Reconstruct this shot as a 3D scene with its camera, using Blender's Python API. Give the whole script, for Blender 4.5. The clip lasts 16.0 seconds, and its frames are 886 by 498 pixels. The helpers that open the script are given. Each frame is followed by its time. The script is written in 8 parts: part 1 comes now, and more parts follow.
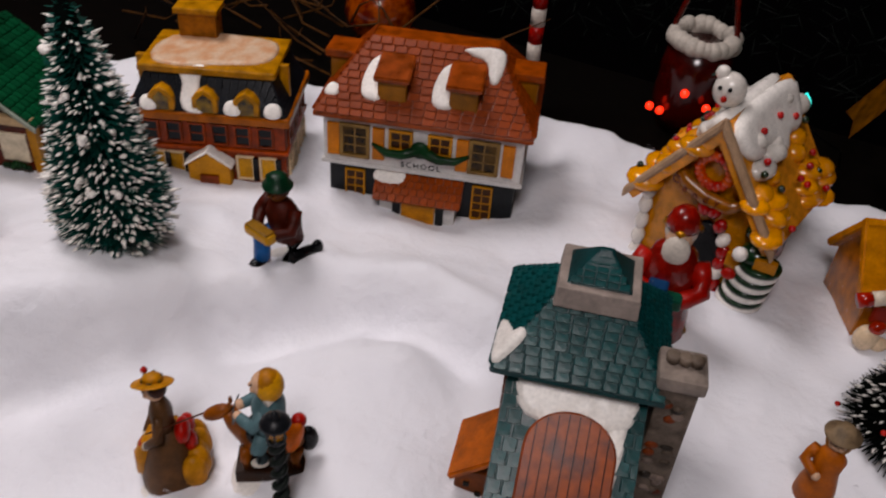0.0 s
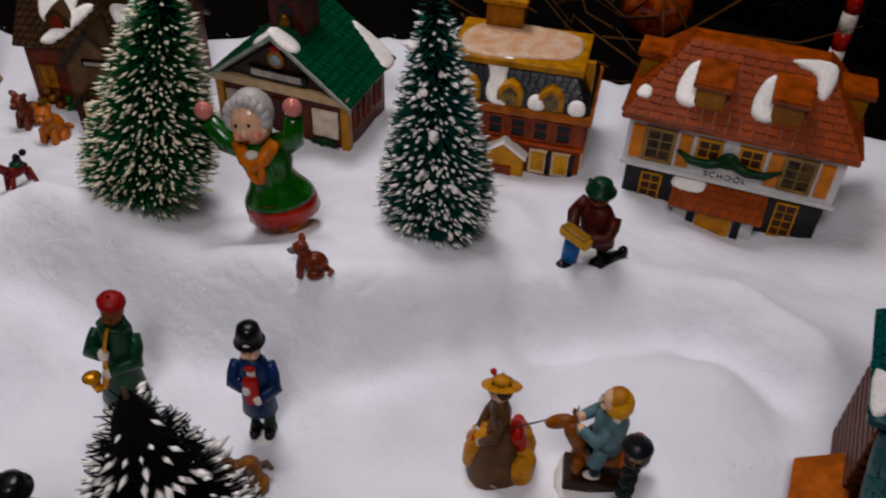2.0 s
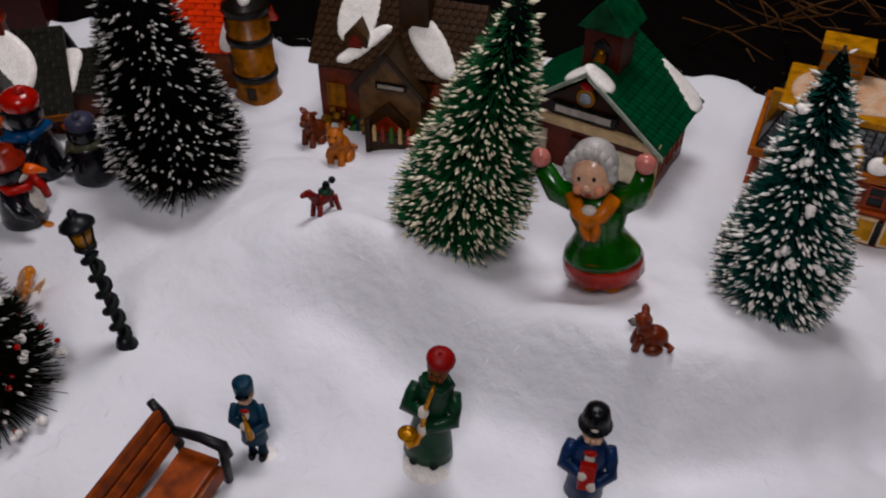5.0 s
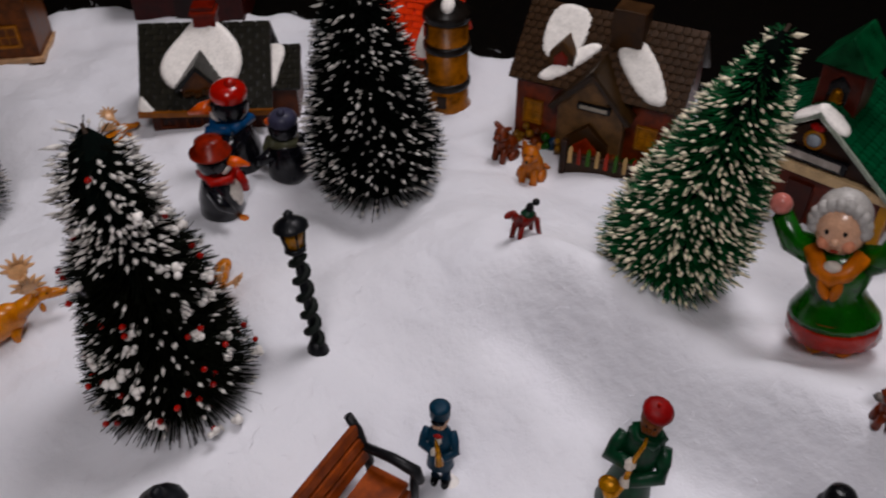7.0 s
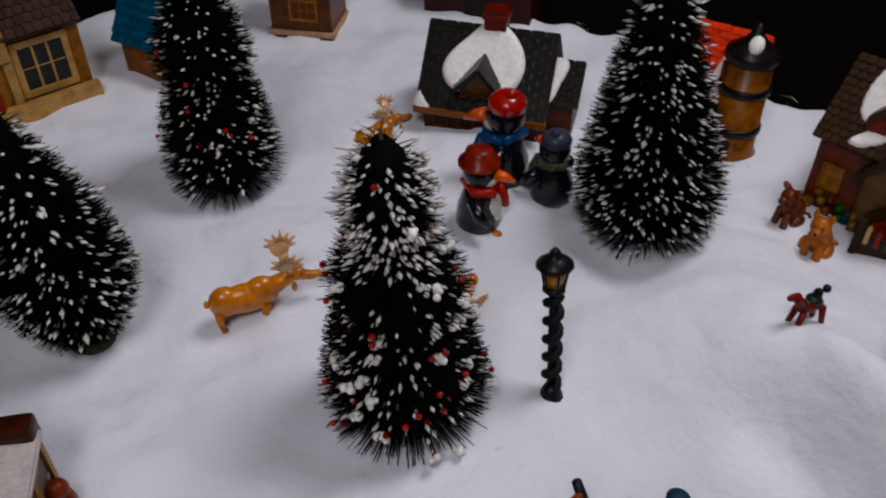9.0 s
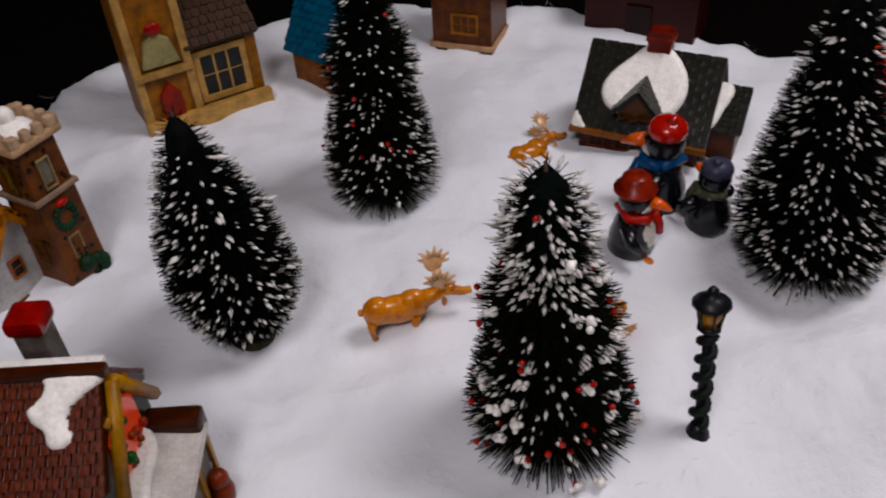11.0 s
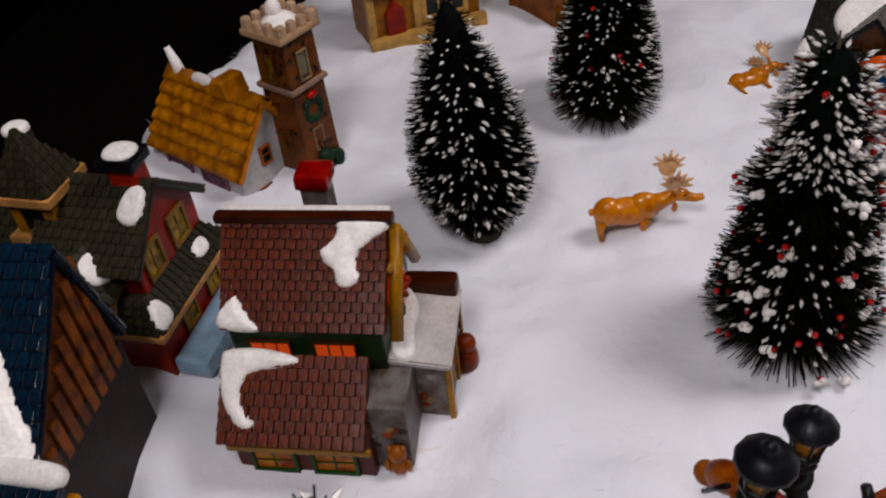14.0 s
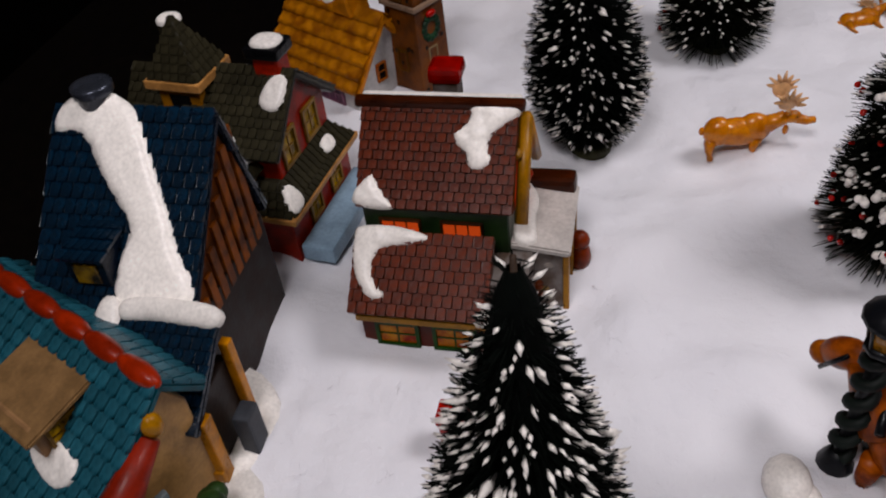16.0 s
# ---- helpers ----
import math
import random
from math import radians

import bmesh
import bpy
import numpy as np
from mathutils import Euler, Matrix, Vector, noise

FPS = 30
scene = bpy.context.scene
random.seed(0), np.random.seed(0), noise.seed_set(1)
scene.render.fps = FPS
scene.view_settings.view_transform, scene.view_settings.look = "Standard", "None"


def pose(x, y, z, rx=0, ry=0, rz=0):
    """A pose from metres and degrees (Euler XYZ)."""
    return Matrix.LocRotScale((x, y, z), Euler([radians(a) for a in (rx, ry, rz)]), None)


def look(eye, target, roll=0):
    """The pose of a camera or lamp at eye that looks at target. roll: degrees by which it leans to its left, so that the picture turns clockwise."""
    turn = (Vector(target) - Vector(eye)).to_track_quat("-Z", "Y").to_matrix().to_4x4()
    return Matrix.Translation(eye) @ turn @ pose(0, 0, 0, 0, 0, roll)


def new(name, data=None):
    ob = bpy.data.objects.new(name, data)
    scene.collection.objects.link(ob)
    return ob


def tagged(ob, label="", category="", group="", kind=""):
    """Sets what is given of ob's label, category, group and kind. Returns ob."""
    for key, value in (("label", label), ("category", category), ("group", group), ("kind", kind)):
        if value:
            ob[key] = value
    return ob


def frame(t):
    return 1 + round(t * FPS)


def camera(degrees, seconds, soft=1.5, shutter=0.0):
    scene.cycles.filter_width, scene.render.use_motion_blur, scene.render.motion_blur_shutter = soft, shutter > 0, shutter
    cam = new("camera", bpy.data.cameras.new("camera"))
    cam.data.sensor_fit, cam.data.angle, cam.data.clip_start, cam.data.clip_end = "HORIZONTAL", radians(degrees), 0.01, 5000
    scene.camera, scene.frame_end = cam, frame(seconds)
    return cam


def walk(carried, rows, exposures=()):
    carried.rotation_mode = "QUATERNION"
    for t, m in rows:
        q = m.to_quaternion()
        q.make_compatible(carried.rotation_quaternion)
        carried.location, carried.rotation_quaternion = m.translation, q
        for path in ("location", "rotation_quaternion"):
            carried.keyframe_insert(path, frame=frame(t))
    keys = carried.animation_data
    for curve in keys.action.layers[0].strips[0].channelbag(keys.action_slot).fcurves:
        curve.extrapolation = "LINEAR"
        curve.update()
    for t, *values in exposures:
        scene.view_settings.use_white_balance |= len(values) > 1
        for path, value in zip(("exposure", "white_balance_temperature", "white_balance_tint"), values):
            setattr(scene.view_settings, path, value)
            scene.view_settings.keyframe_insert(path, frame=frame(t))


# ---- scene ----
cam = camera(55.2, 16.0, soft=2.0, shutter=0.4)
PATH = [
    (0, (0.339, 0.359, 0.446), (-0.348, 1.783, -0.779), 4.6),
    (0.5, (0.329, 0.342, 0.466), (-0.388, 1.68, -0.836), 4.5),
    (1, (0.306, 0.332, 0.48), (-0.527, 1.604, -0.82), 2.4),
    (1.5, (0.247, 0.317, 0.466), (-0.616, 1.524, -0.875), 2.0),
    (2, (0.218, 0.304, 0.462), (-0.719, 1.495, -0.843), 2.5),
    (2.5, (0.188, 0.299, 0.457), (-0.782, 1.477, -0.835), 2.3),
    (3, (0.158, 0.269, 0.451), (-0.856, 1.416, -0.836), 2.0),
    (3.5, (0.13, 0.266, 0.45), (-0.915, 1.374, -0.846), 1.9),
    (3.7, (0.121, 0.263, 0.449), (-0.945, 1.334, -0.861), 1.7),
    (5.8, (0.048, 0.245, 0.461), (-1.152, 1.184, -0.834), 0.1),
    (6, (0.041, 0.237, 0.453), (-1.166, 1.177, -0.836), 0.7),
    (6.5, (0.022, 0.219, 0.446), (-1.242, 1.104, -0.826), 1.0),
    (7, (0.009, 0.217, 0.449), (-1.317, 0.974, -0.843), -0.2),
    (7.5, (-0.011, 0.205, 0.436), (-1.368, 0.842, -0.888), 2.2),
    (8, (-0.027, 0.201, 0.44), (-1.411, 0.68, -0.921), 0.1),
    (8.5, (-0.039, 0.206, 0.442), (-1.466, 0.624, -0.896), 1.2),
    (9, (-0.048, 0.2, 0.446), (-1.542, 0.504, -0.848), -0.0),
    (9.2, (-0.05, 0.202, 0.442), (-1.549, 0.483, -0.851), 0.6),
    (11.3, (-0.054, 0.18, 0.463), (-1.585, 0.122, -0.822), -4.0),
    (11.5, (-0.051, 0.173, 0.462), (-1.579, 0.081, -0.825), -3.8),
    (12, (-0.034, 0.161, 0.46), (-1.554, -0.052, -0.822), -4.5),
    (12.5, (-0.02, 0.146, 0.457), (-1.531, -0.141, -0.822), -5.1),
    (13, (-0.016, 0.127, 0.446), (-1.507, -0.195, -0.847), -5.9),
    (13.5, (-0.008, 0.123, 0.44), (-1.499, -0.181, -0.858), -5.7),
    (14, (0.007, 0.105, 0.434), (-1.484, -0.191, -0.866), -6.7),
    (14.5, (0.024, 0.087, 0.427), (-1.456, -0.24, -0.878), -7.0),
    (15, (0.043, 0.072, 0.422), (-1.419, -0.29, -0.895), -8.1),
    (15.5, (0.058, 0.059, 0.414), (-1.401, -0.302, -0.906), -7.1),
    (16, (0.074, 0.071, 0.411), (-1.37, -0.356, -0.905), -7.2),
]
walk(cam, [(t, look(eye, target, roll)) for t, eye, target, roll in PATH],
     [(0, 0.22, 6700, 13), (1.5, 0.0, 6500, 12), (3.0, -0.15, 6350, 11), (7.0, -0.10, 6450, 12), (9.2, -0.24, 6150, 10), (11.3, 0.10, 6450, 12), (16.0, 0.14, 6500, 12)])

import colorsys

from mathutils.geometry import delaunay_2d_cdt

# ---- light: a ceiling lamp and an added fill lamp in a dim room, and a faint even world glow ----
world = bpy.data.worlds.new("room_air")
world.use_nodes = True
world.node_tree.nodes["Background"].inputs[0].default_value = (0.92, 0.92, 1.0, 1)
world.node_tree.nodes["Background"].inputs[1].default_value = 0.035
scene.world = world
LAMPS = [((-0.60, 0.95, 1.45), (-0.35, 0.45, 0.0), 0.60, 12.4, (1.0, 0.955, 0.975)),
         # unseen fill on the camera side, added to brighten the house fronts
         ((0.38, -0.10, 1.35), (-0.25, 0.35, 0.0), 0.50, 9.6, (1.0, 0.955, 0.975))]
for eye, target, size, power, tint in LAMPS:
    data = bpy.data.lights.new("ceiling_or_fill_light", "AREA")
    data.shape, data.size, data.energy, data.color = "DISK", size, power, tint
    new("ceiling_or_fill_light", data).matrix_world = look(eye, target)


# ---- materials ----
def rgb(code):
    v = [int(code[i:i + 2], 16) / 255 for i in (0, 2, 4)]
    return tuple(c / 12.92 if c <= 0.04045 else ((c + 0.055) / 1.055) ** 2.4 for c in v)


MATS = {}


def fired(c):
    """Tans and golds of fired clay lean towards orange and are a little paler than the bare pigment."""
    h, sat, v = colorsys.rgb_to_hsv(*c)
    if 0.070 < h < 0.155:
        h, sat = h - 0.016, sat * 0.86
    return colorsys.hsv_to_rgb(h, sat, v)


def paint(code, rough=0.40, worn=0.25, bump=0.25, grain=420.0, metal=0.0, second=None, coat=0.06, spec=0.17):
    """Brushed glaze on fired clay: mottled colour at two scales, fine relief, a thin clear coat."""
    key = (code, rough, worn, bump, grain, metal, second, coat, spec)
    if key in MATS:
        return MATS[key]
    m = bpy.data.materials.new("glaze_" + code)
    m.use_nodes = True
    nt = m.node_tree
    b = nt.nodes["Principled BSDF"]
    co = nt.nodes.new("ShaderNodeTexCoord")
    big, fine = nt.nodes.new("ShaderNodeTexNoise"), nt.nodes.new("ShaderNodeTexNoise")
    big.inputs["Scale"].default_value, big.inputs["Detail"].default_value = 85.0, 4.0
    fine.inputs["Scale"].default_value, fine.inputs["Detail"].default_value = grain, 3.0
    for n in (big, fine):
        nt.links.new(co.outputs["Object"], n.inputs["Vector"])
    base = fired(rgb(code))
    other = fired(rgb(second)) if second else tuple(c * (1 - 1.6 * worn) for c in base)
    ramp = nt.nodes.new("ShaderNodeValToRGB")
    ramp.color_ramp.elements[0].position, ramp.color_ramp.elements[1].position = 0.34, 0.62
    ramp.color_ramp.elements[0].color, ramp.color_ramp.elements[1].color = (*other, 1), (*base, 1)
    nt.links.new(big.outputs["Fac"], ramp.inputs["Fac"])
    info = nt.nodes.new("ShaderNodeObjectInfo")
    rnd = nt.nodes.new("ShaderNodeMapRange")
    rnd.inputs["To Min"].default_value, rnd.inputs["To Max"].default_value = 0.80, 1.16
    nt.links.new(info.outputs["Random"], rnd.inputs["Value"])
    var = nt.nodes.new("ShaderNodeMapRange")
    var.inputs["To Min"].default_value, var.inputs["To Max"].default_value = 0.72, 1.25
    nt.links.new(fine.outputs["Fac"], var.inputs["Value"])
    mul = nt.nodes.new("ShaderNodeMath")
    mul.operation = "MULTIPLY"
    nt.links.new(rnd.outputs["Result"], mul.inputs[0])
    nt.links.new(var.outputs["Result"], mul.inputs[1])
    hsv = nt.nodes.new("ShaderNodeHueSaturation")
    hsv.inputs["Saturation"].default_value = 1.36
    nt.links.new(mul.outputs["Value"], hsv.inputs["Value"])
    nt.links.new(ramp.outputs["Color"], hsv.inputs["Color"])
    nt.links.new(hsv.outputs["Color"], b.inputs["Base Color"])
    rr = nt.nodes.new("ShaderNodeMapRange")
    rr.inputs["To Min"].default_value, rr.inputs["To Max"].default_value = max(0.05, rough - 0.12), min(1.0, rough + 0.16)
    nt.links.new(big.outputs["Fac"], rr.inputs["Value"])
    nt.links.new(rr.outputs["Result"], b.inputs["Roughness"])
    b.inputs["Metallic"].default_value = metal
    b.inputs["Specular IOR Level"].default_value = spec
    b.inputs["Coat Weight"].default_value, b.inputs["Coat Roughness"].default_value = coat, 0.15
    bp = nt.nodes.new("ShaderNodeBump")
    bp.inputs["Strength"].default_value, bp.inputs["Distance"].default_value = bump, 0.0008
    nt.links.new(fine.outputs["Fac"], bp.inputs["Height"])
    nt.links.new(bp.outputs["Normal"], b.inputs["Normal"])
    MATS[key] = m
    return m


def glow(code, power, body="201008"):
    """Translucent coloured glass with a small lamp inside."""
    key = ("glow", code, power)
    if key not in MATS:
        m = bpy.data.materials.new("lit_" + code)
        m.use_nodes = True
        b = m.node_tree.nodes["Principled BSDF"]
        b.inputs["Base Color"].default_value = (*rgb(body), 1)
        b.inputs["Emission Color"].default_value, b.inputs["Emission Strength"].default_value = (*rgb(code), 1), power
        b.inputs["Roughness"].default_value = 0.2
        MATS[key] = m
    return MATS[key]


def cotton():
    m = bpy.data.materials.new("cotton_wadding")
    m.use_nodes = True
    nt = m.node_tree
    b = nt.nodes["Principled BSDF"]
    co = nt.nodes.new("ShaderNodeTexCoord")
    bumps = []
    for scale, detail, dist in ((14, 4, 0.016), (60, 4, 0.004), (700, 3, 0.0007)):
        n = nt.nodes.new("ShaderNodeTexNoise")
        n.inputs["Scale"].default_value, n.inputs["Detail"].default_value = scale, detail
        nt.links.new(co.outputs["Object"], n.inputs["Vector"])
        bp = nt.nodes.new("ShaderNodeBump")
        bp.inputs["Strength"].default_value, bp.inputs["Distance"].default_value = 0.5, dist
        nt.links.new(n.outputs["Fac"], bp.inputs["Height"])
        if bumps:
            nt.links.new(bumps[-1].outputs["Normal"], bp.inputs["Normal"])
        bumps.append(bp)
        last = n
    ramp = nt.nodes.new("ShaderNodeValToRGB")
    ramp.color_ramp.elements[0].color, ramp.color_ramp.elements[1].color = (0.66, 0.66, 0.71, 1), (0.84, 0.83, 0.86, 1)
    big = nt.nodes.new("ShaderNodeTexNoise")
    big.inputs["Scale"].default_value, big.inputs["Detail"].default_value = 9.0, 5.0
    nt.links.new(co.outputs["Object"], big.inputs["Vector"])
    nt.links.new(big.outputs["Fac"], ramp.inputs["Fac"])
    nt.links.new(ramp.outputs["Color"], b.inputs["Base Color"])
    nt.links.new(bumps[-1].outputs["Normal"], b.inputs["Normal"])
    b.inputs["Roughness"].default_value, b.inputs["Specular IOR Level"].default_value = 1.0, 0.05
    b.inputs["Sheen Weight"].default_value, b.inputs["Sheen Roughness"].default_value = 0.25, 0.6
    return m


COTTON = cotton()
SNOW = paint("efebe4", 0.28, 0.05, 0.15)
CREAM = paint("e6d3ac", 0.35, 0.12)
BLACK = paint("0d0d0f", 0.25, 0.2)
DARK = paint("15120f", 0.5, 0.3, coat=0.0)
PANE = paint("241c10", 0.12, 0.4, second="8a7430", coat=0.6)
BRISTLE = paint("050806", 0.7, 0.3, coat=0.0, spec=0.06)
RED_DOT = paint("a8201a", 0.25, 0.2, coat=0.5)
WIRE = paint("3a3026", 0.5, 0.3, coat=0.0)


# ---- mesh tools ----
def part(name, bm, material, parent, label="", smooth=False):
    me = bpy.data.meshes.new(name)
    bm.to_mesh(me)
    bm.free()
    me.materials.append(material)
    if smooth:
        for p in me.polygons:
            p.use_smooth = True
    ob = new(name, me)
    ob.parent = parent
    return tagged(ob, label)


def thing(name, x, y, z, rz, label, category, group="", kind="", size=1.0, tall=1.0):
    ob = new(name)
    ob.empty_display_size = 0.02
    ob.matrix_world = pose(x, y, z, 0, 0, rz) @ Matrix.Diagonal((size, size, size * tall, 1))
    return tagged(ob, label, category, group, kind)


def add_box(bm, x0, x1, y0, y1, z0, z1, bevel=0.0012, taper=0.0):
    c = bmesh.new()
    t = taper
    vs = [c.verts.new(p) for p in ((x0, y0, z0), (x1, y0, z0), (x1, y1, z0), (x0, y1, z0),
                                   (x0 + t, y0 + t, z1), (x1 - t, y0 + t, z1), (x1 - t, y1 - t, z1), (x0 + t, y1 - t, z1))]
    for f in ((3, 2, 1, 0), (4, 5, 6, 7), (0, 1, 5, 4), (1, 2, 6, 5), (2, 3, 7, 6), (3, 0, 4, 7)):
        c.faces.new([vs[i] for i in f])
    if bevel:
        bmesh.ops.bevel(c, geom=c.edges[:], offset=bevel, segments=2, affect="EDGES", profile=0.6)
    tmp = bpy.data.meshes.new("t")
    c.to_mesh(tmp)
    c.free()
    bm.from_mesh(tmp)
    bpy.data.meshes.remove(tmp)
    return bm


def box(*a, **k):
    return add_box(bmesh.new(), *a, **k)


def prism(points, y0, y1, bevel=0.001):
    """A slab: an outline in x, z drawn from y0 to y1."""
    bm = bmesh.new()
    a = [bm.verts.new((x, y0, z)) for x, z in points]
    b = [bm.verts.new((x, y1, z)) for x, z in points]
    n = len(points)
    bm.faces.new(a)
    bm.faces.new(b[::-1])
    for i in range(n):
        bm.faces.new((a[(i + 1) % n], a[i], b[i], b[(i + 1) % n]))
    bmesh.ops.recalc_face_normals(bm, faces=bm.faces[:])
    if bevel:
        bmesh.ops.bevel(bm, geom=bm.edges[:], offset=bevel, segments=1, affect="EDGES")
    return bm


def turn(bm, m):
    bmesh.ops.transform(bm, matrix=m, verts=bm.verts[:])
    return bm


def slab(o, u, v, th):
    """A sloped board from corner o along u and v, its thickness below."""
    o, u, v = Vector(o), Vector(u), Vector(v)
    n = u.cross(v).normalized() * th
    bm = bmesh.new()
    a = [bm.verts.new(p) for p in (o, o + u, o + u + v, o + v)]
    b = [bm.verts.new(p.co - n) for p in a]
    bm.faces.new(a)
    bm.faces.new(b[::-1])
    for i in range(4):
        bm.faces.new((a[i], b[i], b[(i + 1) % 4], a[(i + 1) % 4]))
    bmesh.ops.recalc_face_normals(bm, faces=bm.faces[:])
    bmesh.ops.bevel(bm, geom=bm.edges[:], offset=min(0.0012, th * 0.4), segments=2, affect="EDGES")
    return bm


TILES = {}


def tile_mesh(w, l, th, material, round_end):
    key = (round(w, 4), round(l, 4), round(th, 4), material.name, round_end)
    if key in TILES:
        return TILES[key]
    bm = bmesh.new()
    g = 0.46 * w
    if round_end:
        low = [(-g, 0.18 * l), (-0.6 * g, 0.0), (0.6 * g, 0.0), (g, 0.18 * l)]
    else:
        low = [(-g, 0.06 * l), (-0.86 * g, 0.0), (0.86 * g, 0.0), (g, 0.06 * l)]
    ring = low + [(g, 1.02 * l), (-g, 1.02 * l)]
    top = [bm.verts.new((x * 0.9, y + 0.03 * l, th if y < 0.5 * l else 0.25 * th)) for x, y in ring]
    bot = [bm.verts.new((x, y, -0.3 * th)) for x, y in ring]
    bm.faces.new(top)
    for i in range(6):
        bm.faces.new((top[i], bot[i], bot[(i + 1) % 6], top[(i + 1) % 6]))
    bmesh.ops.recalc_face_normals(bm, faces=bm.faces[:])
    me = bpy.data.meshes.new("roof_tile")
    bm.to_mesh(me)
    bm.free()
    me.materials.append(material)
    TILES[key] = me
    return me


def tiles(roof, o, u, v, rows, cols, material, left=0.0, right=0.0, th=0.0016, round_end=False, seed=1, skip=None):
    """Courses of moulded tiles on a slope: o its lower left corner, u along the eave, v up the slope; left and right: the share
    of u by which a hip cuts the top course."""
    rnd = random.Random(seed)
    o, u, v = Vector(o), Vector(u), Vector(v)
    n = u.cross(v).normalized()
    ux, vy = u.normalized(), v.normalized()
    w, l = u.length / cols, v.length / rows
    rot = Matrix((ux, vy, n)).transposed().to_4x4()
    for r in range(rows):
        f = (r + 0.4) / rows
        a, b = left * f, 1 - right * f
        if b - a < 0.04:
            continue
        k = max(1, round((b - a) * cols))
        half = 0.5 if r % 2 else 0.0
        for c in range(k + (1 if half else 0)):
            c0, c1 = max(0, c - half), min(k, c + 1 - half)
            mid, part_w = a + (b - a) * (c0 + c1) / 2 / k, (c1 - c0) * (b - a) * u.length / k
            if skip and skip(mid, (r + 0.5) / rows):
                continue
            t = new("roof_tile", tile_mesh(w, l, th, material, round_end))
            t.parent = roof
            p = o + u * mid + vy * (r * l) + n * (0.0002 + rnd.uniform(0, 0.25) * th)
            t.matrix_local = Matrix.Translation(p) @ rot @ Euler((rnd.uniform(-.02, .02), 0, rnd.uniform(-.04, .04))).to_matrix().to_4x4() @ Matrix.Diagonal((part_w / w, 1, 1, 1))


def blob(o, u, v, outline, th, seed=0):
    """A pillow of moulded snow on a plane: outline in shares of u and v."""
    o, u, v = Vector(o), Vector(u), Vector(v)
    n, lu, lv = u.cross(v).normalized(), u.length, v.length
    pts = [Vector((a * lu, b * lv)) for a, b in outline]
    for _ in range(2):
        pts = [q for i in range(len(pts)) for q in (pts[i] * 0.75 + pts[(i + 1) % len(pts)] * 0.25, pts[i] * 0.25 + pts[(i + 1) % len(pts)] * 0.75)]
    k = len(pts)

    def far(p):
        best = 9.0
        for i in range(k):
            a, b = pts[i], pts[(i + 1) % k]
            t = max(0.0, min(1.0, (p - a).dot(b - a) / max(1e-12, (b - a).length_squared)))
            best = min(best, (p - a - (b - a) * t).length)
        return best

    x0, x1, y0, y1 = min(p.x for p in pts), max(p.x for p in pts), min(p.y for p in pts), max(p.y for p in pts)
    step = max(0.0014, max(x1 - x0, y1 - y0) / 26)
    inner = [p for i in range(int((x1 - x0) / step) + 1) for j in range(int((y1 - y0) / step) + 1)
             for p in (Vector((x0 + (i + 0.5 * (j % 2)) * step, y0 + j * step)),) if far(p) > 0.35 * step]
    vs, es, fs = delaunay_2d_cdt(pts + inner, [(i, (i + 1) % k) for i in range(k)], [], 1, 1e-7)[:3]
    bm = bmesh.new()
    r = 1.6 * th
    top = []
    for p in vs:
        d = far(Vector(p))
        q = min(1.0, d / r)
        h = th * (0.30 + 0.70 * math.sqrt(1 - (1 - q) ** 2)) * (1 + 0.18 * noise.noise((p[0] * 160, p[1] * 160, seed)) * q)
        top.append(bm.verts.new(o + u * (p[0] / lu) + v * (p[1] / lv) + n * h))
    for t in fs:
        bm.faces.new([top[i] for i in t])
    rim = [e for e in bm.edges if len(e.link_faces) == 1]
    ext = bmesh.ops.extrude_edge_only(bm, edges=rim)
    bmesh.ops.translate(bm, vec=-n * th * 0.9, verts=[g for g in ext["geom"] if isinstance(g, bmesh.types.BMVert)])
    bmesh.ops.recalc_face_normals(bm, faces=bm.faces[:])
    return bm


def snow_on(parent, o, u, v, outline, th=0.003, seed=0, m=SNOW, label="glossy white moulded snow"):
    return part("snow_patch", blob(o, u, v, outline, th, seed), m, parent, label, True)


def window(parent, o, ux, w, h, frame_m, pane_m=PANE, bars=(2, 3), name="window", depth=0.0025, rim=0.16):
    """A framed window on a wall: o its lower left corner on the wall, ux along the wall; the wall's outside is to the right of ux."""
    o, ux, uz = Vector(o), Vector(ux).normalized(), Vector((0, 0, 1))
    n = ux.cross(uz)
    m = Matrix((ux, n, uz)).transposed().to_4x4()
    m.translation = o
    r = rim * min(w, h)
    bm = box(-r, w + r, 0, depth, -r, 0, bevel=0.0003)
    add_box(bm, -r, w + r, 0, depth, h, h + r, bevel=0.0003)
    add_box(bm, -r, 0, 0, depth, 0, h, bevel=0.0003)
    add_box(bm, w, w + r, 0, depth, 0, h, bevel=0.0003)
    for i in range(1, bars[0]):
        add_box(bm, w * i / bars[0] - 0.12 * r - 0.0002, w * i / bars[0] + 0.12 * r + 0.0002, 0.0005, depth * 0.6, 0, h, bevel=0)
    for i in range(1, bars[1]):
        add_box(bm, 0, w, 0.0005, depth * 0.55, h * i / bars[1] - 0.0004, h * i / bars[1] + 0.0004, bevel=0)
    f = part(name, turn(bm, m), frame_m, parent)
    part("pane", turn(box(0, w, -0.0006, 0.0007, 0, h, bevel=0), m), pane_m, f)
    return f


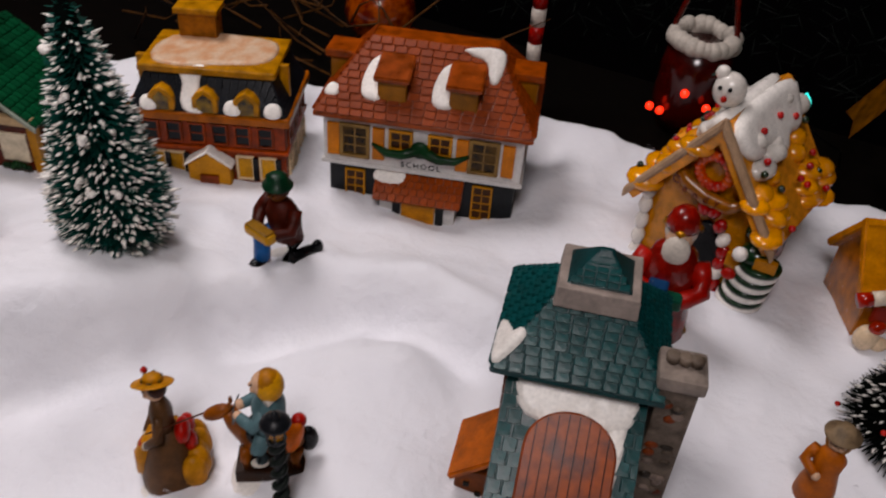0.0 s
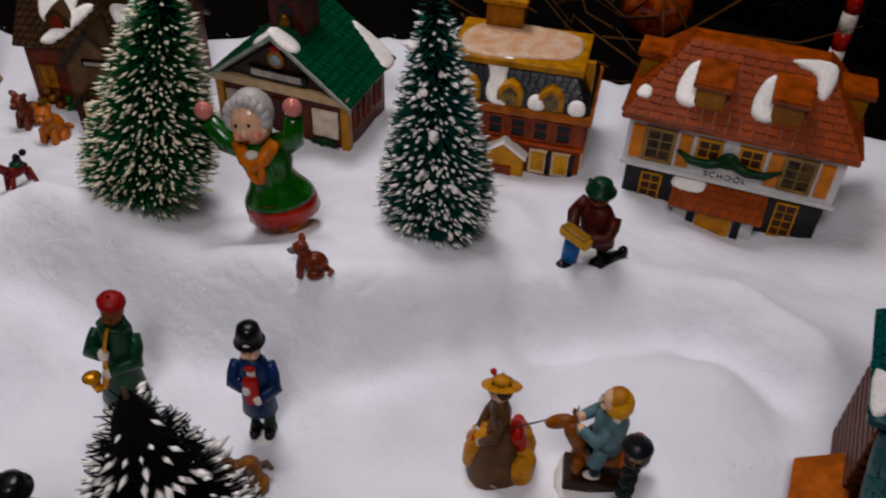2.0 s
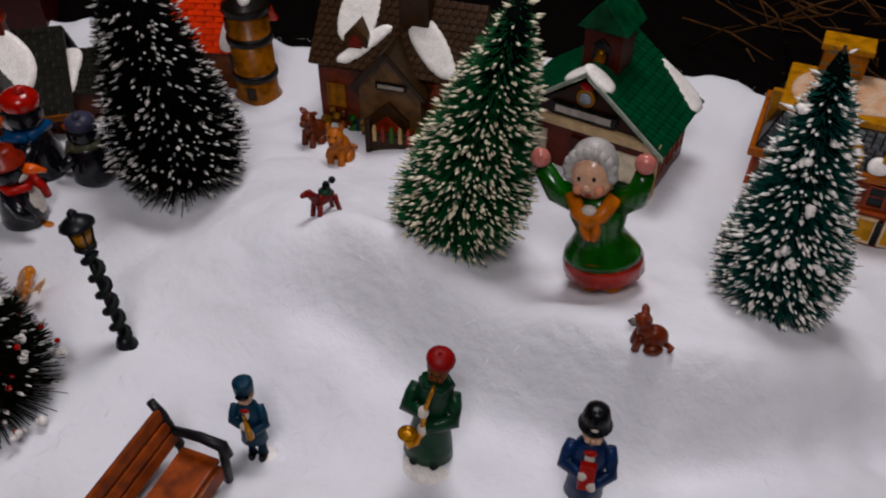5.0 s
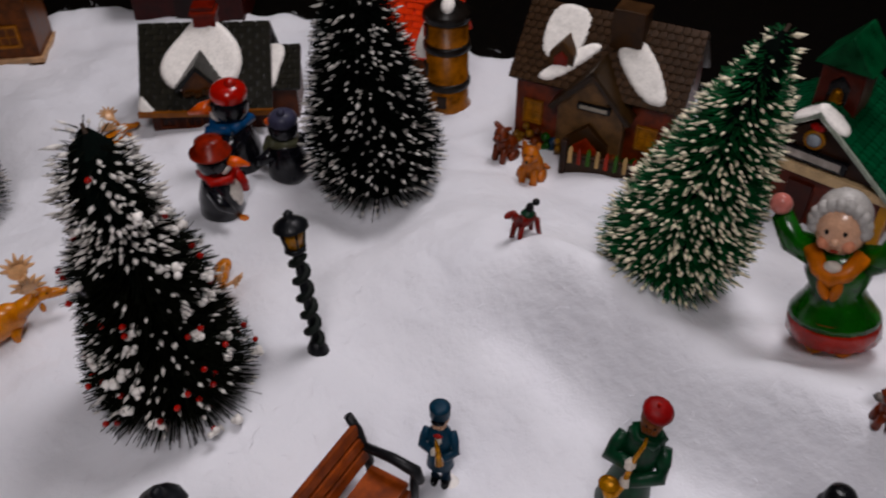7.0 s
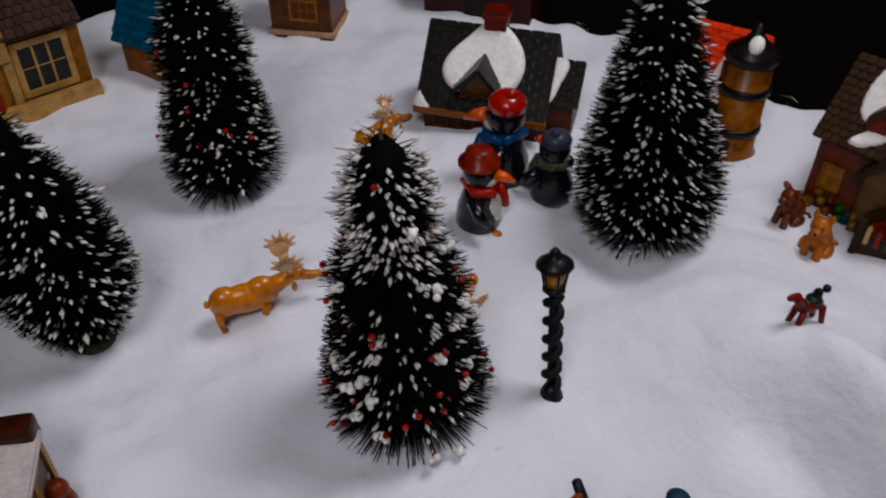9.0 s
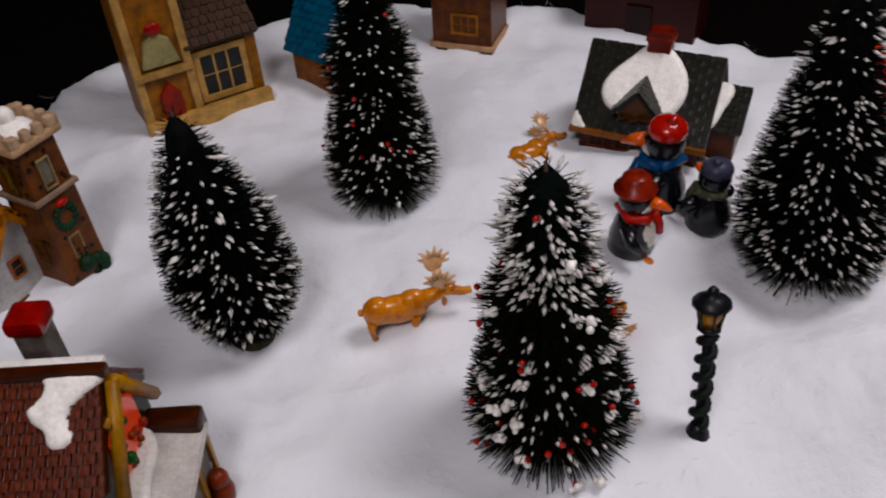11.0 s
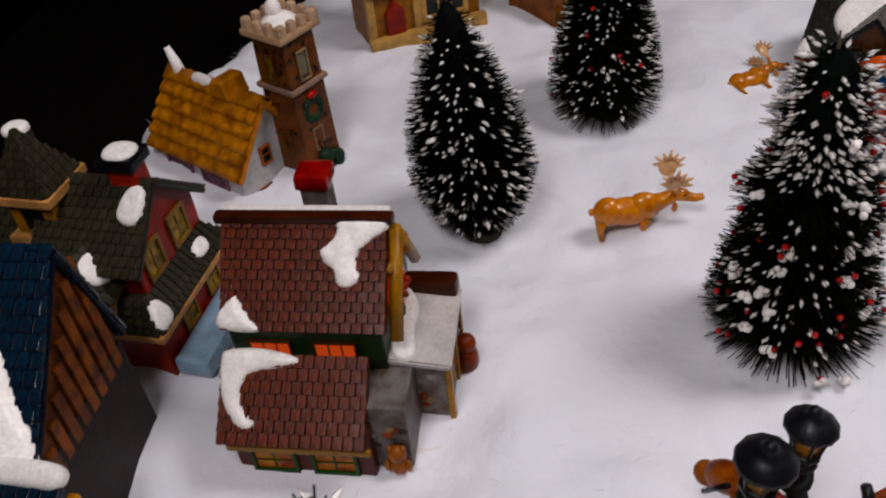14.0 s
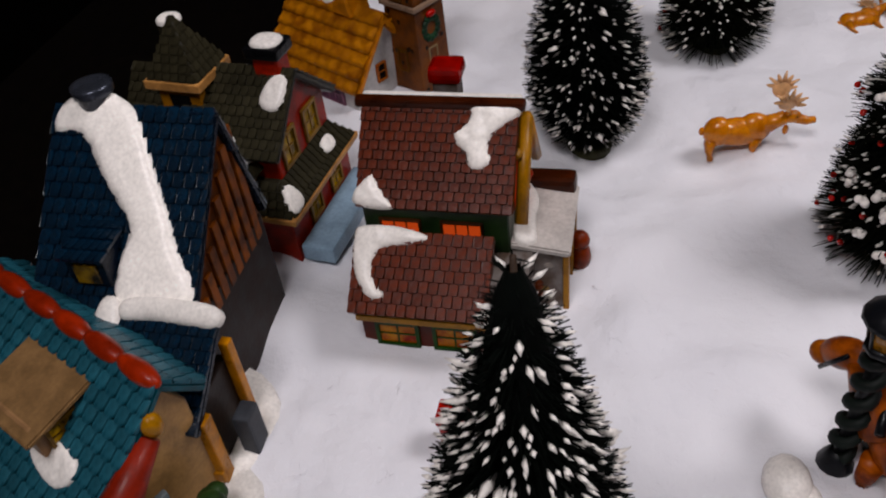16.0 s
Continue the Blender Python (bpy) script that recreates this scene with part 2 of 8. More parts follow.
def gable_house(h, w, d, ze, zr, wall_m, roof_m, ridge="x", over=0.008, th=0.004, grid=(9, 12), tile_m=None, wall_h0=-0.012, seed=1, back=True, round_end=False, skip=None, tile_th=0.0016):
    """Walls with two gables and a tiled roof; local x along the front, y to the back. Returns wall, roof and the planes (o, u, v)."""
    if ridge == "x":
        pts = [(0, wall_h0), (d, wall_h0), (d, ze), (d / 2, zr - th), (0, ze)]
        bm = turn(prism(pts, 0, w), Matrix(((0, 1, 0, 0), (1, 0, 0, 0), (0, 0, 1, 0), (0, 0, 0, 1))))
        bmesh.ops.recalc_face_normals(bm, faces=bm.faces[:])
        s = (zr - ze) / (d / 2)
        front = (Vector((-over, -over, ze - over * s)), Vector((w + 2 * over, 0, 0)), Vector((0, d / 2 + over, zr - ze + over * s)))
        rear = (Vector((w + over, d + over, ze - over * s)), Vector((-w - 2 * over, 0, 0)), Vector((0, -d / 2 - over, zr - ze + over * s)))
    else:
        pts = [(0, wall_h0), (w, wall_h0), (w, ze), (w / 2, zr - th), (0, ze)]
        bm = prism(pts, 0, d)
        s = (zr - ze) / (w / 2)
        front = (Vector((w + over, -over, ze - over * s)), Vector((0, d + 2 * over, 0)), Vector((-w / 2 - over, 0, zr - ze + over * s)))
        rear = (Vector((-over, d + over, ze - over * s)), Vector((0, -d - 2 * over, 0)), Vector((w / 2 + over, 0, zr - ze + over * s)))
    wall = part("wall", bm, wall_m, h)
    rb = slab(*front, th)
    rb2 = slab(*rear, th)
    tmp = bpy.data.meshes.new("t")
    rb2.to_mesh(tmp)
    rb2.free()
    rb.from_mesh(tmp)
    roof = part("roof", rb, roof_m, h)
    if tile_m:
        tiles(roof, *front, *grid, tile_m, seed=seed, round_end=round_end, skip=skip, th=tile_th)
        if back:
            tiles(roof, *rear, *grid, tile_m, seed=seed + 9, round_end=round_end, th=tile_th)
    return wall, roof, front, rear


def add_ball(bm, c, r, mi=0, rot=None, seg=12, rings=8):
    m = Matrix.Translation(c) @ (Euler([radians(a) for a in rot]).to_matrix().to_4x4() if rot else Matrix()) @ Matrix.Diagonal((r[0], r[1], r[2], 1) if hasattr(r, "__len__") else (r, r, r, 1))
    k = bmesh.ops.create_uvsphere(bm, u_segments=seg, v_segments=rings, radius=1, matrix=m)
    for f in {f for v in k["verts"] for f in v.link_faces}:
        f.material_index, f.smooth = mi, True


def add_lathe(bm, c, profile, mi=0, seg=14, squash=1.0, lean=(0, 0)):
    rows = []
    z0 = profile[0][1]
    for r, z in profile:
        rows.append([bm.verts.new((c[0] + lean[0] * (z - z0) + r * math.cos(a), c[1] + lean[1] * (z - z0) + squash * r * math.sin(a), c[2] + z)) for a in (2 * math.pi * i / seg for i in range(seg))])
    fs = []
    for a, b in zip(rows, rows[1:]):
        for i in range(seg):
            fs.append(bm.faces.new((a[i], a[(i + 1) % seg], b[(i + 1) % seg], b[i])))
    fs.append(bm.faces.new(rows[0][::-1]))
    fs.append(bm.faces.new(rows[-1]))
    for f in fs:
        f.material_index, f.smooth = mi, True


def add_tube(bm, pts, radii, mi=0, seg=8):
    pts = [Vector(p) for p in pts]
    if not hasattr(radii, "__len__"):
        radii = [radii] * len(pts)
    rows = []
    for i, p in enumerate(pts):
        d = (pts[min(i + 1, len(pts) - 1)] - pts[max(i - 1, 0)]).normalized()
        q = d.to_track_quat("Z", "Y")
        rows.append([bm.verts.new(p + q @ Vector((radii[i] * math.cos(a), radii[i] * math.sin(a), 0))) for a in (2 * math.pi * k / seg for k in range(seg))])
    fs = [bm.faces.new((a[k], a[(k + 1) % seg], b[(k + 1) % seg], b[k])) for a, b in zip(rows, rows[1:]) for k in range(seg)]
    fs += [bm.faces.new(rows[0][::-1]), bm.faces.new(rows[-1])]
    for f in fs:
        f.material_index, f.smooth = mi, True


# ---- ground ----
BUMPS = [(-.40, .50, .030, .06), (-.30, .555, .030, .060), (-.14, .605, .036, .060), (-.10, .69, .024, .060), (-.29, .405, -.044, .062), (-.19, .475, -.044, .050),
         (-.10, .515, -.036, .045), (.00, .560, -.022, .045), (.07, .60, -.018, .045), (.12, .74, .018, .045), (.03, .68, -.014, .040), (.17, .63, .012, .04),
         (.02, .96, -.018, .09), (-.66, .66, -.018, .10), (-.16, .90, -.010, .06), (.26, .72, -.014, .06)]
# a furrow across the cotton with a swollen lip behind it
for a, b in ((-.35, .482), (-.31, .492), (-.27, .505), (-.23, .520), (-.19, .536), (-.15, .548), (-.11, .562), (-.075, .590), (-.05, .622), (-.03, .66), (-.01, .70),
             (.02, .733), (.055, .757), (.09, .780), (.13, .785), (.165, .775)):
    BUMPS += [(a, b, -.026, .017), (a - .016, b + .038, .015, .020)]
# hollows and swellings elsewhere
BUMPS += [(-.505, .445, -.014, .024), (-.445, .43, .010, .025), (.19, .80, .012, .03), (-.33, .33, .006, .03), (-.60, .20, .008, .05), (-.48, .08, -.008, .04), (-.40, .07, .008, .04), (-.24, .06, .006, .05)]


def ground_z(x, y):
    return sum(h * math.exp(-((x - a) ** 2 + (y - b) ** 2) / (2 * s * s)) for a, b, h, s in BUMPS)


def drift(x, y):
    """Small swells of the wadding on top of the broad ones."""
    return 0.0095 * noise.noise((x * 9, y * 9, 0)) + 0.0075 * noise.noise((x * 19, y * 19, 7)) + 0.0040 * noise.noise((x * 34, y * 34, 1)) + 0.0008 * noise.noise((x * 90, y * 90, 3))


EDGE = [(0.85, 1.17), (0.40, 1.16), (0.12, 1.17), (-0.34, 1.02), (-0.72, 0.74), (-0.90, 0.62), (-1.06, 0.38), (-1.12, 0.10), (-1.02, -0.20), (-0.86, -0.27),
        (-0.66, -0.32), (-0.48, -0.34), (-0.30, -0.36), (0.10, -0.42), (0.60, -0.35), (0.85, 0.20)]


def inside(x, y):
    odd = False
    for (xa, ya), (xb, yb) in zip(EDGE, EDGE[1:] + EDGE[:1]):
        if (ya > y) != (yb > y) and x < (xb - xa) * (y - ya) / (yb - ya) + xa:
            odd = not odd
    return odd


def edge_distance(x, y):
    p, best = Vector((x, y)), 9.0
    for a, b in zip(EDGE, EDGE[1:] + EDGE[:1]):
        a, b = Vector(a), Vector(b)
        t = max(0.0, min(1.0, (p - a).dot(b - a) / (b - a).length_squared))
        best = min(best, (p - a - (b - a) * t).length)
    return best if inside(x, y) else -best


def snow_sheet():
    step = 0.0085
    nx, ny = int(2.05 / step), int(1.70 / step)
    vs, keep = [], {}
    for j in range(ny + 1):
        for i in range(nx + 1):
            x, y = -1.17 + i * step, -0.47 + j * step
            e = edge_distance(x, y) + 0.022 * noise.noise((x * 9, y * 9, 2)) + 0.012 * noise.noise((x * 40, y * 40, 5))
            if e < -0.004:
                continue
            z = ground_z(x, y) + drift(x, y)
            z += 0.007 * math.exp(-((e - 0.03) / 0.03) ** 2)
            if e < 0.03:
                z -= 0.022 * (1 - max(0.0, e) / 0.03) ** 2
            keep[i, j] = len(vs)
            vs.append((x, y, z))
    fs = [(keep[i, j], keep[i + 1, j], keep[i + 1, j + 1], keep[i, j + 1]) for i, j in keep
          if (i + 1, j) in keep and (i + 1, j + 1) in keep and (i, j + 1) in keep]
    me = bpy.data.meshes.new("snow_blanket")
    me.from_pydata(vs, [], fs)
    me.materials.append(COTTON)
    for p in me.polygons:
        p.use_smooth = True
    return tagged(new("ground", me), "white fluffy cotton wadding laid out as rolling snow", "snow", kind="structure")


snow_sheet()


def cotton_fibres():
    """Loose hairs that stand out of the wadding."""
    rnd = random.Random(5)
    vs, fs = [], []
    while len(vs) < 7000 * 6:
        x, y = rnd.uniform(-1.1, 0.55), rnd.uniform(-0.40, 1.16)
        if edge_distance(x, y) < 0.004:
            continue
        z = ground_z(x, y) + drift(x, y)
        a, b, length = rnd.uniform(0, 6.283), rnd.uniform(-1.2, 1.2), rnd.uniform(0.008, 0.020)
        lift = rnd.uniform(0.0008, 0.0035)
        i = len(vs)
        for k in range(3):
            f = k / 2
            p = (x + math.cos(a + b * f) * length * f, y + math.sin(a + b * f) * length * f)
            h = z - 0.001 + lift * math.sin(f * 2.6)
            t = 0.00016 * (1.2 - f)
            vs += [(p[0] - t * math.sin(a), p[1] + t * math.cos(a), h), (p[0] + t * math.sin(a), p[1] - t * math.cos(a), h + t)]
        fs += [(i, i + 1, i + 3, i + 2), (i + 2, i + 3, i + 5, i + 4)]
    me = bpy.data.meshes.new("cotton_fibres")
    me.from_pydata(vs, [], fs)
    me.materials.append(COTTON)
    tagged(new("cotton_fibres", me), "fine loose white fibres standing out of the cotton", "cotton", kind="stuff")


cotton_fibres()


def structure(name, bm, m, label, category):
    ob = part(name, bm, m, None)
    return tagged(ob, label, category, kind="structure")


# table wood and far walls near-black: the unlit room's darkness sits in their colour
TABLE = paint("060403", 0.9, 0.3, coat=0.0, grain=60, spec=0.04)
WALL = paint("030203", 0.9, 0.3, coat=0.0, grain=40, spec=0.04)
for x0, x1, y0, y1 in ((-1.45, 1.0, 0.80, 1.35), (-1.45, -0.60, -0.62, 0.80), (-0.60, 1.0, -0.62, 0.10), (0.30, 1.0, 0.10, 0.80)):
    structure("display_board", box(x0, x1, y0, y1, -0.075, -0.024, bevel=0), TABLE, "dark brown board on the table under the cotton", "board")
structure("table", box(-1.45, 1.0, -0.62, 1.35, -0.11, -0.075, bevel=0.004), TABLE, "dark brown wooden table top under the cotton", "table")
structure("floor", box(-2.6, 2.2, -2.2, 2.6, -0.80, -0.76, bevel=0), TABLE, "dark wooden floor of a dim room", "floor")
structure("wall_north", box(-2.6, 2.2, 1.75, 1.85, -0.76, 1.60, bevel=0), WALL, "near-black wall behind the display, the room's darkness put into its colour", "wall")
structure("wall_west", box(-2.7, -2.6, -2.2, 1.75, -0.76, 1.60, bevel=0), WALL, "near-black wall behind the display, the room's darkness put into its colour", "wall")
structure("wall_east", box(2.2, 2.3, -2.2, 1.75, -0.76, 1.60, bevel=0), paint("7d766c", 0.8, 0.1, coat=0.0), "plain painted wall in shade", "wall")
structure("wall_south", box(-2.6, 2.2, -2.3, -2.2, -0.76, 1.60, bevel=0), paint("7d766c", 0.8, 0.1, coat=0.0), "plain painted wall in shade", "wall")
structure("ceiling", box(-2.7, 2.3, -2.3, 1.85, 1.60, 1.66, bevel=0), paint("c9c6c0", 0.9, 0.05, coat=0.0), "plain pale ceiling", "ceiling")


# ---- bottle-brush trees ----
def brush_tree(x, y, top, r, label, lean=(0, 0), colour=BRISTLE, flecks=700, fleck_m=SNOW, seed=1, berries=0, belly=1.0, density=1.0, clumps=0, fleck_size=1.0, shape=None, stubby=0.75, top_snow=0):
    z0 = ground_z(x, y) - 0.004
    hgt = top - z0
    h = thing("bottle_brush_tree", x, y, z0, 0, label, "christmas tree", "bottle-brush trees")
    rnd = random.Random(seed)

    def radius(f):
        if shape:
            for (fa, ra), (fb, rb) in zip(shape, shape[1:]):
                if fa <= f <= fb:
                    return r * (ra + (rb - ra) * (f - fa) / (fb - fa))
        low = min(1.0, 0.72 + f * 2.2)
        return r * low * (1 - f) ** (0.78 / belly) + 0.004

    def axis(f):
        return Vector((lean[0] * f, lean[1] * f, 0.012 + f * (hgt - 0.012)))

    bm = bmesh.new()
    add_tube(bm, [(0, 0, 0), axis(0.02), axis(0.5), axis(0.99)], [0.0035, 0.003, 0.0022, 0.0012], seg=6)
    part("trunk", bm, WIRE, h, "twisted wire stem", True)
    bm = bmesh.new()
    add_lathe(bm, (0, 0, 0), [(0.019, -0.004), (0.019, 0.003), (0.016, 0.006), (0.004, 0.007)], seg=16)
    part("base", bm, paint("3b3a2a", 0.6, 0.3), h, "small round base dusted with snow")
    vs, fs, tips = [], [], []
    count = int(8500 * density * (hgt / 0.22))
    for k in range(count):
        f = 1 - math.sqrt(rnd.random() * 0.998)
        f = min(0.995, f * 0.9 + rnd.random() * 0.1)
        a = 2.39996 * k + rnd.uniform(-0.5, 0.5)
        rr = radius(f) * (rnd.uniform(0.86, 1.06) if rnd.random() < 0.8 else rnd.uniform(0.5, 1.0))
        up = rnd.uniform(-0.12, 0.30) + (0.25 * f if f > 0.93 else 0) - 0.35 * max(0, 0.1 - f) * 10
        c = axis(f)
        d = Vector((math.cos(a), math.sin(a), up)).normalized()
        side = Vector((-math.sin(a), math.cos(a), 0)) * 0.00042
        tip = c + d * rr
        mid = c + d * rr * 0.25
        i = len(vs)
        w = Vector((0, 0, 0.0004))
        vs += [mid + side, mid - side, mid + w * 1.6, tip + side * stubby, tip - side * stubby, tip + w * stubby]
        fs += [(i, i + 1, i + 4, i + 3), (i + 1, i + 2, i + 5, i + 4), (i + 2, i, i + 3, i + 5), (i + 3, i + 4, i + 5)]
        tips.append((tip, d, rr, f))
    me = bpy.data.meshes.new("crown")
    me.from_pydata(vs, [], fs)
    me.materials.append(colour)
    ob = new("crown", me)
    ob.parent = h
    tagged(ob, "stiff dyed bristles")
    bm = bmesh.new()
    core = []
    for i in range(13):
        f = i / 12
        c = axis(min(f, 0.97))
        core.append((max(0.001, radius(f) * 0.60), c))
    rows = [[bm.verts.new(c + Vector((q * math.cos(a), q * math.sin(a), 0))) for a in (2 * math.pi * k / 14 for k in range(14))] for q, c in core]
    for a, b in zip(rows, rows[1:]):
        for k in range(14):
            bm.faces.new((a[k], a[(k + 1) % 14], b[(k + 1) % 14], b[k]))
    # solid filling; near-black in coloured trees, painting in the shade between bristles
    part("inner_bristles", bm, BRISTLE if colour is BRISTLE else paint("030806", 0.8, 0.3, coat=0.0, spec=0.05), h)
    # snow on the bristle ends
    bm = bmesh.new()
    pick = [t for t in tips if t[2] > 0.85 * radius(t[3])]
    unit = [Vector(p) for p in ((1, 0, 0), (-1, 0, 0), (0, 1, 0), (0, -1, 0), (0, 0, 1), (0, 0, -1))]
    octa = ((0, 2, 4), (2, 1, 4), (1, 3, 4), (3, 0, 4), (2, 0, 5), (1, 2, 5), (3, 1, 5), (0, 3, 5))
    vs, fs = [], []
    high = sorted(pick, key=lambda t: -t[3])[:max(top_snow * 2, 1)]
    for tip, d, rr, f in rnd.sample(pick, min(flecks, len(pick))) + (rnd.sample(high, min(top_snow, len(high))) if top_snow else []):
        q = d.to_track_quat("X", "Z")
        s = fleck_size * rnd.uniform(0.6, 1.25) * (1.5 if rnd.random() < 0.08 else 1.0)
        dims = Vector((0.0030 * s * rnd.uniform(0.7, 1.5), 0.00115 * s, 0.00095 * s))
        i = len(vs)
        vs += [tip - d * 0.0012 + q @ Vector((p.x * dims.x, p.y * dims.y, p.z * dims.z)) for p in unit]
        fs += [tuple(i + k for k in t) for t in octa]
    me = bpy.data.meshes.new("snow_flocking")
    me.from_pydata(vs, [], fs)
    me.materials.append(fleck_m)
    for p in me.polygons:
        p.use_smooth = True
    ob = new("snow_flocking", me)
    ob.parent = h
    tagged(ob, "flocked white snow on the bristle ends", kind="stuff")
    if clumps:
        for tip, d, rr, f in rnd.sample(pick, clumps):
            bm = bmesh.new()
            for _ in range(4):
                add_ball(bm, tip + Vector((rnd.uniform(-.003, .003), rnd.uniform(-.003, .003), rnd.uniform(-.002, .003))), rnd.uniform(0.0016, 0.0032), seg=8, rings=6)
            part("snow_clump", bm, fleck_m, h, "", True)
    if berries:
        bm = bmesh.new()
        bmesh.ops.create_icosphere(bm, subdivisions=2, radius=0.0021)
        first = part("berry", bm, paint("b0211c", 0.2, 0.3, coat=0.6), h, "small shiny red berry", True)
        spots = rnd.sample(pick, berries)
        first.location = spots[0][0]
        for tip, d, rr, f in spots[1:]:
            b = first.copy()
            scene.collection.objects.link(b)
            b.parent, b.location = h, tip
    return h


TEAL = paint("12564c", 0.6, 0.3, coat=0.0)
GREEN = paint("1c5a34", 0.6, 0.35, coat=0.0, second="0c2a14")
OLIVE = paint("0b0d07", 0.7, 0.3, coat=0.0, spec=0.06)
CREAMY = paint("e9e2c8", 0.6, 0.1, coat=0.0)
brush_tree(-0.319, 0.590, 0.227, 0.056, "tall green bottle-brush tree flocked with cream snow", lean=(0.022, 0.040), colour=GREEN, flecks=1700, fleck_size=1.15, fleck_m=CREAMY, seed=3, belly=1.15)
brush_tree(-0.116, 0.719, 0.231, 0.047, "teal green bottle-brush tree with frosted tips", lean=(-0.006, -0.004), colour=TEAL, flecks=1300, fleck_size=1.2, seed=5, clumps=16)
brush_tree(-0.560, 0.475, 0.249, 0.065, "dark bottle-brush tree speckled with white", lean=(-0.008, -0.012), flecks=850, seed=7, fleck_size=1.25)
TIERS = [(0, 0.84), (0.05, 1.0), (0.26, 0.86), (0.40, 0.66), (0.46, 0.82), (0.58, 0.64), (0.68, 0.44), (0.74, 0.56), (0.88, 0.42), (0.95, 0.30), (1.0, 0.10)]
EGG = [(0, 0.42), (0.08, 0.78), (0.22, 1.0), (0.45, 0.90), (0.70, 0.60), (0.88, 0.34), (0.96, 0.20), (1.0, 0.06)]
brush_tree(-0.411, 0.250, 0.215, 0.057, "dark tiered bottle-brush tree with red berries and snow tufts", lean=(-0.005, -0.008), colour=OLIVE, flecks=430, fleck_size=1.15, seed=9, berries=46, clumps=34, top_snow=520, shape=TIERS)
brush_tree(-0.694, 0.135, 0.256, 0.053, "dark tiered bottle-brush tree with berries behind the moose", colour=OLIVE, flecks=560, seed=11, berries=22, fleck_size=1.2, shape=TIERS)
brush_tree(-0.526, 0.033, 0.198, 0.050, "dark oval bottle-brush tree with white-tipped bristles", lean=(0.004, -0.012), flecks=700, seed=13, shape=EGG, fleck_size=1.25)
brush_tree(0.008, 0.388, 0.223, 0.062, "dark bottle-brush tree with thick snow tips", flecks=1100, seed=15, fleck_size=1.15)
brush_tree(-0.114, 0.037, 0.241, 0.056, "dark snow-tipped bottle-brush tree beside the shops", flecks=1500, seed=17, fleck_size=1.1)
brush_tree(0.457, 0.854, 0.104, 0.043, "small dark bottle-brush tree", flecks=300, seed=19, berries=8)


# ---- the houses ----
def lettering(text, size, m, parent, mat, name="lettering"):
    cu = bpy.data.curves.new(name, "FONT")
    cu.body, cu.size, cu.extrude, cu.align_x, cu.align_y = text, size, 0.0003, "CENTER", "CENTER"
    cu.space_character = 1.25
    cu.materials.append(mat)
    ob = new(name, cu)
    ob.parent = parent
    ob.matrix_local = m
    return ob


UPRIGHT = Matrix.Rotation(radians(90), 4, "X")


def hip_roof(h, w, d, ze, zr, inset, over, roof_m, tile_m, grid, name="roof", seed=1, cap=True):
    """A hipped roof with a short flat top; grid: courses and tiles along the front."""
    x0, x1, y0, y1 = -over, w + over, -over, d + over
    a, b = x0 + inset[0], x1 - inset[0]
    c, e = y0 + inset[1], y1 - inset[1]
    bm = bmesh.new()
    low = [bm.verts.new(p) for p in ((x0, y0, ze), (x1, y0, ze), (x1, y1, ze), (x0, y1, ze))]
    und = [bm.verts.new((p.co.x, p.co.y, ze - 0.005)) for p in low]
    top = [bm.verts.new(p) for p in ((a, c, zr), (b, c, zr), (b, e, zr), (a, e, zr))]
    bm.faces.new(top)
    bm.faces.new(und[::-1])
    for i in range(4):
        j = (i + 1) % 4
        bm.faces.new((low[i], low[j], top[j], top[i]))
        bm.faces.new((und[i], und[j], low[j], low[i]))
    bmesh.ops.bevel(bm, geom=bm.edges[:], offset=0.001, segments=2, affect="EDGES")
    roof = part(name, bm, roof_m, h)
    rise = zr - ze
    cols2 = max(3, round(grid[1] * (y1 - y0) / (x1 - x0)))
    wx, wy = x1 - x0, y1 - y0
    tiles(roof, (x0, y0, ze), (wx, 0, 0), (0, inset[1], rise), *grid, tile_m, inset[0] / wx, inset[0] / wx, seed=seed)
    tiles(roof, (x1, y0, ze), (0, wy, 0), (-inset[0], 0, rise), grid[0], cols2, tile_m, inset[1] / wy, inset[1] / wy, seed=seed + 1)
    tiles(roof, (x0, y1, ze), (0, -wy, 0), (inset[0], 0, rise), grid[0], cols2, tile_m, inset[1] / wy, inset[1] / wy, seed=seed + 2)
    return roof, (Vector((x0, y0, ze)), Vector((wx, 0, 0)), Vector((0, inset[1], rise)))


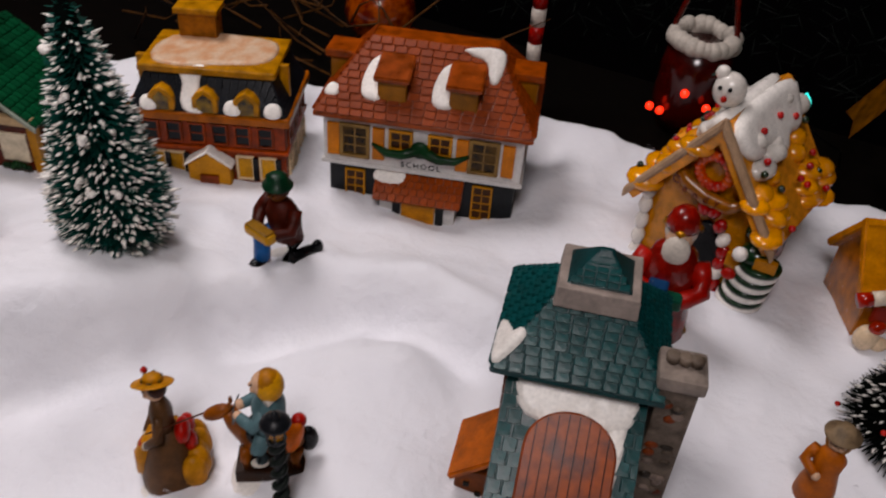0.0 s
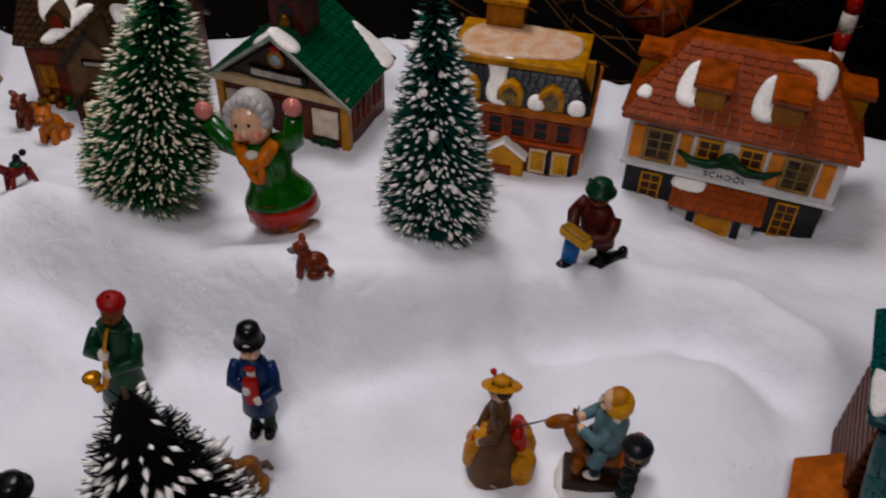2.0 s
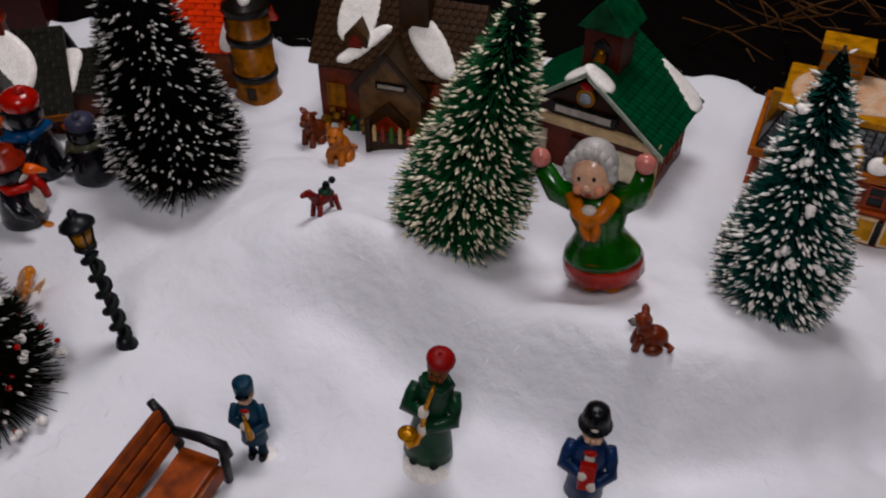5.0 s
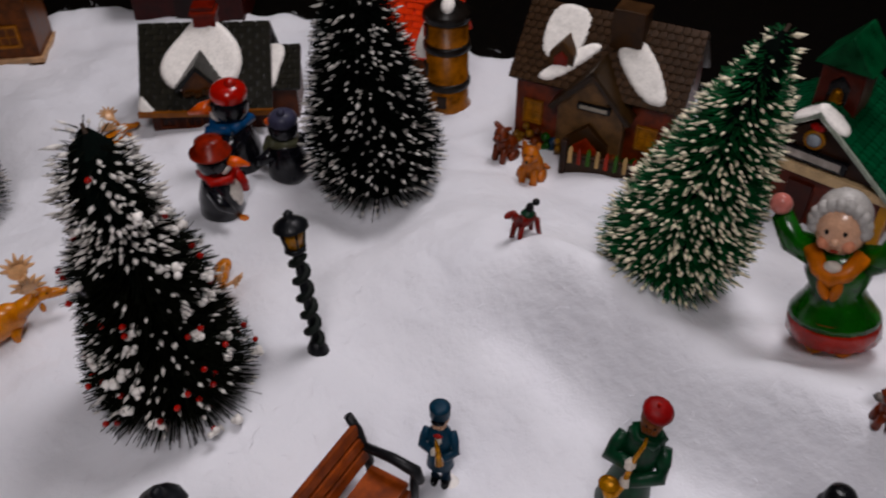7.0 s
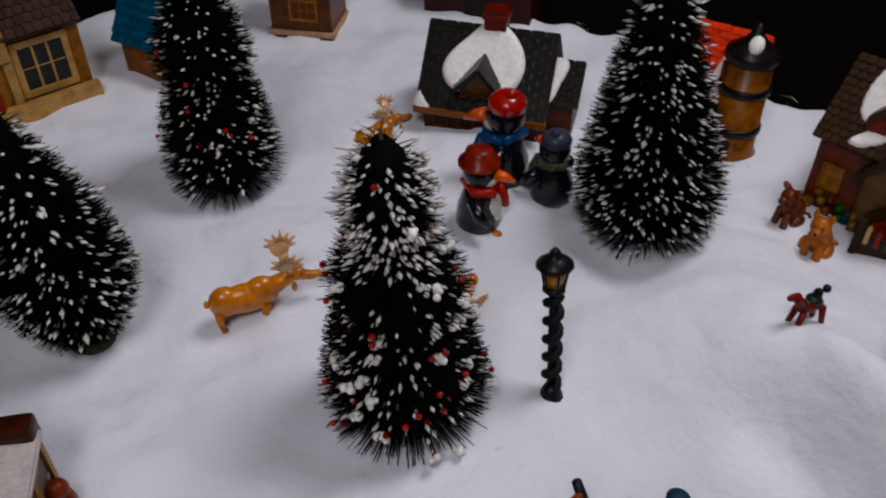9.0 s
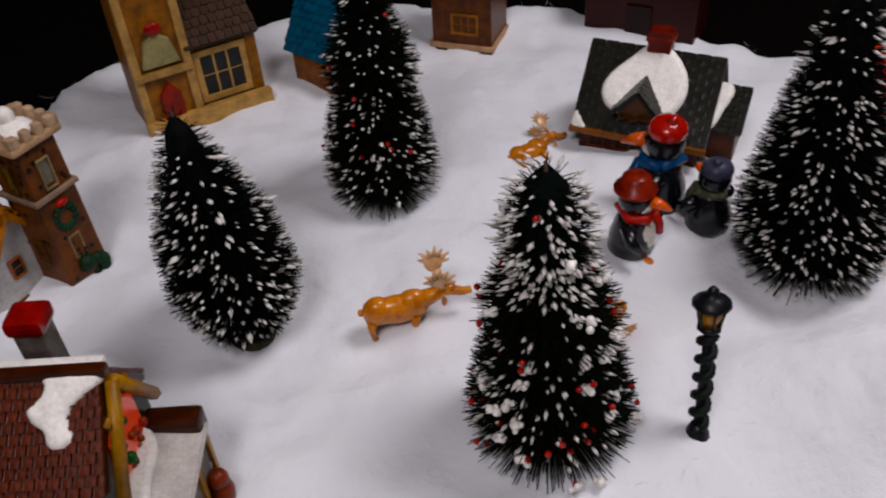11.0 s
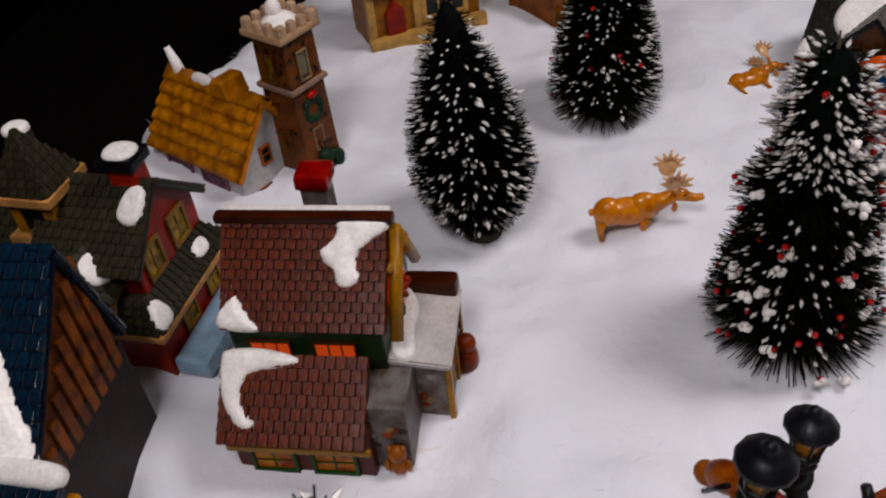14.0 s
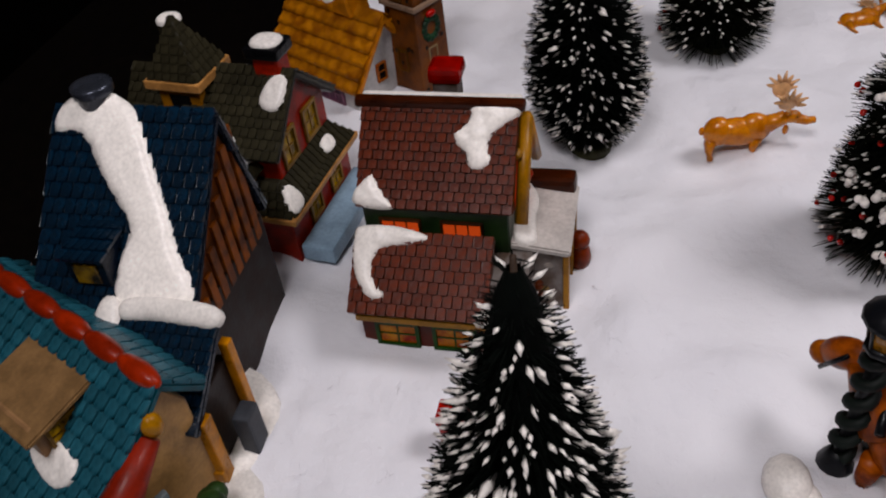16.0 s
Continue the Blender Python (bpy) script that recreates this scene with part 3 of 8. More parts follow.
def school():
    h = thing("schoolhouse", -0.052, 0.908, -0.021, 19.3, "ceramic schoolhouse with brown tiled roof, white and black walls", "miniature house", size=1.047, tall=0.955)
    w, d = 0.169, 0.105
    white, brown, dark = paint("d9d6d2", 0.4, 0.08), paint("8e5644", 0.3, 0.3), paint("17191b", 0.35, 0.3)
    part("lower_wall", box(0.002, w - 0.002, 0.002, d - 0.002, -0.02, 0.048), dark, h, "black painted lower storey")
    part("wall", box(-0.002, w + 0.002, -0.002, d + 0.002, 0.046, 0.100), white, h, "white upper storey")
    part("ledge", box(-0.004, w + 0.004, -0.004, d + 0.004, 0.0455, 0.050), white, h)
    roof, pl = hip_roof(h, w, d, 0.100, 0.154, (0.040, 0.050), 0.009, brown, paint("965a48", 0.42, 0.25, second="753f30"), (11, 18), seed=21)
    orange, gold = paint("c77a3a", 0.35, 0.2), paint("150e08", 0.2, 0.4, second="54421e")
    for x in (0.016, 0.128):
        window(h, (x, -0.002, 0.058), (1, 0, 0), 0.020, 0.028, paint("8a7448", 0.4), gold)
        for sx in (x - 0.014, x + 0.0255):
            part("shutter", box(sx, sx + 0.0105, -0.0048, -0.0015, 0.056, 0.088, bevel=0.0006), orange, h, "orange shutter")
    for x in (0.058, 0.092):
        window(h, (x, -0.002, 0.070), (1, 0, 0), 0.016, 0.016, paint("c09468", 0.4), paint("3a2214", 0.4), (2, 2))
    for x in (0.018, 0.132):
        window(h, (x, 0.002, 0.004), (1, 0, 0), 0.015, 0.034, paint("c09468", 0.4), paint("3a2214", 0.4), (2, 4), rim=0.10)
    bm = bmesh.new()
    for s in (-1, 1):
        add_tube(bm, [(0.0835, -0.006, 0.073), (0.0835 + s * 0.016, -0.0065, 0.066), (0.0835 + s * 0.030, -0.006, 0.066), (0.0835 + s * 0.042, -0.005, 0.073)], [0.005, 0.0045, 0.0038, 0.0014])
    add_ball(bm, (0.0835, -0.006, 0.073), (0.0085, 0.004, 0.0085))
    part("garland", bm, paint("12321a", 0.45, 0.4), h, "dark green moulded garland", True)
    lettering("SCHOOL", 0.0075, Matrix.Translation((0.084, -0.0023, 0.0535)) @ UPRIGHT, h, BLACK)
    # porch
    part("porch", box(0.050, 0.118, -0.010, 0.004, -0.02, 0.026), white, h, "white porch")
    part("door", box(0.070, 0.100, -0.0125, -0.009, -0.02, 0.018), paint("c9842f", 0.35, 0.25), h, "orange door")
    for x in (0.062, 0.101):
        part("door_post", box(x, x + 0.007, -0.0120, -0.0095, -0.02, 0.018, bevel=0.0005), dark, h)
    pr = part("porch_roof", slab((0.045, -0.020, 0.024), (0.078, 0, 0), (0, 0.020, 0.018), 0.004), brown, h, "tiled porch roof")
    tiles(pr, (0.045, -0.020, 0.024), (0.078, 0, 0), (0, 0.020, 0.018), 4, 11, paint("a05a44", 0.28, 0.25), seed=4)
    snow_on(h, (0.045, -0.020, 0.024), (0.078, 0, 0), (0, 0.020, 0.018), [(-.03, .6), (.3, .55), (.36, .9), (.3, 1.15), (-.02, 1.1)], 0.003)
    # dormers
    for x in (0.044, 0.104):
        dm = part("dormer", box(x, x + 0.024, 0.002, 0.050, 0.104, 0.137), paint("8b6038", 0.4, 0.2), h, "tan dormer with a brown lid")
        part("dormer_roof", slab((x - 0.003, -0.003, 0.137), (0.030, 0, 0), (0, 0.05, 0.012), 0.006), brown, dm)
        snow_on(h, *pl, [((x - 0.014 + .009) / .187, .22), ((x + .004 + .009) / .187, .20), ((x + .001 + .009) / .187, .42), ((x + .001 + .009) / .187, .8), ((x - .010 + .009) / .187, .72), ((x - .016 + .009) / .187, .45)], 0.0045)
    for x0, x1 in ((-0.006, 0.022), (w - 0.022, w + 0.006)):
        dm = part("side_dormer", box(x0, x1, 0.040, 0.064, 0.104, 0.132), paint("8b6038", 0.4, 0.2), h)
        part("dormer_roof", box(x0 - 0.004, x1 + 0.004, 0.037, 0.067, 0.130, 0.137), brown, dm)
    snow_on(h, *pl, [(.62, .98), (.82, 1.05), (.83, .8), (.80, .55), (.76, .62), (.75, .85), (.66, .9)], 0.004)
    snow_on(h, *pl, [(.03, .22), (.10, .20), (.11, .34), (.06, .40)], 0.003)


def bank():
    h = thing("mansard_house", -0.220, 0.840, -0.013, 25.7, "red-brick ceramic town house with dark mansard roof", "miniature house", size=0.990, tall=0.926)
    w, d = 0.142, 0.095
    brick, black, tan = paint("8f3818", 0.35, 0.35), paint("16171a", 0.3, 0.3), paint("b57f3a", 0.3, 0.3)
    part("wall", box(0, w, 0, d, -0.02, 0.070), brick, h, "red brick wall")
    part("cornice", box(-0.006, w + 0.006, -0.006, d + 0.006, 0.068, 0.077, bevel=0.002), paint("a35a24", 0.3, 0.3), h)
    part("string_course", box(-0.0025, w + 0.0025, -0.0025, d + 0.0025, 0.034, 0.038), paint("a0441f", 0.3), h)
    rf = part("mansard_roof", box(-0.002, w + 0.002, -0.002, d + 0.002, 0.076, 0.114, taper=0.016), black, h, "dark slate mansard")
    for o, u, v in (((0, -0.002, 0.077), (w, 0, 0), (0, 0.0155, 0.036)), ((w + 0.002, 0, 0.077), (0, d, 0), (-0.0155, 0, 0.036))):
        tiles(rf, o, u, v, 8, 20, paint("1d1f24", 0.28, 0.3), 0.11, 0.11, th=0.0010, seed=31)
    part("flat_top", box(0.008, w - 0.008, 0.008, d - 0.008, 0.112, 0.119, bevel=0.002), tan, h, "tan flat roof")
    snow_on(h, (0.008, 0.008, 0.119), (w - 0.016, 0, 0), (0, d - 0.016, 0), [(.06, .12), (.3, .02), (.55, .14), (.9, .22), (.97, .6), (.88, .95), (.2, .97), (.03, .6)], 0.0025, m=paint("d9c3a6", 0.35, 0.12, second="cfa880"), label="cream glaze pooled over the flat roof")
    snow_on(h, (0, -0.002, 0.077), (w, 0, 0), (0, 0.0155, 0.036), [(.36, -.05), (.5, -.05), (.46, .4), (.45, .9), (.52, 1.2), (.28, 1.2), (.35, .7), (.32, .3)], 0.003)
    for x in (0.018, 0.058, 0.096):
        bm = prism([(x, 0.076), (x + 0.024, 0.076), (x + 0.024, 0.092), (x + 0.019, 0.099), (x + 0.012, 0.103), (x + 0.005, 0.099), (x, 0.092)], -0.003, 0.014)
        dm = part("dormer", bm, tan, h, "arched tan dormer")
        part("pane", prism([(x + .005, 0.0785), (x + .019, 0.0785), (x + .019, 0.091), (x + .012, 0.098), (x + .005, 0.091)], -0.0036, 0, bevel=0), PANE, dm)
    for x in (0.010, 0.087, 0.124):
        snow_on(h, (x, -0.004, 0.077), (0.016, 0, 0), (0, 0.006, 0.014), [(0, 0), (1, 0), (1, .8), (.5, 1.1), (0, .8)], 0.004)
    for x in (0.0, w - 0.012):
        part("parapet", box(x, x + 0.012, 0.03, 0.036, 0.076, 0.118), tan, h)
    part("chimney", box(0.030, 0.066, 0.070, 0.092, 0.114, 0.150), paint("9a6028", 0.3, 0.3), h, "brown square chimney")
    part("chimney_rim", box(0.027, 0.069, 0.067, 0.095, 0.146, 0.152), tan, h)
    blue = paint("0e1216", 0.15, 0.3)
    for i in range(6):
        x = 0.010 + i * 0.0215
        window(h, (x, 0, 0.043), (1, 0, 0), 0.012, 0.020, paint("8a3a1c", 0.35), blue, (1, 2))
    for i in range(4):
        window(h, (w, 0.010 + i * 0.021, 0.043), (0, 1, 0), 0.012, 0.020, paint("8a3a1c", 0.35), blue, (1, 2))
        window(h, (w, 0.010 + i * 0.021, 0.003), (0, 1, 0), 0.010, 0.026, CREAM, blue, (1, 2))
    for x in (0.012, 0.030, 0.096, 0.118):
        window(h, (x, 0, 0.004), (1, 0, 0), 0.013, 0.024, CREAM, paint("caa24e", 0.3), (1, 1))
        part("shutter", box(x + 0.014, x + 0.019, -0.003, 0, 0.002, 0.029, bevel=0.0004), BLACK, h)
    part("porch", prism([(0.050, -0.02), (0.090, -0.02), (0.090, 0.022), (0.070, 0.036), (0.050, 0.022)], -0.012, 0.002), paint("b98a58", 0.4, 0.15), h, "tan gabled porch")
    for s in (0, 1):
        a, b = ((0.047, 0.021), (0.070, 0.038)) if s == 0 else ((0.070, 0.038), (0.093, 0.021))
        part("porch_roof", prism([a, b, (b[0], b[1] + 0.003), (a[0], a[1] + 0.003)], -0.015, 0.0), SNOW, h)
    part("door", box(0.061, 0.079, -0.0145, -0.011, -0.02, 0.012), paint("7d4a3c", 0.4), h)


def green_house():
    h = thing("clock_house", -0.399, 0.730, 0.007, 19.2, "ceramic brown hall with green tiled gable roof, clock and sign board", "miniature house", size=0.886, tall=1.008)
    w, d = 0.152, 0.098
    wallm, green = paint("5a2418", 0.4, 0.3), paint("1a4029", 0.3, 0.35)
    tile = paint("1f4a32", 0.28, 0.3, second="12301f")
    wall, roof, front, rear = gable_house(h, w, d, 0.060, 0.116, wallm, green, ridge="y", over=0.010, th=0.004, grid=(11, 15), tile_m=tile, seed=41)
    part("beam", box(-0.004, w + 0.004, -0.008, 0.000, 0.050, 0.060, bevel=0.0015), paint("cdb78e", 0.4, 0.15), h, "cream beam across the front")
    for x in (-0.003, w - 0.006):
        part("corner_post", box(x, x + 0.009, -0.004, 0.006, -0.02, 0.052), paint("a8793f", 0.4, 0.2), h)
    part("gable", prism([(0.012, 0.061), (w - 0.012, 0.061), (w / 2, 0.107)], -0.003, 0.002), paint("2b1a12", 0.45, 0.3), h, "dark timber gable")
    sign = part("sign_board", box(w / 2 - 0.034, w / 2 + 0.034, -0.0075, -0.0025, 0.064, 0.076), BLACK, h)
    part("lettering_bar", box(w / 2 - 0.029, w / 2 + 0.029, -0.0084, -0.007, 0.0665, 0.0735, bevel=0.0003), paint("9a938a", 0.5, 0.25), sign, "pale worn lettering")
    bm = bmesh.new()
    add_lathe(bm, (0, 0, 0), [(0.0095, 0), (0.0095, 0.003), (0.007, 0.0036), (0.0068, 0.003)], seg=20)
    c = part("clock", turn(bm, Matrix.Translation((w / 2, -0.003, 0.087)) @ UPRIGHT), paint("8d6a35", 0.3), h, "round clock")
    bm = bmesh.new()
    add_lathe(bm, (0, 0, 0), [(0.0062, 0.0032), (0.0062, 0.0040)], seg=20)
    part("clock_face", turn(bm, Matrix.Translation((w / 2, -0.003, 0.087)) @ UPRIGHT), paint("8f9499", 0.35, 0.1), c)
    bm = bmesh.new()
    add_ball(bm, (w / 2, -0.004, 0.099), (0.007, 0.003, 0.0045))
    part("bow", bm, paint("8f1a17", 0.3), h, "red bow", True)
    for s in (-1, 1):
        a = Vector((w / 2, 0, 0.118))
        e = Vector((w / 2 + s * (w / 2 + 0.010), 0, 0.0525))
        part("barge_board", prism([(a.x, a.z), (e.x, e.z), (e.x, e.z - 0.005), (a.x, a.z - 0.005)], -0.0125, -0.0095, bevel=0.0005), paint("8f948a", 0.35, 0.2), h)
    for x, ww in ((0.008, 0.030), (w - 0.040, 0.030)):
        part("shop_window", box(x, x + ww, -0.003, 0.001, 0.006, 0.038), paint("c9bfa6", 0.4, 0.2), h, "pale front window")
        bm = bmesh.new()
        rnd = random.Random(4)
        for i in range(7):
            add_ball(bm, (x + ww * (i + 0.5) / 7, -0.006, 0.001 + rnd.uniform(0, .003)), rnd.uniform(0.003, 0.005), seg=8, rings=6)
        part("shrub", bm, paint("18331c", 0.6, 0.4), h, "", True)
    part("door", box(w / 2 - 0.012, w / 2 + 0.012, -0.003, 0.001, -0.02, 0.040), paint("3a1710", 0.4), h)
    for i in range(3):
        window(h, (w, 0.014 + i * 0.028, 0.014), (0, 1, 0), 0.012, 0.026, paint("7a3a2a", 0.4), paint("3a1512", 0.3), (2, 3))
    snow_on(h, *front, [(.72, -.02), (1.02, -.02), (1.0, .55), (.93, .62), (.86, .35), (.8, .2)], 0.0035, 2)
    snow_on(h, *front, [(-.02, .74), (.14, .70), (.18, .85), (.12, 1.06), (-.02, 1.06)], 0.0045, 3)
    snow_on(h, *rear, [(.8, .74), (1.02, .72), (1.02, 1.05), (.85, 1.05)], 0.0045, 4)
    # bell tower
    part("bell_tower", box(w / 2 - 0.019, w / 2 + 0.019, 0.022, 0.060, 0.085, 0.148), paint("4a1a12", 0.35, 0.3), h, "dark red bell tower")
    part("bell_tower_roof", prism([(w / 2 - 0.026, 0.146), (w / 2 + 0.026, 0.146), (w / 2, 0.176)], 0.016, 0.066), green, h)
    part("arch", prism([(w / 2 - 0.009, 0.112), (w / 2 + 0.009, 0.112), (w / 2 + 0.009, 0.130), (w / 2, 0.139), (w / 2 - 0.009, 0.130)], 0.0205, 0.030), BLACK, h)
    bm = bmesh.new()
    add_lathe(bm, (w / 2, 0.021, 0.114), [(0.0075, 0), (0.006, 0.004), (0.0045, 0.010), (0.002, 0.013)])
    part("bell", bm, paint("8a5a20", 0.25, 0.2, metal=0.7), h, "brass bell", True)


def lodge():
    h = thing("snowy_lodge", -0.752, 0.324, -0.001, 62.9, "low ceramic lodge with dark ribbed roof and a snow-capped dormer", "miniature house", size=0.895, tall=1.015)
    w, d = 0.126, 0.112
    dark, ribs = paint("14130f", 0.3, 0.3), paint("24231c", 0.25, 0.3)
    wall, roof, front, rear = gable_house(h, w, d, 0.036, 0.098, paint("3c1a10", 0.4, 0.3), dark, grid=(15, 9), tile_m=ribs, over=0.008, seed=51, skip=lambda a, b: False, tile_th=0.0012)
    part("eave_board", box(-0.009, w + 0.009, -0.0115, -0.0065, 0.022, 0.029), paint("7a4a26", 0.4, 0.2), h)
    snow_on(h, *front, [(.24, .24), (.15, .45), (.20, .66), (.34, .88), (.42, 1.03), (.48, .96), (.56, 1.05), (.68, .92), (.78, .70), (.78, .45), (.70, .26), (.5, .20)], 0.005, 5)
    snow_on(h, *front, [(-.02, -.02), (.14, -.02), (.06, .12), (.01, .22)], 0.003, 6)
    snow_on(h, *front, [(.60, .05), (.74, .02), (.68, .14), (.66, .24), (.6, .2)], 0.003, 6)
    x = w * 0.47
    part("dormer", prism([(x - 0.020, 0.040), (x + 0.020, 0.040), (x + 0.020, 0.056), (x, 0.074), (x - 0.020, 0.056)], 0.002, 0.035), paint("5d3518", 0.4, 0.3), h, "brown dormer window")
    for s in (-1, 1):
        rf = part("dormer_roof", slab(*(((x + 0.026, -0.006, 0.050), (0, 0.046, 0), (-0.026, 0, 0.028)) if s > 0 else ((x - 0.026, 0.040, 0.050), (0, -0.046, 0), (0.026, 0, 0.028))), 0.004), dark, h)
        tiles(rf, *(((x + 0.026, -0.006, 0.050), (0, 0.046, 0), (-0.026, 0, 0.028)) if s > 0 else ((x - 0.026, 0.040, 0.050), (0, -0.046, 0), (0.026, 0, 0.028))), 6, 6, ribs, th=0.001)
    bm = bmesh.new()
    rnd = random.Random(3)
    for i in range(9):
        add_ball(bm, (x - 0.016 + 0.004 * i, -0.001, 0.042 + rnd.uniform(0, .005)), rnd.uniform(0.002, 0.0035), seg=8, rings=6)
    part("wreath", bm, paint("3a2412", 0.5, 0.5), h, "", True)
    part("chimney", box(w * 0.42, w * 0.42 + 0.024, d / 2 - 0.008, d / 2 + 0.012, 0.085, 0.118), paint("6a1c12", 0.35, 0.3), h, "dark red chimney")
    part("chimney_rim", box(w * 0.42 - 0.002, w * 0.42 + 0.026, d / 2 - 0.010, d / 2 + 0.014, 0.108, 0.113), paint("8a2a1a", 0.35, 0.3), h)
    for i in range(4):
        window(h, (0.012 + i * 0.028, 0, 0.006), (1, 0, 0), 0.014, 0.016, paint("5a2a16", 0.4), paint("2a120c", 0.3), (2, 2))
    part("annex", box(w, w + 0.032, 0.025, 0.085, -0.02, 0.045), paint("4a2414", 0.4, 0.3), h)
    pl = ((w - 0.002, 0.012, 0.040), (0.040, 0, 0), (0, 0.045, 0.030))
    rf = part("annex_roof", slab(*pl, 0.004), dark, h)
    tiles(rf, *pl, 9, 3, ribs, th=0.0012)
    snow_on(h, *pl, [(.0, -.02), (.3, .0), (.45, .5), (.6, .8), (.5, 1.03), (.0, 1.0)], 0.004)


def round_tower_house():
    h = thing("round_tower_house", -0.680, 0.616, -0.025, 45.5, "ceramic house with round tan tower and bright red-orange roof", "miniature house", size=0.998, tall=0.986)
    tan, band = paint("8a5524", 0.3, 0.35), paint("171310", 0.35, 0.3)
    bm = bmesh.new()
    add_lathe(bm, (0, 0, 0), [(0.027, -0.02), (0.027, 0.004), (0.0225, 0.012), (0.0215, 0.108)], seg=28)
    part("tower", bm, tan, h, "round tan tower", True)
    for z in (0.030, 0.072, 0.104):
        bm = bmesh.new()
        add_lathe(bm, (0, 0, 0), [(0.0228, z), (0.0245, z + 0.002), (0.0245, z + 0.007), (0.0228, z + 0.009)], seg=28)
        part("tower_band", bm, band, h, "dark band", True)
    bm = bmesh.new()
    add_lathe(bm, (0, 0, 0.108), [(0.0255, 0), (0.024, 0.006), (0.012, 0.014), (0.006, 0.022), (0.002, 0.032)], seg=28)
    part("tower_cap", bm, band, h, "dark pointed cap", True)
    bm = bmesh.new()
    add_ball(bm, (0.004, -0.012, 0.124), (0.007, 0.005, 0.009), rot=(-40, 0, 0))
    part("snow_patch", bm, SNOW, h, "", True)
    for a, z in ((-60, 0.045), (-60, 0.086), (0, 0.012)):
        m = Matrix.Rotation(radians(a), 4, "Z") @ Matrix.Translation((0, -0.0225, z))
        part("tower_window", turn(box(-0.005, 0.005, -0.001, 0.002, 0, 0.014, bevel=0.0005), m), paint("2a2016", 0.3, 0.4), h)
    red = paint("d6341c", 0.3, 0.2)
    part("wall", box(-0.085, 0.0, 0.005, 0.075, -0.02, 0.062), paint("6e3a1c", 0.4, 0.3), h)
    pl = (Vector((-0.092, -0.004, 0.056)), Vector((0.100, 0, 0)), Vector((0, 0.044, 0.056)))
    rf = part("roof", slab(*pl, 0.004), red, h, "red-orange ribbed roof")
    tiles(rf, *pl, 11, 5, paint("e03d20", 0.28, 0.15), th=0.0014)
    pl2 = ((0.008, 0.084, 0.056), (-0.100, 0, 0), (0, -0.044, 0.056))
    part("roof_rear", slab(*pl2, 0.004), red, h)
    snow_on(h, *pl, [(.55, .05), (.72, .0), (.86, .25), (.8, .6), (.66, .75), (.6, .45)], 0.004, 9)
    part("gable_end", prism([(0.006, 0.050), (0.074, 0.050), (0.040, 0.108)], 0, 0.004), paint("6e3a1c", 0.4, 0.3), h).matrix_local = Matrix.Rotation(radians(90), 4, "Z") @ Matrix.Translation((0, 0, 0))


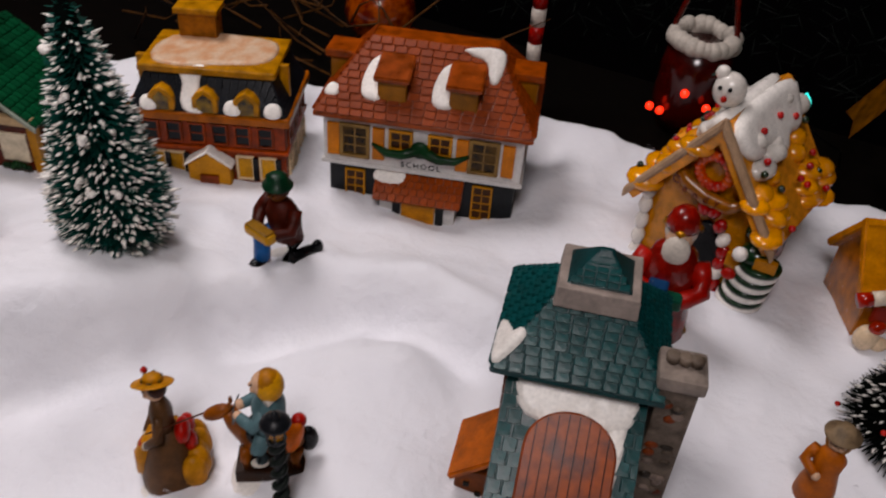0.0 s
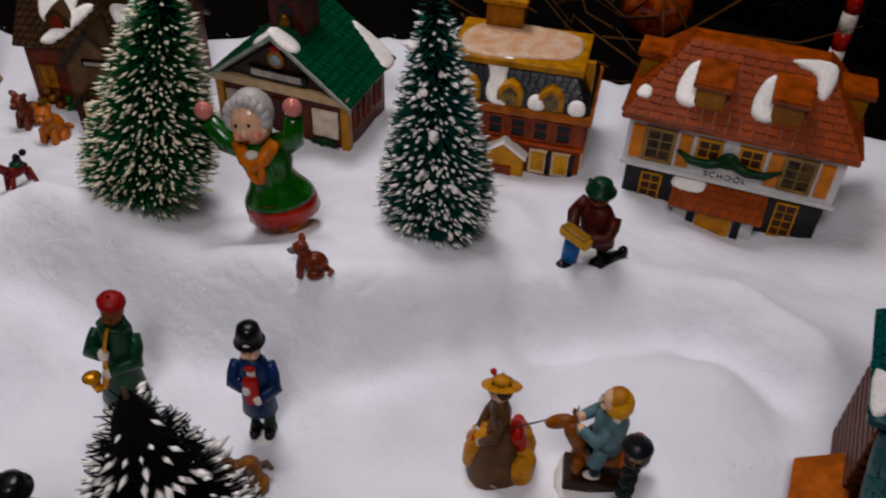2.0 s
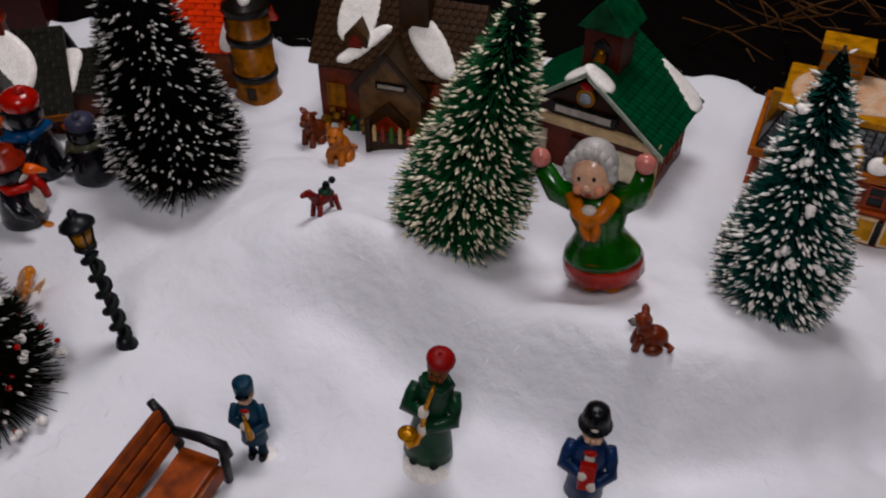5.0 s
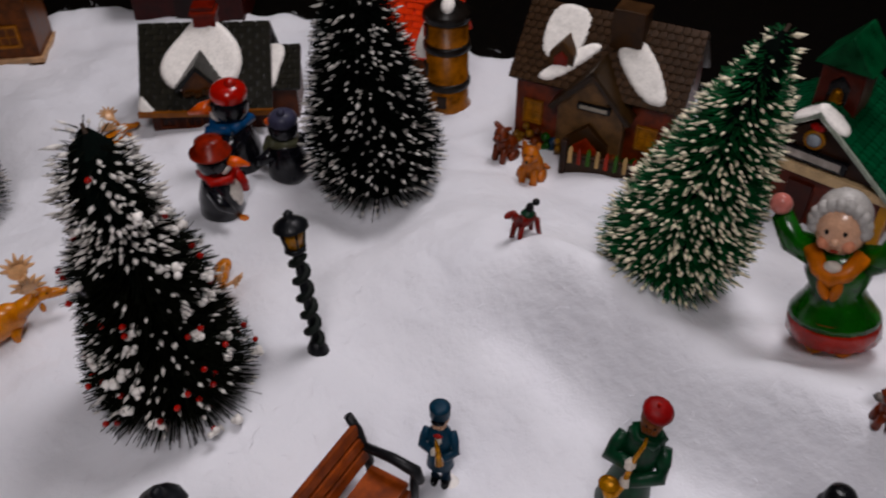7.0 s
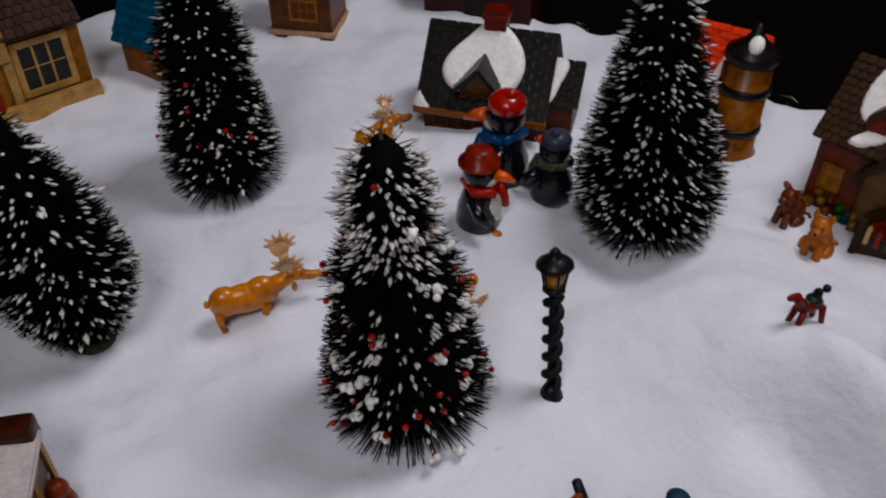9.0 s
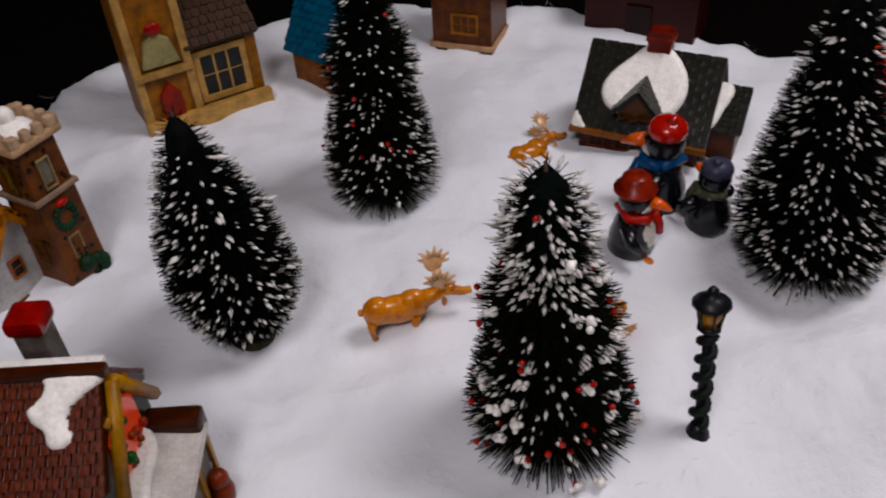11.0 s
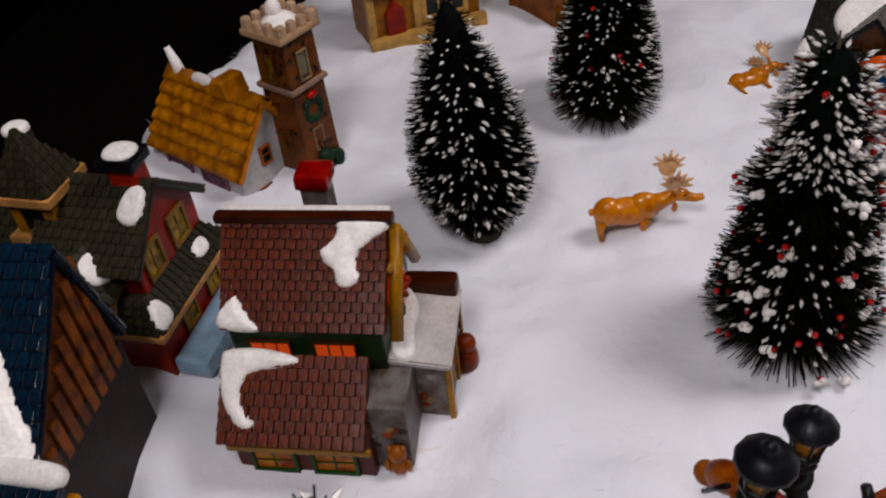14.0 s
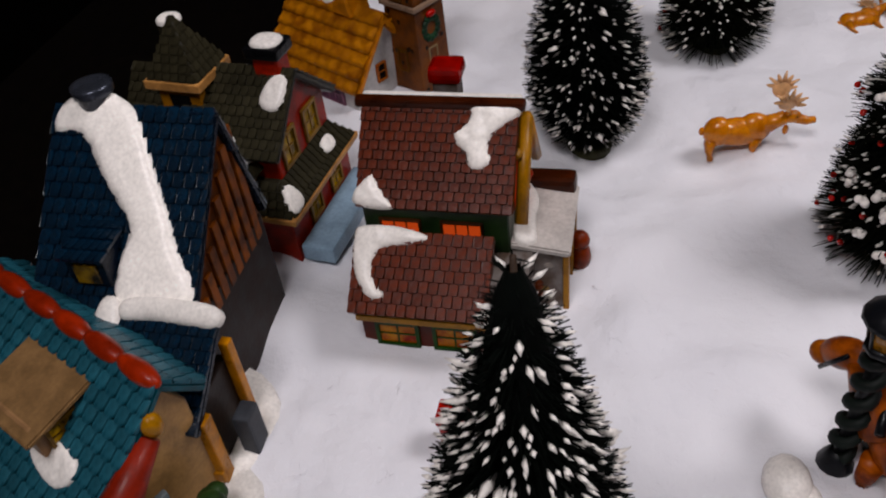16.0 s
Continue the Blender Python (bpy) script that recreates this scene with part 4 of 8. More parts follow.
def brown_shop():
    h = thing("timber_shop", -0.576, 0.632, -0.014, 33.2, "brown ceramic shop with shingled roof and snowy gables", "miniature house", size=0.922, tall=0.994)
    w, d = 0.165, 0.100
    wallm, dark = paint("6a2a14", 0.4, 0.35, second="3a160a"), paint("2c2117", 0.35, 0.3)
    wall, roof, front, rear = gable_house(h, w, d, 0.088, 0.142, wallm, dark, grid=(11, 22), tile_m=paint("4a3a2a", 0.28, 0.3, second="241a12"), over=0.007, seed=61)
    x = 0.085
    part("front_gable", prism([(x - 0.034, -0.02), (x + 0.034, -0.02), (x + 0.034, 0.072), (x, 0.108), (x - 0.034, 0.072)], -0.014, 0.03), paint("5d4a30", 0.45, 0.3), h, "timbered front gable")
    for s in (-1, 1):
        pl = (((x + 0.043, -0.022, 0.066), (0, 0.060, 0), (-0.043, 0, 0.048)) if s > 0 else ((x - 0.043, 0.038, 0.066), (0, -0.060, 0), (0.043, 0, 0.048)))
        part("gable_roof", slab(*pl, 0.006), dark, h)
    part("gable_board", box(x - 0.014, x + 0.020, -0.0170, -0.0135, 0.068, 0.076), BLACK, h)
    part("lettering_bar", box(x - 0.011, x + 0.017, -0.0178, -0.0165, 0.0700, 0.0740, bevel=0.0002), paint("8f8a7d", 0.5), h)
    part("door_gable", prism([(x - 0.022, -0.02), (x + 0.022, -0.02), (x + 0.022, 0.034), (x, 0.054), (x - 0.022, 0.034)], -0.020, -0.01), paint("3a281a", 0.45, 0.3), h)
    part("door", prism([(x - 0.013, -0.02), (x + 0.013, -0.02), (x + 0.013, 0.028), (x, 0.040), (x - 0.013, 0.028)], -0.0225, -0.0195, bevel=0.0006), paint("8a2a12", 0.35, 0.3), h, "red-brown door")
    part("roof_dormer", prism([(0.030, 0.092), (0.056, 0.092), (0.056, 0.110), (0.043, 0.124), (0.030, 0.110)], 0.006, 0.040), paint("4a3626", 0.4, 0.3), h)
    snow_on(h, *front, [(.14, .06), (.26, .04), (.42, .40), (.49, .60), (.40, .62), (.28, .36)], 0.004, 7)
    snow_on(h, *front, [(.55, .62), (.60, .40), (.78, .04), (.92, .06), (.84, .40), (.76, .62), (.66, .80)], 0.004, 8)
    snow_on(h, *front, [(.14, .40), (.20, .30), (.34, .36), (.38, .7), (.36, 1.0), (.16, 1.02), (.12, .7)], 0.003, 2)
    part("dormer_window", prism([(0.036, 0.094), (0.050, 0.094), (0.050, 0.107), (0.043, 0.114), (0.036, 0.107)], 0.0045, 0.0075, bevel=0.0005), paint("7c2418", 0.3, 0.3), h, "red framed dormer window")
    part("chimney", box(0.084, 0.116, 0.026, 0.052, 0.110, 0.158), paint("3d2c20", 0.4, 0.3), h, "brown stone chimney")
    rnd = random.Random(6)
    for i in range(16):
        xx = 0.008 + i * 0.0098
        if abs(xx - x) < 0.014:
            continue
        bm = bmesh.new()
        for _ in range(3):
            add_ball(bm, (xx + rnd.uniform(-.003, .003), (-0.018 if abs(xx - x) < .036 else -0.004) + rnd.uniform(-.002, .001), rnd.uniform(0.0, 0.026)), rnd.uniform(0.003, 0.0055), seg=8, rings=6)
        part("flower_pot", bm, paint(rnd.choice(["1c3a1c", "7a3a18", "2c3f52", "8a6a2a", "244a20"]), 0.4, 0.4), h, "", True)
    for xx in (0.012, 0.132):
        window(h, (xx, 0, 0.032), (1, 0, 0), 0.016, 0.022, paint("8a5a2a", 0.4), paint("b0802c", 0.3, 0.4), (2, 2))
    for yy in (0.02, 0.06):
        window(h, (0, yy + 0.016, 0.030), (0, -1, 0), 0.016, 0.024, paint("5a3218", 0.4), PANE, (2, 2))


def picket_fence():
    f = thing("picket_fence", -0.503, 0.639, 0.000, 37.6, "low dark fence hung with small painted blossoms", "fence", size=1.029, tall=1.035)
    part("rail", box(0, 0.075, -0.0015, 0.0015, 0.010, 0.013, bevel=0.0004), paint("3a2418", 0.5), f)
    part("board", box(0, 0.075, -0.001, 0.003, -0.01, 0.009, bevel=0.0004), paint("2b2018", 0.5), f)
    part("end_post", box(-0.004, 0.002, -0.003, 0.004, -0.01, 0.024), paint("241710", 0.5), f)
    for i in range(9):
        bm = prism([(0.004 + i * 0.0082, 0.004), (0.0075 + i * 0.0082, 0.004), (0.0075 + i * 0.0082, 0.018), (0.00575 + i * 0.0082, 0.021), (0.004 + i * 0.0082, 0.018)], -0.004, -0.0015, bevel=0.0003)
        part("picket", bm, paint(["b8a070", "8a2a1c", "3a5a2a"][i % 3], 0.4, 0.2), f)


def thatch_chapel():
    h = thing("thatched_chapel", -0.612, -0.273, -0.010, 60.4, "white ceramic chapel with orange thatch and stone tower", "miniature house", size=0.988, tall=1.094)
    w, d = 0.111, 0.080
    white, thatch = paint("b9b6b4", 0.4, 0.15), paint("b8701a", 0.4, 0.3)
    wall, roof, front, rear = gable_house(h, w, d, 0.036, 0.084, white, thatch, over=0.007, th=0.006, seed=71)
    part("plinth", box(-0.003, w + 0.003, -0.003, d + 0.003, -0.02, 0.006), paint("6a3f26", 0.5, 0.4), h, "brown stone plinth")
    rnd = random.Random(12)
    for pl in (front, rear):
        o, u, v = pl
        n = u.cross(v).normalized()
        for r in range(6):
            a, b = o + v * (r / 6), o + v * ((r + 1.12) / 6)
            bm = bmesh.new()
            k = 30
            rows = []
            for t, hgt in ((0, -0.001), (0.02, 0.0036), (0.35, 0.0034), (1.0, 0.0004)):
                rows.append([bm.verts.new(a.lerp(b, t) + u * (i / k) + n * (hgt * (1 + 0.25 * math.sin(i * 1.9 + r)) + rnd.uniform(-.0003, .0003))) for i in range(k + 1)])
            for p, q in zip(rows, rows[1:]):
                for i in range(k):
                    bm.faces.new((p[i], p[i + 1], q[i + 1], q[i]))
            part("thatch_course", bm, paint("c07818", 0.38, 0.3, bump=0.8, grain=700, second="8a4c10"), roof, "", True)
    snow_on(h, *front, [(.28, .9), (.5, .88), (.52, 1.02), (.3, 1.05)], 0.004)
    for x0, x1, m in ((0.060, 0.088, thatch),):
        part("ridge_cap", prism([(x0, 0.076), (x1, 0.076), (x1 - 0.006, 0.094), (x0 + 0.006, 0.092)], d / 2 - 0.012, d / 2 + 0.014, bevel=0.002), m, h)
    bm = bmesh.new()
    add_tube(bm, [(0.010, d / 2, 0.076), (0.006, d / 2, 0.090), (0.000, d / 2, 0.102)], [0.006, 0.005, 0.003])
    part("chimney", bm, SNOW, h, "white leaning chimney stub", True)
    for x in (0.012, 0.060):
        window(h, (x, 0, 0.010), (1, 0, 0), 0.030, 0.016, paint("8a6a78", 0.5), paint("5a3f4e", 0.4), (3, 2))
    window(h, (w, 0.028, 0.026), (0, 1, 0), 0.009, 0.014, paint("9a5426", 0.4), BLACK, (1, 2))
    # stone tower
    x0, x1, y0, y1 = 0.104, 0.146, 0.050, 0.092
    tw = part("bell_tower", box(x0, x1, y0, y1, -0.02, 0.132, taper=0.003), paint("6b452f", 0.5, 0.35, second="4a2c1c", bump=0.6), h, "brown stone bell tower")
    for i in range(44):
        z = rnd.uniform(0.004, 0.126)
        s = 0.003 * (z + 0.02) / 0.166
        if i % 2:
            bm = box(x1 - s - 0.0008, x1 - s + 0.0006, (yy := rnd.uniform(y0 + 0.004, y1 - 0.006)), yy + 0.003, z, z + 0.0032, bevel=0.0004)
        else:
            bm = box((xx := rnd.uniform(x0 + 0.004, x1 - 0.006)), xx + 0.003, y0 + s - 0.0006, y0 + s + 0.0008, z, z + 0.0032, bevel=0.0004)
        part("stone", bm, paint("1d120c", 0.4, 0.3), tw)
    for z, hh in ((0.094, 0.022), (0.030, 0.018)):
        window(h, (x1 - 0.003, y0 + 0.016, z), (0, 1, 0), 0.009, hh, paint("8a7a5a", 0.4), paint("6d6a58", 0.35), (1, 1))
        window(h, (x0 + 0.016, y0 + 0.002, z), (1, 0, 0), 0.009, hh, paint("5a3f2a", 0.4), PANE, (1, 1))
    part("string_course", box(x0 - 0.001, x1 + 0.001, y0 - 0.001, y1 + 0.001, 0.086, 0.090), paint("8d7a66", 0.5, 0.2), h)
    bm = bmesh.new()
    for a in range(0, 360, 30):
        add_ball(bm, (x1 - 0.0025, (y0 + y1) / 2 + 0.009 * math.cos(radians(a)), 0.066 + 0.009 * math.sin(radians(a))), 0.0038, seg=8, rings=6)
    part("wreath", bm, paint("1c3322", 0.5, 0.4), h, "dark green wreath", True)
    bm = bmesh.new()
    add_ball(bm, (x1, (y0 + y1) / 2, 0.079), (0.003, 0.006, 0.003))
    part("bow", bm, paint("a01a16", 0.3), h, "red bow", True)
    part("parapet", box(x0 - 0.003, x1 + 0.003, y0 - 0.003, y1 + 0.003, 0.130, 0.136, bevel=0.002), paint("b49a78", 0.45, 0.2), h)
    for i in range(4):
        for x, y in ((x0 + i * 0.0125, y0 - 0.002), (x0 + i * 0.0125, y1 - 0.004), (x0 - 0.002, y0 + i * 0.0115), (x1 - 0.004, y0 + i * 0.0115)):
            part("merlon", box(x, x + 0.007, y, y + 0.007, 0.135, 0.144, bevel=0.002), paint("c2aa8a", 0.45, 0.2), h)
    bm = bmesh.new()
    add_ball(bm, ((x0 + x1) / 2, (y0 + y1) / 2, 0.136), (0.016, 0.016, 0.008))
    add_ball(bm, ((x0 + x1) / 2 - 0.004, (y0 + y1) / 2, 0.146), (0.007, 0.007, 0.008))
    part("snow_patch", bm, SNOW, h, "", True)
    bm = bmesh.new()
    for i in range(8):
        add_ball(bm, (x1 + rnd.uniform(-.004, .004), y1 - 0.012 + rnd.uniform(-.01, .012), rnd.uniform(0, 0.022)), rnd.uniform(.005, .008), seg=8, rings=6)
    part("shrub", bm, paint("1c3320", 0.6, 0.4), h, "", True)
    bm = bmesh.new()
    add_lathe(bm, (w + 0.02, 0.02, -0.004), [(0.055, -0.01), (0.053, 0.004), (0.045, 0.006)], seg=24, squash=0.8)
    part("snow_base", bm, SNOW, h, "glazed white base", True)


def red_house():
    h = thing("red_fire_house", -0.364, -0.250, 0.012, 83.7, "red ceramic house with olive tiled roofs and belfry", "miniature house", size=0.929, tall=1.036)
    w, d = 0.092, 0.108
    red, olive, tan = paint("a0281a", 0.35, 0.3), paint("2a281e", 0.35, 0.3), paint("c09a66", 0.35, 0.25)
    tile = paint("3a382a", 0.3, 0.3, second="1e1c12")
    part("lower_wall", box(0, w, 0, d, -0.02, 0.034), red, h, "red lower wall")
    pr = part("pent_roof", box(-0.006, w + 0.008, -0.008, d + 0.004, 0.032, 0.054, taper=0.017), olive, h, "olive pent roof")
    tiles(pr, (w + 0.008, -0.008, 0.0345), (0, d + 0.012, 0), (-0.016, 0, 0.0195), 4, 18, tile, 0.13, 0.13, seed=81)
    tiles(pr, (-0.006, -0.008, 0.0345), (w + 0.014, 0, 0), (0, 0.016, 0.0195), 4, 15, tile, 0.14, 0.14, seed=82)
    part("eave_board", box(-0.008, w + 0.010, -0.010, d + 0.006, 0.030, 0.035, bevel=0.001), tan, h, "tan eave board")
    up = part("upper_wall", turn(prism([(0.014, 0.05), (d - 0.008, 0.05), (d - 0.008, 0.084), (d / 2, 0.118), (0.014, 0.084)], 0.012, w - 0.008), Matrix(((0, 1, 0, 0), (1, 0, 0, 0), (0, 0, 1, 0), (0, 0, 0, 1)))), red, h, "red upper storey")
    up.data.flip_normals()
    pl = (Vector((0.004, 0.002, 0.078)), Vector((w - 0.004, 0, 0)), Vector((0, d / 2 - 0.002, 0.046)))
    rl = (Vector((w, d + 0.002, 0.078)), Vector((-w + 0.004, 0, 0)), Vector((0, -d / 2 - 0.002, 0.046)))
    for q in (pl, rl):
        rf = part("roof", slab(*q, 0.005), olive, h, "olive tiled roof")
        tiles(rf, *q, 9, 13, tile, seed=83)
    gold = paint("5c4a14", 0.15, 0.4, second="b89a3a")
    for y in (0.024, 0.062):
        window(h, (w - 0.008, y, 0.060), (0, 1, 0), 0.018, 0.022, paint("8d7442", 0.4, 0.2), gold, (2, 2))
    for y in (0.03, 0.07):
        window(h, (w, y, 0.006), (0, 1, 0), 0.016, 0.018, paint("8d7442", 0.4, 0.2), gold, (2, 2))
    x = 0.046
    part("door_dormer", prism([(x - 0.018, 0.036), (x + 0.018, 0.036), (x + 0.018, 0.066), (x, 0.086), (x - 0.018, 0.066)], -0.004, 0.03), tan, h, "tan gabled dormer")
    part("dormer_door", box(x - 0.010, x - 0.002, -0.0055, -0.003, 0.040, 0.060), BLACK, h)
    part("dormer_pane", box(x + 0.003, x + 0.011, -0.0055, -0.003, 0.044, 0.058), PANE, h)
    for s in (-1, 1):
        q = (((x + 0.024, -0.010, 0.062), (0, 0.045, 0), (-0.024, 0, 0.030)) if s > 0 else ((x - 0.024, 0.035, 0.062), (0, -0.045, 0), (0.024, 0, 0.030)))
        rf = part("dormer_roof", slab(*q, 0.005), olive, h)
        tiles(rf, *q, 4, 6, tile)
    snow_on(h, (x + 0.024, -0.010, 0.062), (0, 0.045, 0), (-0.024, 0, 0.030), [(.1, .3), (.8, .2), (.9, .7), (.4, .95), (.1, .8)], 0.004)
    snow_on(h, (w + 0.008, -0.008, 0.0345), (0, d + 0.012, 0), (-0.016, 0, 0.0195), [(.0, .0), (.2, .0), (.2, .8), (.1, .9)], 0.0035)
    snow_on(h, (w + 0.008, -0.008, 0.0345), (0, d + 0.012, 0), (-0.016, 0, 0.0195), [(.62, .3), (.78, .25), (.8, .8), (.64, .8)], 0.0035)
    part("chimney", box(0.062, 0.082, 0.048, 0.066, 0.100, 0.136), red, h, "red chimney with black cap")
    part("chimney_cap", box(0.058, 0.086, 0.044, 0.070, 0.134, 0.143, bevel=0.002), BLACK, h)
    snow_on(h, (0.060, 0.046, 0.143), (0.024, 0, 0), (0, 0.022, 0), [(0, 0), (1, 0), (1, 1), (0, 1)], 0.003)
    snow_on(h, *pl, [(.72, .55), (.95, .5), (.98, .9), (.85, .95), (.75, .8)], 0.004)
    # belfry
    bx, by = 0.004, 0.046
    part("belfry", box(bx - 0.018, bx + 0.018, by - 0.018, by + 0.018, 0.060, 0.120), paint("9a6a34", 0.4, 0.25), h, "tan belfry")
    part("belfry_ledge", box(bx - 0.024, bx + 0.024, by - 0.024, by + 0.024, 0.082, 0.089), tan, h)
    part("belfry_cornice", box(bx - 0.024, bx + 0.024, by - 0.024, by + 0.024, 0.116, 0.123), tan, h)
    bm = box(bx - 0.022, bx + 0.022, by - 0.022, by + 0.022, 0.122, 0.164, taper=0.0205)
    sp = part("spire", bm, olive, h, "olive pyramid spire")
    for o, u, v in (((bx - .022, by - .022, .123), (.044, 0, 0), (0, .021, .040)), ((bx + .022, by - .022, .123), (0, .044, 0), (-.021, 0, .040))):
        tiles(sp, o, u, v, 7, 6, tile, 0.48, 0.48, th=0.001)
    part("arch", box(bx - 0.009, bx + 0.009, by - 0.0186, by - 0.016, 0.092, 0.110), BLACK, h)
    part("arch", box(bx + 0.016, bx + 0.0186, by - 0.008, by + 0.008, 0.096, 0.108), BLACK, h)
    part("rear_wing", box(-0.055, 0.006, 0.03, 0.10, -0.02, 0.070), red, h)
    q = ((-0.062, 0.022, 0.066), (0.068, 0, 0), (0, 0.044, 0.046))
    rf = part("rear_roof", slab(*q, 0.005), olive, h)
    tiles(rf, *q, 8, 8, tile)
    part("rear_chimney", box(-0.022, -0.008, 0.06, 0.074, 0.10, 0.150), olive, h)
    snow_on(h, (-0.024, 0.058, 0.150), (0.018, 0, 0), (0, 0.018, 0), [(0, 0), (1, 0), (1, 1), (0, 1)], 0.003)
    part("ice_base", box(w + 0.002, w + 0.030, 0.0, d, -0.012, 0.003, bevel=0.003), paint("93a4b2", 0.3, 0.1), h, "pale blue glazed base")


def brown_house():
    h = thing("brown_roof_cottage", -0.322, -0.096, -0.004, 90.0, "ceramic cottage with brown tiled roof and green walls", "miniature house", size=1.000, tall=1.050)
    w, d = 0.094, 0.082
    green, brown = paint("24331f", 0.4, 0.3), paint("3d1d12", 0.3, 0.3)
    tile = paint("6c280c", 0.34, 0.3, second="3c1404", coat=0.10, bump=0.6, spec=0.12)
    wall, roof, front, rear = gable_house(h, w, d, 0.087, 0.131, green, brown, grid=(11, 15), tile_m=tile, over=0.003, th=0.006, seed=91, tile_th=0.002)
    part("ridge", box(-0.007, w + 0.007, d / 2 - 0.004, d / 2 + 0.004, 0.129, 0.135, bevel=0.002), paint("33170e", 0.3, 0.3), h)
    snow_on(h, *front, [(.62, .62), (.70, .55), (.70, .42), (.78, .38), (.86, .48), (.82, .60), (.84, .72), (.92, .82), (1.02, .92), (1.02, 1.05), (.66, 1.06), (.72, .9), (.66, .78), (.6, .74)], 0.004, 3)
    snow_on(h, *front, [(-.02, .0), (.28, -.02), (.2, .1), (.14, .22), (.1, .34), (.04, .25), (-.02, .14)], 0.004, 4)
    part("ridge_snow", box(-0.004, w + 0.004, d / 2 + 0.001, d / 2 + 0.010, 0.128, 0.134, bevel=0.002), SNOW, h)
    amber = glow("ff5a1a", 0.30, "7a2a10")
    for x in (0.012, 0.052):
        window(h, (x, 0, 0.062), (1, 0, 0), 0.024, 0.011, paint("3a2418", 0.4), amber, (3, 1), depth=0.002)
    # low front wing
    part("wing_wall", box(0.0, 0.086, -0.038, 0.002, -0.02, 0.040), paint("4a2018", 0.4, 0.3), h, "red and green low wing")
    wp = (Vector((-0.004, -0.048, 0.036)), Vector((0.090, 0, 0)), Vector((0, 0.040, 0.034)))
    wr = part("wing_roof", slab(*wp, 0.006), brown, h, "brown tiled wing roof")
    tiles(wr, *wp, 7, 14, tile, seed=95, th=0.002)
    snow_on(h, *wp, [(.0, .95), (.0, .6), (.06, .35), (.14, .18), (.24, .16), (.26, .28), (.18, .36), (.14, .6), (.2, .8), (.45, .86), (.6, .95), (.3, 1.08), (.02, 1.05)], 0.0035, 6)
    part("wing_board", box(0.0, 0.088, -0.0465, -0.0435, 0.028, 0.033), paint("8a6a1f", 0.4), h)
    for x in (0.012, 0.05):
        window(h, (x, -0.038, 0.004), (1, 0, 0), 0.024, 0.016, paint("24401f", 0.4), paint("7a1a14", 0.3, 0.4, second="b8892a"), (2, 2))
    # stone bay and corner on the gable side
    stone = paint("6f6a66", 0.5, 0.3, second="4a3f38", bump=0.6)
    part("stone_corner", box(0.080, 0.108, -0.030, 0.014, -0.02, 0.052), stone, h, "grey stone corner")
    rnd0 = random.Random(44)
    bay = part("bay", prism([(0.094, -0.02), (0.128, -0.02), (0.128, 0.050), (0.094, 0.056)], 0.008, 0.062, bevel=0.002), stone, h, "grey stone bay with yellow timbers")
    for i in range(34):
        x, z = rnd0.uniform(0.096, 0.122), rnd0.uniform(0.0, 0.044)
        side = i % 3
        c = (x, 0.0078, z) if side == 0 else ((0.1282, rnd0.uniform(0.012, 0.058), z) if side == 1 else (rnd0.uniform(0.083, 0.105), -0.0302, z))
        r = (0.0034, 0.0010, 0.0024) if side != 1 else (0.0010, 0.0034, 0.0024)
        bm = bmesh.new()
        add_ball(bm, c, r, seg=8, rings=5)
        part("stone", bm, paint(rnd0.choice(["8a847c", "4a423c", "8a4a34", "a08a5a", "2c2622"]), 0.5, 0.3), bay, "", True)
    part("bay_roof", slab((0.092, 0.002, 0.058), (0.040, 0, -0.005), (0, 0.066, 0.004), 0.005), paint("b9b4ae", 0.35, 0.1), h, "pale bay roof")
    snow_on(h, (0.092, 0.002, 0.058), (0.040, 0, -0.005), (0, 0.066, 0.004), [(0, 0), (.5, .02), (.35, .35), (.4, .7), (.1, .95), (0, .9)], 0.004)
    part("bay_hood", box(0.094, 0.130, 0.058, 0.074, 0.046, 0.066, bevel=0.004), brown, h)
    yellow = paint("a07820", 0.35, 0.25)
    for y in (0.006, 0.034, 0.060):
        part("timber", box(0.1265, 0.1305, y, y + 0.005, -0.02, 0.050, bevel=0.0008), yellow, h, "yellow timber")
    for a, b in (((0.004, 0.072), (d / 2, 0.124)), ((d - 0.004, 0.072), (d / 2, 0.124))):
        bm = bmesh.new()
        add_tube(bm, [(w + 0.007, a[0], a[1]), (w + 0.007, b[0], b[1])], 0.0042, seg=6)
        part("barge_board", bm, yellow, h, "yellow barge board")
    bm = bmesh.new()
    add_tube(bm, [(w + 0.004, 0.022, 0.108), (w + 0.004, d - 0.022, 0.108)], 0.0022, seg=6)
    part("collar_beam", bm, yellow, h)
    part("gable_pane", turn(prism([(0.022, 0.066), (0.060, 0.066), (0.060, 0.094), (0.041, 0.108), (0.022, 0.094)], 0, 0.003, bevel=0.0005), Matrix(((0, 1, 0, w + 0.0005), (1, 0, 0, 0), (0, 0, 1, 0), (0, 0, 0, 1)))), glow("ff4a14", 0.22, "8a2412"), h, "lit red gable window").data.flip_normals()
    rnd = random.Random(8)
    bm = bmesh.new()
    for _ in range(10):
        add_ball(bm, (w + 0.005, rnd.uniform(0.026, 0.056), rnd.uniform(0.066, 0.098)), rnd.uniform(0.0018, 0.004), seg=8, rings=6)
    part("holly", bm, paint("1f4a20", 0.4, 0.5, second="a01c14"), h, "", True)
    bm = bmesh.new()
    add_ball(bm, (0.134, 0.048, 0.012), (0.008, 0.010, 0.012))
    add_ball(bm, (0.134, 0.048, 0.026), 0.007)
